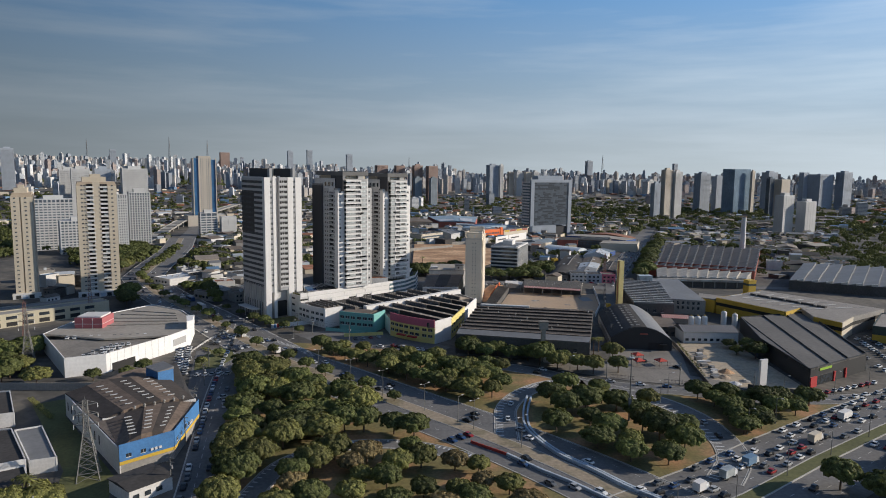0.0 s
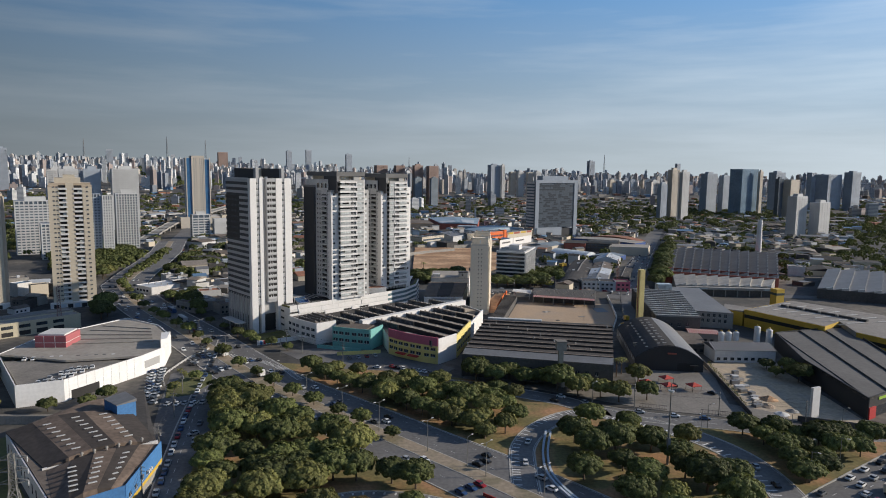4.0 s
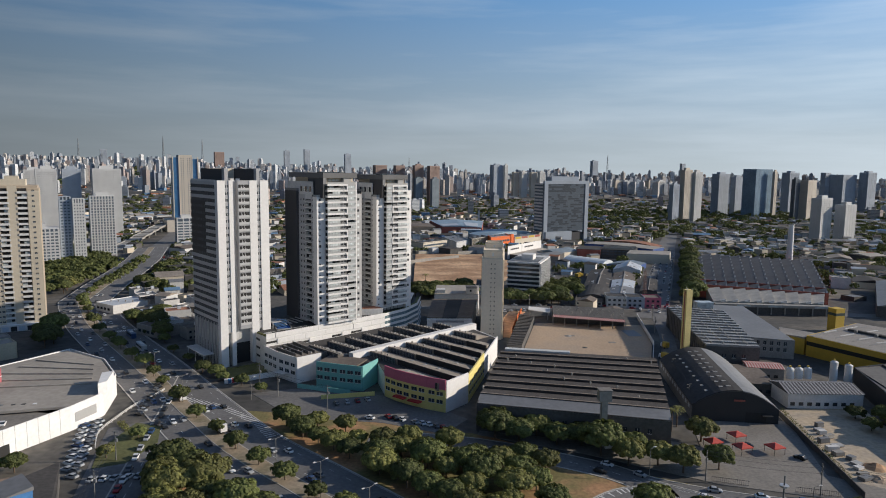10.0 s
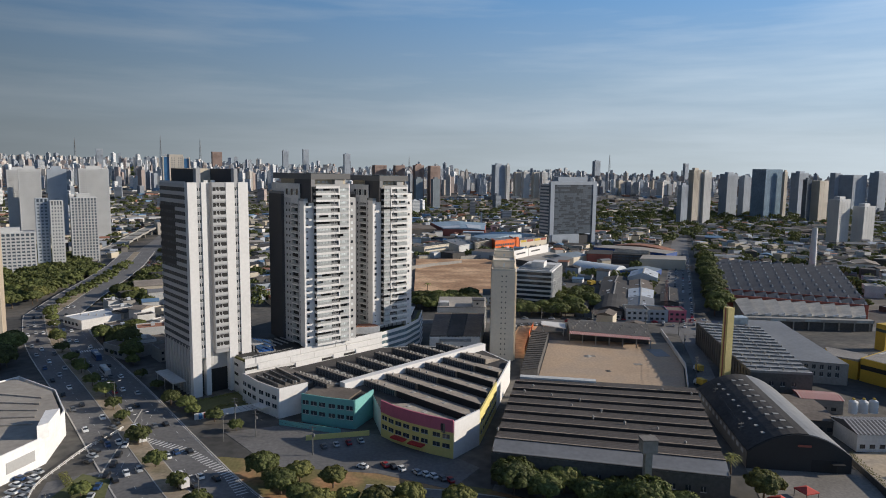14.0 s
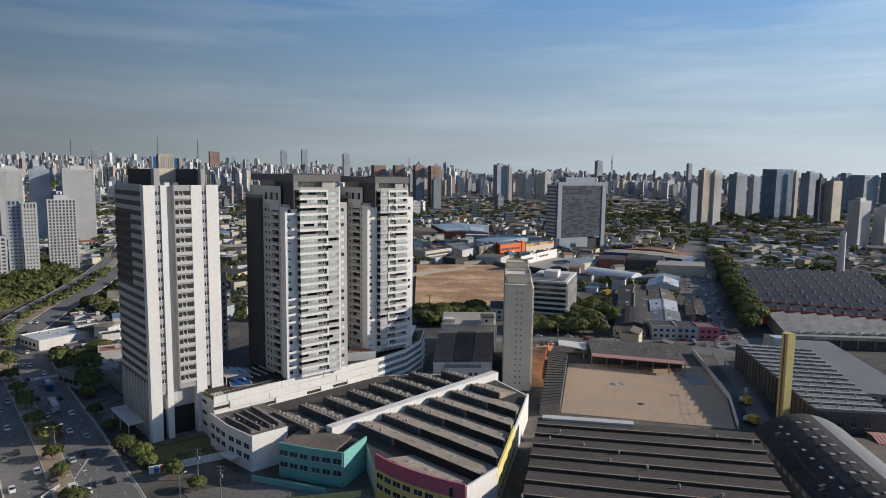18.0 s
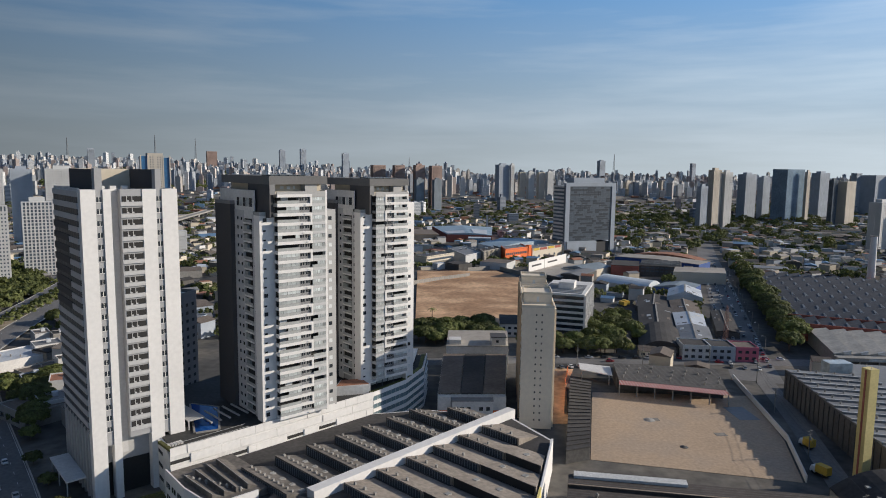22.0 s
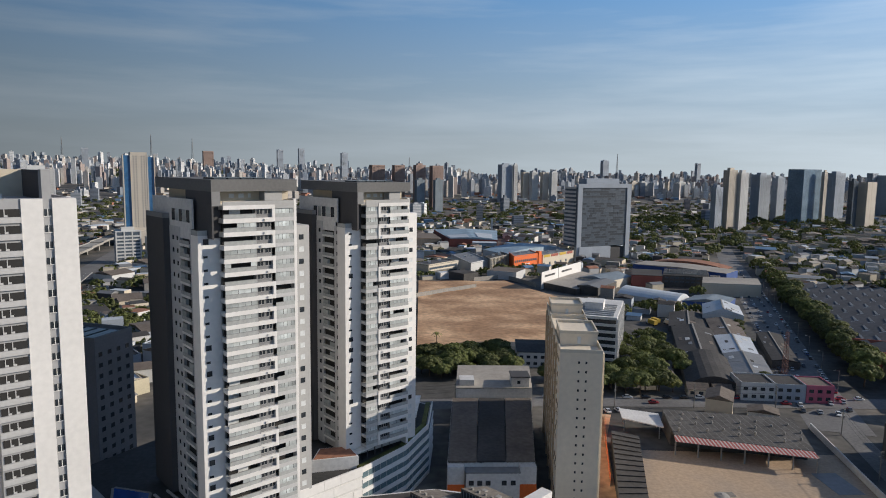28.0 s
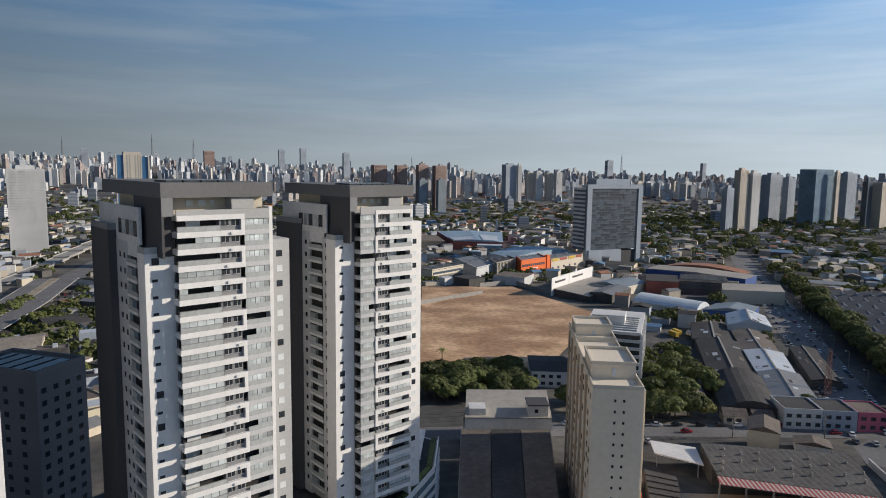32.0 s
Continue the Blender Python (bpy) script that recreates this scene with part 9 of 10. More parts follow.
rank((134, 640), (140, 662), 5, 60, None)
rank((-27, 362), (-15, 366), 4, 20, 0.09)
rank((-17, 350), (-13, 346), 2, 60, 0.09)
rank((-6, 347), (14, 336), 9, 28, 0.09)
for k in range(4):
    rank((-145 + 1.5 * k, 303 + 6 * k), (-138 + 1.5 * k, 306 + 6 * k), 4, 20, 7.4, ("white", "white", "silver"))
rank((-168, 336), (-132, 341), 11, 10, 7.4, ("white", "black", "grey", "silver"))
rank((-100, 300), (-112, 345), 12, 70, 0.07, ("white", "silver", "grey"))
rank((-104, 305), (-115, 341), 9, 70, 0.07, ("white", "silver", "blue"))
rank((-100, 352), (-106, 392), 11, 60, 0.05, ("grey", "silver", "black"))
rank((-93, 298), (-80, 300), 5, -15, 0.07, ("white", "silver"))
rank((178, 268), (212, 282), 9, -50, 0.07, ("white", "white", "red", "silver"))
rank((230, 300), (242, 340), 7, -60, 0.07)
for k in range(5):
    rank((240 + 9 * k, 300 + 5 * k), (258 + 9 * k, 360 + 4 * k), 16, -70, 0.05)
rank((184, 262), (236, 278), 9, -70, 0.07)
for x, y in ((118, 317), (131, 307), (-74, 268), (-70, 258), (86, 281)):
    car(x, y, cr_.uniform(0, 180), 0.1)
for k in range(3):
    rank((120 + 4 * k, 690 + 14 * k), (132 + 4 * k, 688 + 14 * k), 4, 10, -3.2 - 0.2 * k)
rank((66, 536), (84, 540), 5, 10, 0.12)
for k in range(5):
    rank((-300 + 12 * k, 800 + 18 * k), (-250 + 12 * k, 815 + 18 * k), 12, 20, -5.6 - 0.35 * k)
rank((230, 880), (262, 880), 8, 0, None)


def truck(x, y, deg, z, box_mat, label, cab="white", L=7.0):
    t = thing("truck", label, "truck", x, y, z, deg, "trucks")
    part("cargo_box", boxes((-1.2, 1.2, -L / 2, L / 2 - 2.0, 0.95, 3.5)), box_mat, t)
    part("cab", loft([(L / 2 - 1.9, 1.05, 0.5, 2.5), (L / 2 - 0.5, 1.08, 0.5, 2.5), (L / 2, 1.0, 0.5, 1.5)]), CARPAINT[cab], t)
    part("windscreen", boxes((-0.9, 0.9, L / 2 - 0.35, L / 2 - 0.2, 1.55, 2.3)), WINDOW, t)
    part("chassis", boxes((-0.5, 0.5, -L / 2, L / 2 - 1, 0.6, 0.95)), DARKGREY, t)
    for xx in (-0.95, 0.95):
        for yy in (-L / 2 + 1.2, L / 2 - 1.0):
            o = new("wheel", WHEEL)
            o.parent, o.location, o.scale = t, (xx, yy, 0.45), (1.6, 1.45, 1.45)
    return t


hd = heading((101, 180), (137, 204))
truck(100.5, 192.5, hd, 0.07, PALEGLASS, "white box truck with a pale blue side")
truck(145, 219, hd, 0.07, CREAM, "cream box truck in the queue", L=7.5)
truck(170, 240, hd, 0.07, WHITE, "white box truck in the queue", L=8.5)
truck(112, 201, hd, 0.07, BLUEROOF, "blue box truck in the queue")
truck(88, 184, hd, 0.07, WHITE, "white delivery van in the queue", L=5.6)
truck(-66, 336, heading((-57, 320), (-83, 356)), 0.08, WHITE, "white and red box truck on the avenue", L=9)
truck(157, 700, 15, -3.2, MUSTARD, "yellow lorry parked in a yard", L=9)
truck(161, 705, 12, -3.3, MUSTARD, "yellow lorry parked in a yard", L=9)
truck(152, 722, 50, -3.6, MUSTARD, "yellow lorry parked in a yard", L=9)
truck(168, 700, 10, -3.2, WHITE, "white lorry parked in a yard", L=8)
truck(137, 750, 10, -4.2, WHITE, "white lorry parked in a yard", L=6)
truck(130.5, 424, 20, 0.1, MUSTARD, "small yellow lorry beside the shed", L=6)
truck(139, 445, 10, 0.1, MUSTARD, "small yellow lorry beside the shed", L=5.5)


def bus(x, y, deg, z, mat, label):
    t = thing("bus", label, "bus", x, y, z, deg, "buses")
    part("body", loft([(-6, 1.2, 0.4, 3.0), (-5.7, 1.27, 0.35, 3.15), (5.7, 1.27, 0.35, 3.15), (6, 1.2, 0.4, 3.0)]), mat, t)
    part("side_windows", boxes((-1.31, 1.31, -5.3, 5.3, 1.5, 2.5)), WINDOW, t)
    part("roof_unit", boxes((-0.8, 0.8, -2, 1, 3.1, 3.4)), OFFWHITE, t)
    for xx in (-1.1, 1.1):
        for yy in (-3.6, 4.0):
            o = new("wheel", WHEEL)
            o.parent, o.location, o.scale = t, (xx, yy, 0.45), (1.6, 1.5, 1.5)


bus(-92, 372, heading((-83, 356), (-122, 413)), 0.08, CARPAINT["white"], "white and red city bus on the avenue")
bus(-135, 445, heading((-122, 413), (-182, 498)), 0.08, CARPAINT["silver"], "silver city bus on the avenue")
bus(-150, 470, heading((-122, 413), (-182, 498)), 0.08, CARPAINT["blue"], "blue city bus on the avenue")

# distant parked and driving cars, joined by colour
for c in sorted(FARCARS):
    verts, faces, slots = [], [], []
    for m in FARCARS[c]:
        for me, slot in ((BODY[c], 0), (ROOFTOP[c], 0), (GLASSCAB, 1)):
            i = len(verts)
            verts += [tuple(m @ v.co) for v in me.vertices]
            for p in me.polygons:
                faces.append(tuple(v + i for v in p.vertices))
                slots.append(slot)
    me = bpy.data.meshes.new("distant_cars")
    me.from_pydata(verts, [], faces)
    me.materials.append(CARPAINT[c])
    me.materials.append(WINDOW)
    me.polygons.foreach_set("material_index", slots)
    tagged(new("distant_cars", me), "%s cars in far streets and parking lots" % c, "cars", kind="stuff")

# ---- small things along the roads and yards ----
def lattice(bm, w0, w1, z0, z1, n, bar):
    """A four-legged braced frame narrowing from w0 to w1."""
    for k in range(n):
        a, b = k / n, (k + 1) / n
        za, zb = z0 + (z1 - z0) * a, z0 + (z1 - z0) * b
        ra, rb = w0 + (w1 - w0) * a, w0 + (w1 - w0) * b
        c0 = [(-ra, -ra, za), (ra, -ra, za), (ra, ra, za), (-ra, ra, za)]
        c1 = [(-rb, -rb, zb), (rb, -rb, zb), (rb, rb, zb), (-rb, rb, zb)]
        for i in range(4):
            j = (i + 1) % 4
            beam(bm, c0[i], c1[i], bar * 1.5)
            beam(bm, c0[i], c1[j], bar)
            beam(bm, c0[j], c1[i], bar)
            beam(bm, c1[i], c1[j], bar)


def pylon(x, y, h, base, mat, label, deg=20, arms=True):
    t = thing("power_pylon", label, "pylon", x, y, ground_z(y), deg, "power pylons")
    bm = bmesh.new()
    lattice(bm, base, 0.75, 0, h * 0.62, 6, 0.13 if arms else 0.07)
    lattice(bm, 0.75, 0.6, h * 0.62, h * 0.95, 6, 0.10 if arms else 0.06)
    part("tower_frame", bm, mat, t)
    if arms:
        for z in (0.66, 0.78, 0.90):
            for sgn in (-1, 1):
                bm = bmesh.new()
                beam(bm, (sgn * 0.6, 0.5, h * z), (sgn * 3.4, 0, h * z + 0.2), 0.13)
                beam(bm, (sgn * 0.6, -0.5, h * z), (sgn * 3.4, 0, h * z + 0.2), 0.13)
                beam(bm, (sgn * 0.6, 0, h * z + 1.2), (sgn * 3.4, 0, h * z + 0.2), 0.13)
                a = part("cross_arm", bm, mat, t)
                bm = bmesh.new()
                tube(bm, sgn * 3.3, 0, h * z - 1.2, h * z + 0.2, 0.12, 0.12, 6)
                part("insulator", bm, OFFWHITE, a)
    bm = bmesh.new()
    tube(bm, 0, 0, h * 0.95, h, 0.12, 0.05, 6)
    part("tip", bm, mat, t)


RUST = material("reddish_mast_paint", (0.22, 0.11, 0.09), 0.8, spread=0.15)
pylon(-95, 198, 25.5, 3.2, POST, "grey steel lattice pylon with three pairs of arms")
pylon(-178, 319, 26, 2.6, POST, "grey steel lattice pylon beside the trees")
pylon(-197, 352, 24, 1.6, RUST, "reddish lattice mast behind the trees", arms=False)
pylon(-197, 424, 26, 1.4, RUST, "thin reddish lattice mast beside the long building", arms=False)
pylon(179, 587, 22, 1.1, RUST, "red and white lattice mast beside the avenue", arms=False)


def lamp(x, y, h, deg, arms=2, label="tall grey street lamp with two arms"):
    t = thing("street_lamp", label, "street lamp", x, y, ground_z(y), deg, "street lamps")
    bm = bmesh.new()
    tube(bm, 0, 0, 0, h, 0.14, 0.08, 8)
    part("pole", bm, POST, t)
    for k in range(arms):
        s = 1 if k == 0 else -1
        bm = bmesh.new()
        beam(bm, (0, 0, h - 0.1), (s * 1.8, 0, h + 0.25), 0.09)
        a = part("arm", bm, POST, t)
        part("lamp_head", boxes((min(s * 1.6, s * 2.5), max(s * 1.6, s * 2.5), -0.18, 0.18, h + 0.2, h + 0.36)), OFFWHITE, a, "pale lamp head")


for i, (x, y) in enumerate(fine(MEDIAN[::3], 60)):
    if 210 < y < 560 and not 330 < y < 350:
        lamp(x + 1.2, y, 11, -50 + 90)
for x, y, h, deg in ((-62, 368, 9, 60), (112, 270, 9, 10), (138, 260, 9, 10), (140, 236, 10, -55), (124, 226, 10, -55), (158, 262, 10, 0), (76, 296, 9, 30), (104, 258, 9, 80), (20, 240, 10, 40), (184, 268, 10, 0), (205, 276, 10, 0)):
    lamp(x, y, h, deg, 1, "grey street lamp with one arm beside the road")
for k in range(5):
    p = lerp((60, 156), (179, 230), 0.1 + 0.2 * k)
    lamp(p[0], p[1], 12, 122, 2)
for k in range(9):
    p = lerp((176, 560), (300, 856), k / 9)
    lamp(p[0] + 11, p[1], 10, 180, 1, "grey street lamp along the straight avenue")
t = thing("light_mast", "very tall grey floodlight mast in the park", "light mast", 85, 240)
bm = bmesh.new()
tube(bm, 0, 0, 0, 27, 0.38, 0.16, 10)
part("pole", bm, POST, t)
bm = bmesh.new()
tube(bm, 0, 0, 24.4, 24.8, 1.0, 1.0, 12)
part("lamp_ring", bm, STEEL, t)
part("control_box", boxes((-0.5, 0.5, -0.5, 0.5, 6, 9)), MIDGREY, t)


def utility(x, y, deg, h=10.0):
    t = thing("utility_pole", "concrete utility pole with cross bars and transformer", "utility pole", x, y, ground_z(y), deg, "utility poles")
    bm = bmesh.new()
    tube(bm, 0, 0, 0, h, 0.2, 0.13, 8)
    part("pole", bm, POST, t)
    for z in (h - 0.5, h - 1.7):
        part("cross_bar", boxes((-1.2, 1.2, -0.08, 0.08, z, z + 0.16)), POST, t)
    bm = bmesh.new()
    tube(bm, 0.45, 0, h - 3.6, h - 2.6, 0.35, 0.35, 8)
    part("transformer", bm, MIDGREY, t)
    return (x, y, h)


def wires(poles, label="black overhead wires between poles"):
    bm = bmesh.new()
    for (x0, y0, h0), (x1, y1, h1) in zip(poles, poles[1:]):
        for dz in (-0.1, -1.3, -3.0):
            prev = None
            for k in range(7):
                s = k / 6
                q = (x0 + (x1 - x0) * s, y0 + (y1 - y0) * s, h0 + dz + (h1 - h0) * s - 2.4 * s * (1 - s))
                if prev:
                    beam(bm, prev, q, 0.05)
                prev = q
    tagged(part("overhead_wires", bm, DARKGREY), label, "wires", kind="stuff")


line = [utility(x, y, -10) for x, y in ((-68, 190), (-74, 222), (-80, 252), (-86, 284), (-92, 312), (-62, 384), (-52, 372), (-30, 356))]
wires(line[:5])
wires(line[5:])
line = [utility(x, y, 80) for x, y in ((-8, 542), (20, 544), (50, 545), (84, 544), (116, 543), (148, 540))]
wires(line)
line = [utility(x, y, 20) for x, y in ((114, 356), (122, 392), (134, 436), (146, 478), (158, 514))]
wires(line)
line = [utility(x, y, 65) for x, y in ((92, 292), (122, 282), (150, 271))]
wires(line)

# red sunshades on the forecourt, with the cars they cover
SHADE = material("red_sunshade_fabric", (0.50, 0.07, 0.05), 0.8, spread=0.08)


def sunshade(x, y, deg):
    t = thing("sunshade", "red fabric sunshade on four thin posts", "sunshade", x, y, 0.12, deg, "forecourt sunshades")
    bm = bmesh.new()
    top = bm.verts.new((0, 0, 3.5))
    c = [bm.verts.new((sx * 2.4, sy * 2.4, 2.5)) for sx, sy in ((-1, -1), (1, -1), (1, 1), (-1, 1))]
    lo = [bm.verts.new((sx * 2.4, sy * 2.4, 2.2)) for sx, sy in ((-1, -1), (1, -1), (1, 1), (-1, 1))]
    for i in range(4):
        bm.faces.new((c[i], c[(i + 1) % 4], top))
        bm.faces.new((lo[i], lo[(i + 1) % 4], c[(i + 1) % 4], c[i]))
    part("canopy", bm, SHADE, t, "peaked red fabric canopy")
    for sx, sy in ((-1, -1), (1, -1), (1, 1), (-1, 1)):
        part("post", boxes((sx * 2.2 - 0.06, sx * 2.2 + 0.06, sy * 2.2 - 0.06, sy * 2.2 + 0.06, 0, 2.4)), DARKGREY, t)


for x, y in ((106, 317), (114, 312.5), (117, 322.5), (125, 312)):
    sunshade(x, y, 15)
t = thing("forecourt_fence", "dark steel fence and gate along the forecourt", "fence", 94, 291)
for p, q in (((94, 292), (104, 288.5)), ((116, 284.5), (128, 280.8))):
    L = dist(p, q)
    for z in (0.3, 1.7):
        put("rail", made(boxes((0, L, -0.04, 0.04, z, z + 0.1)), DARKGREY), t, along(p, q))
    post = made(boxes((-0.03, 0.03, -0.03, 0.03, 0.1, 1.9)), DARKGREY)
    for k in range(int(L / 0.6) + 1):
        put("bar", post, t, along(p, q, 0.6 * k))

# supplier's yard: walls, hedge, pallets and heaps
t = thing("yard_wall", "dark concrete yard wall with a hedge behind", "wall", 144, 320)
for p, q in (((134, 280), (147, 352)), ((150, 276), (168, 268))):
    put("wall_panel", made(boxes((0, dist(p, q), -0.15, 0.15, 0, 2.2)), DARKCONC), t, along(p, q))
yr = random.Random(17)
for k in range(13):
    x, y = lerp((139, 292), (150, 338), k / 13)
    x += yr.uniform(1.5, 6)
    w, d, h = yr.uniform(2.2, 4.5), yr.uniform(1.4, 2.6), yr.uniform(0.7, 1.8)
    t = thing("pallet_stack", "wrapped grey stack of building material on pallets", "pallet stack", x, y, 0.08, yr.uniform(-12, 12) + 12, "yard stacks")
    part("pallet", boxes((-w / 2, w / 2, -d / 2, d / 2, 0, 0.15)), BARK, t)
    part("load", boxes((-w / 2 + 0.05, w / 2 - 0.05, -d / 2 + 0.05, d / 2 - 0.05, 0.15, h)), (ROOFGREY, CONCRETE, OFFWHITE, GREY)[k % 4], t)


def heap(x, y, r, h, mat, label):
    bm = bmesh.new()
    rings_ = []
    n = 14
    for k in range(5):
        s = k / 5
        rings_.append([bm.verts.new((r * (1 - s) * math.cos(6.283 * i / n) * yr.uniform(0.88, 1.1), r * (1 - s) * math.sin(6.283 * i / n) * yr.uniform(0.88, 1.1), h * s ** 0.8 * yr.uniform(0.9, 1.1))) for i in range(n)])
    for a, b in zip(rings_, rings_[1:]):
        for i in range(n):
            bm.faces.new((a[i], a[(i + 1) % n], b[(i + 1) % n], b[i]))
    tip = bm.verts.new((0, 0, h))
    for i in range(n):
        bm.faces.new((rings_[-1][i], rings_[-1][(i + 1) % n], tip))
    o = tagged(part("heap", bm, mat), label, "heap", "heaps in the yards")
    o.location = (x, y, ground_z(y) + 0.05)


for x, y, r, h, m_ in ((147, 292, 3.2, 1.3, SLAB), (152, 300, 3.8, 1.6, DIRT), (154, 286, 2.6, 1.0, CONCRETE), (148, 283, 3.0, 1.0, OFFWHITE), (93, 471, 2.4, 0.7, CONCRETE), (66, 690, 4.0, 1.2, DIRT), (96, 446, 1.6, 0.6, DARKCONC)):
    heap(x, y, r, h, m_, "low heap of sand or rubble on bare ground")

# red plastic barriers on the avenue
blk = bmesh.new()
box(blk, -0.8, 0.8, -0.25, 0.25, 0, 0.3)
box(blk, -0.75, 0.75, -0.12, 0.12, 0.3, 0.9)
BLOCK = made(blk, SHADE)
for k in range(13):
    x, y = lerp((23.5, 220.5), (35, 209.5), k / 12)
    o = tagged(new("traffic_barrier", BLOCK), "red plastic traffic barrier block on asphalt", "barrier", "traffic barriers")
    o.matrix_basis = pose(x, y, 0.08, 0, 0, -47 + (6 if k % 2 else -6))

# orange construction netting and scaffold beside the thin tower
t = thing("site_fence", "orange construction netting on thin posts", "fence", 74, 512)
for p, q in (((62, 478), (70.5, 512)), ((70.5, 512), (77, 534))):
    L = dist(p, q)
    put("netting", made(boxes((0, L, -0.03, 0.03, 0.2, 3.2)), ORANGE), t, along(p, q), "bright orange netting")
    for k in range(int(L / 3) + 1):
        put("post", made(boxes((-0.06, 0.06, -0.06, 0.06, 0, 3.4)), POST), t, along(p, q, 3 * k))

structure("bare_strip", prisms(([(54, 468), (61, 468), (71, 512), (80, 536), (70, 540), (60, 510)], -0.2, 0.07)), DIRT, "strip of bare orange earth on a building site", "ground")

# grey boundary walls round the dirt plot
t = thing("plot_wall", "long grey concrete boundary wall round the bare plot", "wall", 50, 850)
for p, q in (((4, 793), (36, 824)), ((36, 824), (60, 845)), ((62, 884), (92, 905)), ((92, 905), (112, 852))):
    n = max(1, int(dist(p, q) / 6))
    for k in range(n):
        a, b = lerp(p, q, k / n), lerp(p, q, (k + 1) / n)
        z = ground_z(a[1]) - 0.3
        put("wall_panel", made(boxes((0.05, dist(a, b) - 0.05, -0.15, 0.15, z, z + 4.2)), CONCRETE), t, along(a, b))

# low buildings in the corner beside the first pylon
LOWS = (
    ((-150, 222), (-128, 192), (-114.2, 200), (-132.2, 224.6), 5.4, "white flat-roofed building with a dark roof and parapet"),
    ((-131.8, 225.2), (-113.6, 200.4), (-106.6, 203), (-124.6, 229), 4.6, "narrow white building with a pale grey roof"),
    ((-128, 187), (-112, 166), (-99, 176), (-113, 197), 5.0, "white flat-roofed building with a dark roof and parapet"),
    ((-172, 262), (-154, 234), (-140, 240), (-155, 264), 5.2, "white flat-roofed building with a dark roof and parapet"),
)
for a, b, c, d, h, lab in LOWS:
    wall_building("flat_roof_house", lab, "house", [a, b, c, d], h, OFFWHITE, FIBRO_DARK if h > 4.8 else ROOFGREY, group="corner houses")
structure("lawn_strip", prisms(([(-146, 262), (-124, 231), (-105, 203), (-98, 182), (-82, 180), (-88, 199), (-127.5, 250), (-134, 270)], -0.2, 0.06)), LAWN, "mown lawn beside the brown-roofed hall", "lawn")
structure("lane", prisms(([(-180, 284), (-128, 283), (-112, 288), (-112, 292), (-130, 289), (-180, 290)], -0.2, 0.07)), PAVING, "pale concrete lane behind a wall", "road")
t = thing("lane_wall", "long grey concrete wall beside the lane", "wall", -150, 280)
for p, q in (((-182, 280), (-128, 279)), ((-128, 279), (-110, 285))):
    n = int(dist(p, q) / 5)
    for k in range(n):
        a, b = lerp(p, q, k / n), lerp(p, q, (k + 1) / n)
        put("wall_panel", made(boxes((0.03, dist(a, b) - 0.03, -0.12, 0.12, 0, 3.2)), CONCRETE), t, along(a, b))

# long pale-yellow building beyond the dealership
PALEYEL = material("faded_yellow_render", (0.50, 0.45, 0.33), 0.85, spread=0.1, big=0.08)
t = wall_building("long_building", "long pale yellow two-storey building with dark openings", "building", [(-262, 356), (-188, 430), (-196, 438), (-270, 364)], 8.0, PALEYEL, CONCRETE)
windows(t, (-262, 356), (-188, 430), (4.6,), 5, 8.5, 11, 5.6, 1.8, sill=False)
windows(t, (-262, 356), (-188, 430), (0.6,), 5, 8.5, 11, 5.6, 2.4, mat=DARK, name="opening", sill=False)
t = wall_building("long_building", "long grey flat-roofed wing behind the yellow building", "building", [(-250, 398), (-200, 446), (-206, 452), (-256, 404)], 7.0, CONCRETE, ROOFGREY)

# low workshops between the tower and the avenue
for pts_, h, wall, roof, lab in (
    ([(-150, 478), (-134, 466), (-118, 488), (-134, 502)], 6.0, CONCRETE, FIBRO, "low workshop with a brown sheet roof"),
    ([(-130, 506), (-114, 492), (-98, 514), (-116, 530)], 6.0, OFFWHITE, FIBRO_DARK, "low workshop with a dark flat roof"),
    ([(-168, 520), (-150, 506), (-132, 528), (-150, 546)], 6.0, CONCRETE, FIBRO, "low workshop with a brown sheet roof"),
    ([(-112, 470), (-100, 460), (-90, 476), (-102, 488)], 7.0, OFFWHITE, ROOFGREY, "white workshop with a grey roof"),
    ([(-146, 556), (-126, 540), (-106, 566), (-128, 584)], 6.5, PALEYEL, FIBRO, "low hall with a faded yellow wall"),
    ([(-200, 540), (-184, 528), (-168, 548), (-184, 562)], 5.5, OFFWHITE, PALEROOF, "small pale workshop beside the avenue"),
):
    t = wall_building("workshop", lab, "workshop", pts_, h, wall, roof, group="workshops")
    windows(t, pts_[0], pts_[1], (1.6,), 1.5, 4.0, 4, 2.4, 1.6, sill=False)
    for k in range(4):
        p = lerp(lerp(pts_[0], pts_[1], 0.2 + 0.2 * k), lerp(pts_[3], pts_[2], 0.2 + 0.2 * k), 0.3 + 0.1 * k)
        put("roof_vent", VENT, t, Matrix.Translation((p[0], p[1], h - 0.55)))

# tricolour garden wall and hedge at the foot of the white tower
t = thing("garden_wall", "white garden wall with slanted colour stripes", "wall", -66, 396)
p, q = (-78, 388), (-54, 401)
put("wall_panel", made(boxes((0, dist(p, q), -0.12, 0.12, 0, 2.4)), WHITE), t, along(p, q))
for k, c in enumerate((BLUE, REDPAINT, TEAL)):
    put("stripe", made(boxes((1.5 + 1.8 * k, 2.9 + 1.8 * k, -0.14, -0.12, 0.1, 2.3)), c), t, along(p, q), "slanted colour stripe")


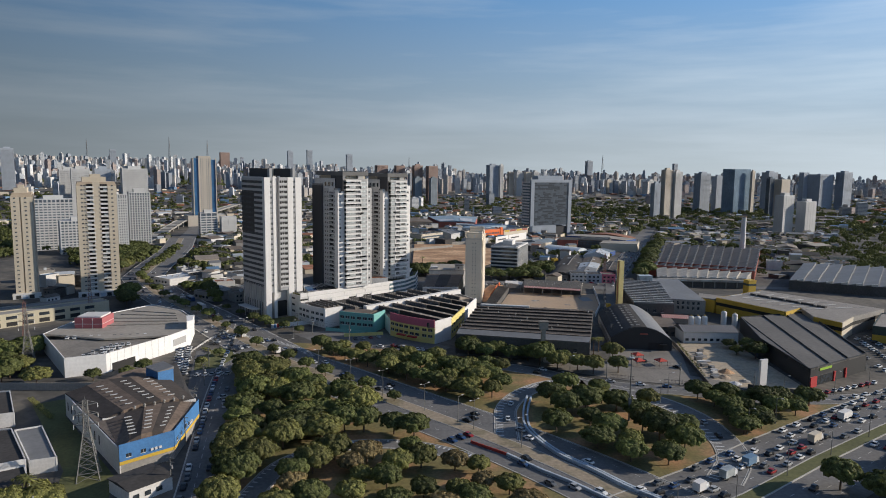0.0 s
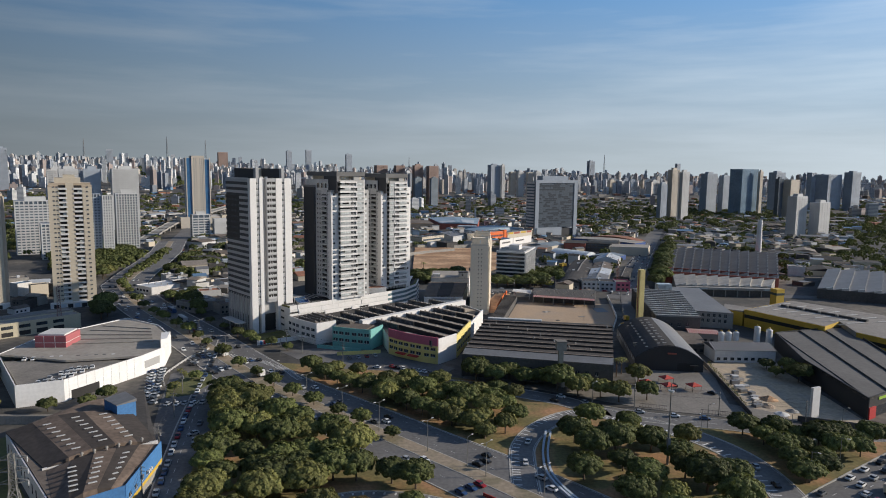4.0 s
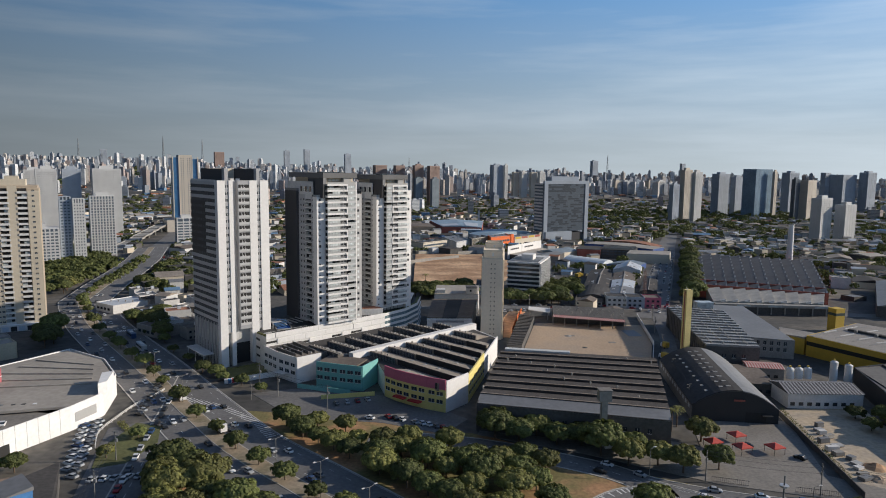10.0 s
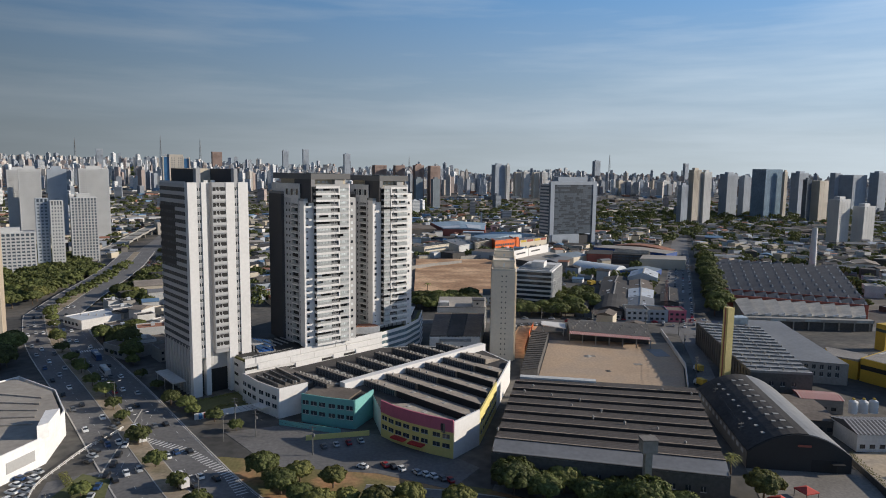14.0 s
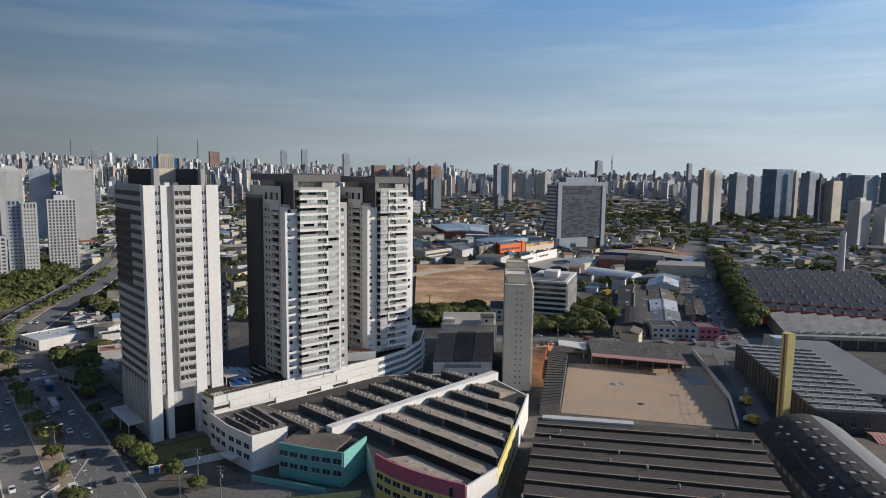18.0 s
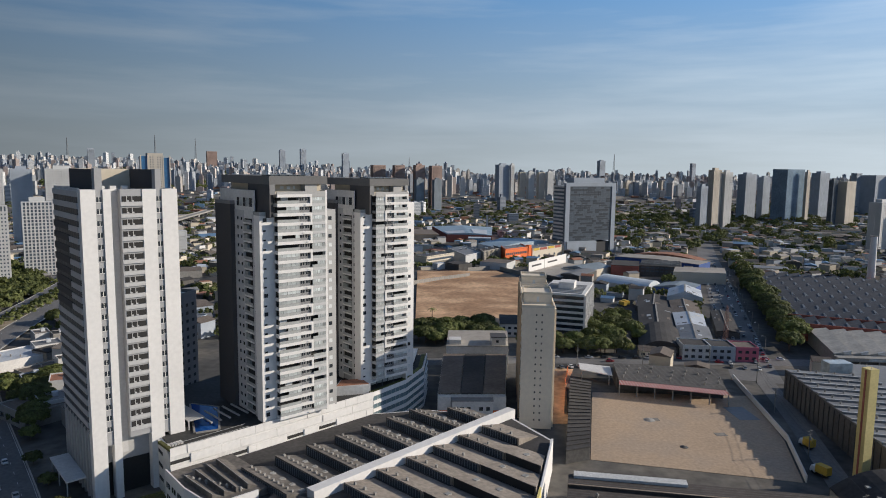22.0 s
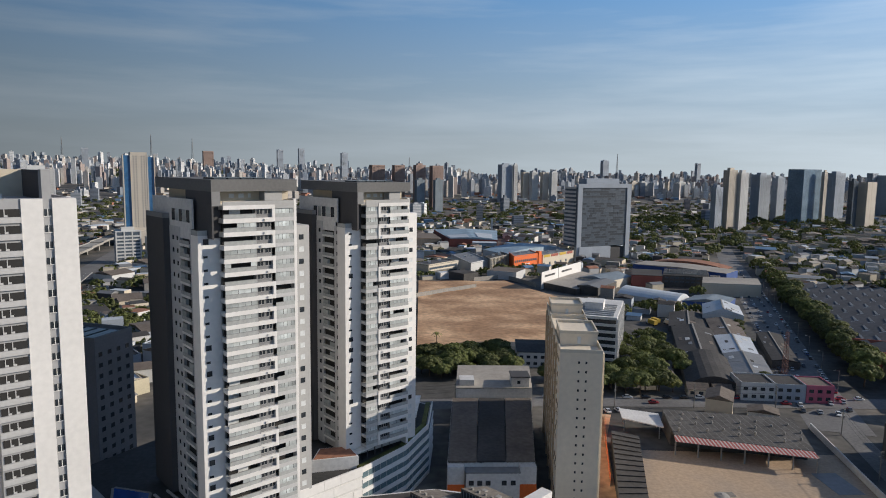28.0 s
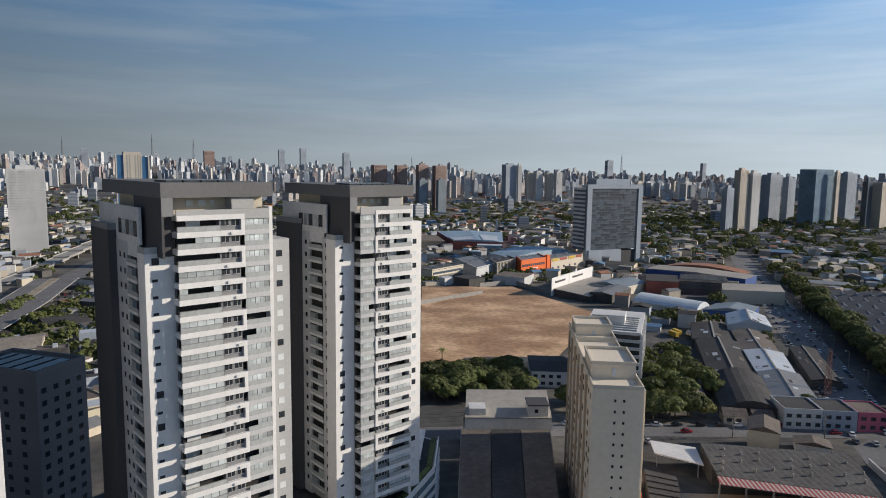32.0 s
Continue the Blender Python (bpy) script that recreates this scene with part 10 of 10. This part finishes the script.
def hedge(p, q, w, h, seed):
    r = random.Random(seed)
    verts, faces = [], []
    L = dist(p, q)
    for _ in range(int(L * w * 26)):
        m = along(p, q, r.uniform(0, L), r.uniform(0.2, h), r.uniform(-w / 2, w / 2))
        i = len(verts)
        for _ in range(3):
            verts.append(tuple(m @ Vector((r.uniform(-0.3, 0.3), r.uniform(-0.3, 0.3), r.uniform(-0.2, 0.2)))))
        faces.append((i, i + 1, i + 2))
    me = bpy.data.meshes.new("hedge")
    me.from_pydata(verts, [], faces)
    me.materials.append(LEAF2)
    tagged(new("hedge", me), "low ragged green hedge beside a wall", "hedge", kind="stuff")


hedge((-76, 392), (-56, 404), 2.0, 1.3, 1)
hedge((137, 290), (149, 350), 1.2, 2.2, 2)
hedge((-104, 344), (-98, 336), 2.5, 1.2, 3)
hedge((-150, 268), (-130, 246), 2.0, 1.5, 4)

house_row("black_roof_house", "white-blue two-storey house with a black ribbed roof", "house", (54.5, 603), (71, 601), 24, 7.4, HAZEWHITE, FIBRO_DARK, z0=-1.0, rows=2, rise=1.2)

# zebra crossing, curved fence beside the lawn island, garden before the white tower
bm = bmesh.new()
ux, uy = 0.577, -0.817
for k in range(13):
    x, y = -163.5 + 0.817 * 1.1 * k, 481.5 + 0.577 * 1.1 * k
    bm.faces.new([bm.verts.new((x + ux * a - uy * b, y + uy * a + ux * b, 0.1)) for a, b in ((-2, 0), (2, 0), (2, 0.6), (-2, 0.6))])
tagged(part("zebra_crossing", bm, PAINTLINE), "white zebra crossing stripes on the avenue", "road marking", kind="structure")
t = thing("curved_fence", "white concrete fence curving round the parking lot", "fence", -106, 350)
line = smooth_line([(-103, 322), (-107.4, 334.9), (-106.9, 348), (-105.4, 362), (-102.5, 370), (-100.5, 380)], 4)
for p, q in zip(line, line[1:]):
    put("post", made(boxes((-0.12, 0.12, -0.12, 0.12, 0, 1.3)), OFFWHITE), t, along(p, q))
    for z in (0.45, 0.95):
        put("rail", made(boxes((0, dist(p, q), -0.06, 0.06, z, z + 0.22)), OFFWHITE), t, along(p, q))
structure("garden_lawn", prisms(([(-85, 408.5), (-78, 395), (-57, 406), (-64, 424)], -0.2, 0.12)), LAWN, "small garden lawn before the white tower", "lawn")
hedge((-84, 407), (-66, 420), 1.2, 1.0, 5)
hedge((-74, 400), (-62, 408), 1.6, 0.9, 6)
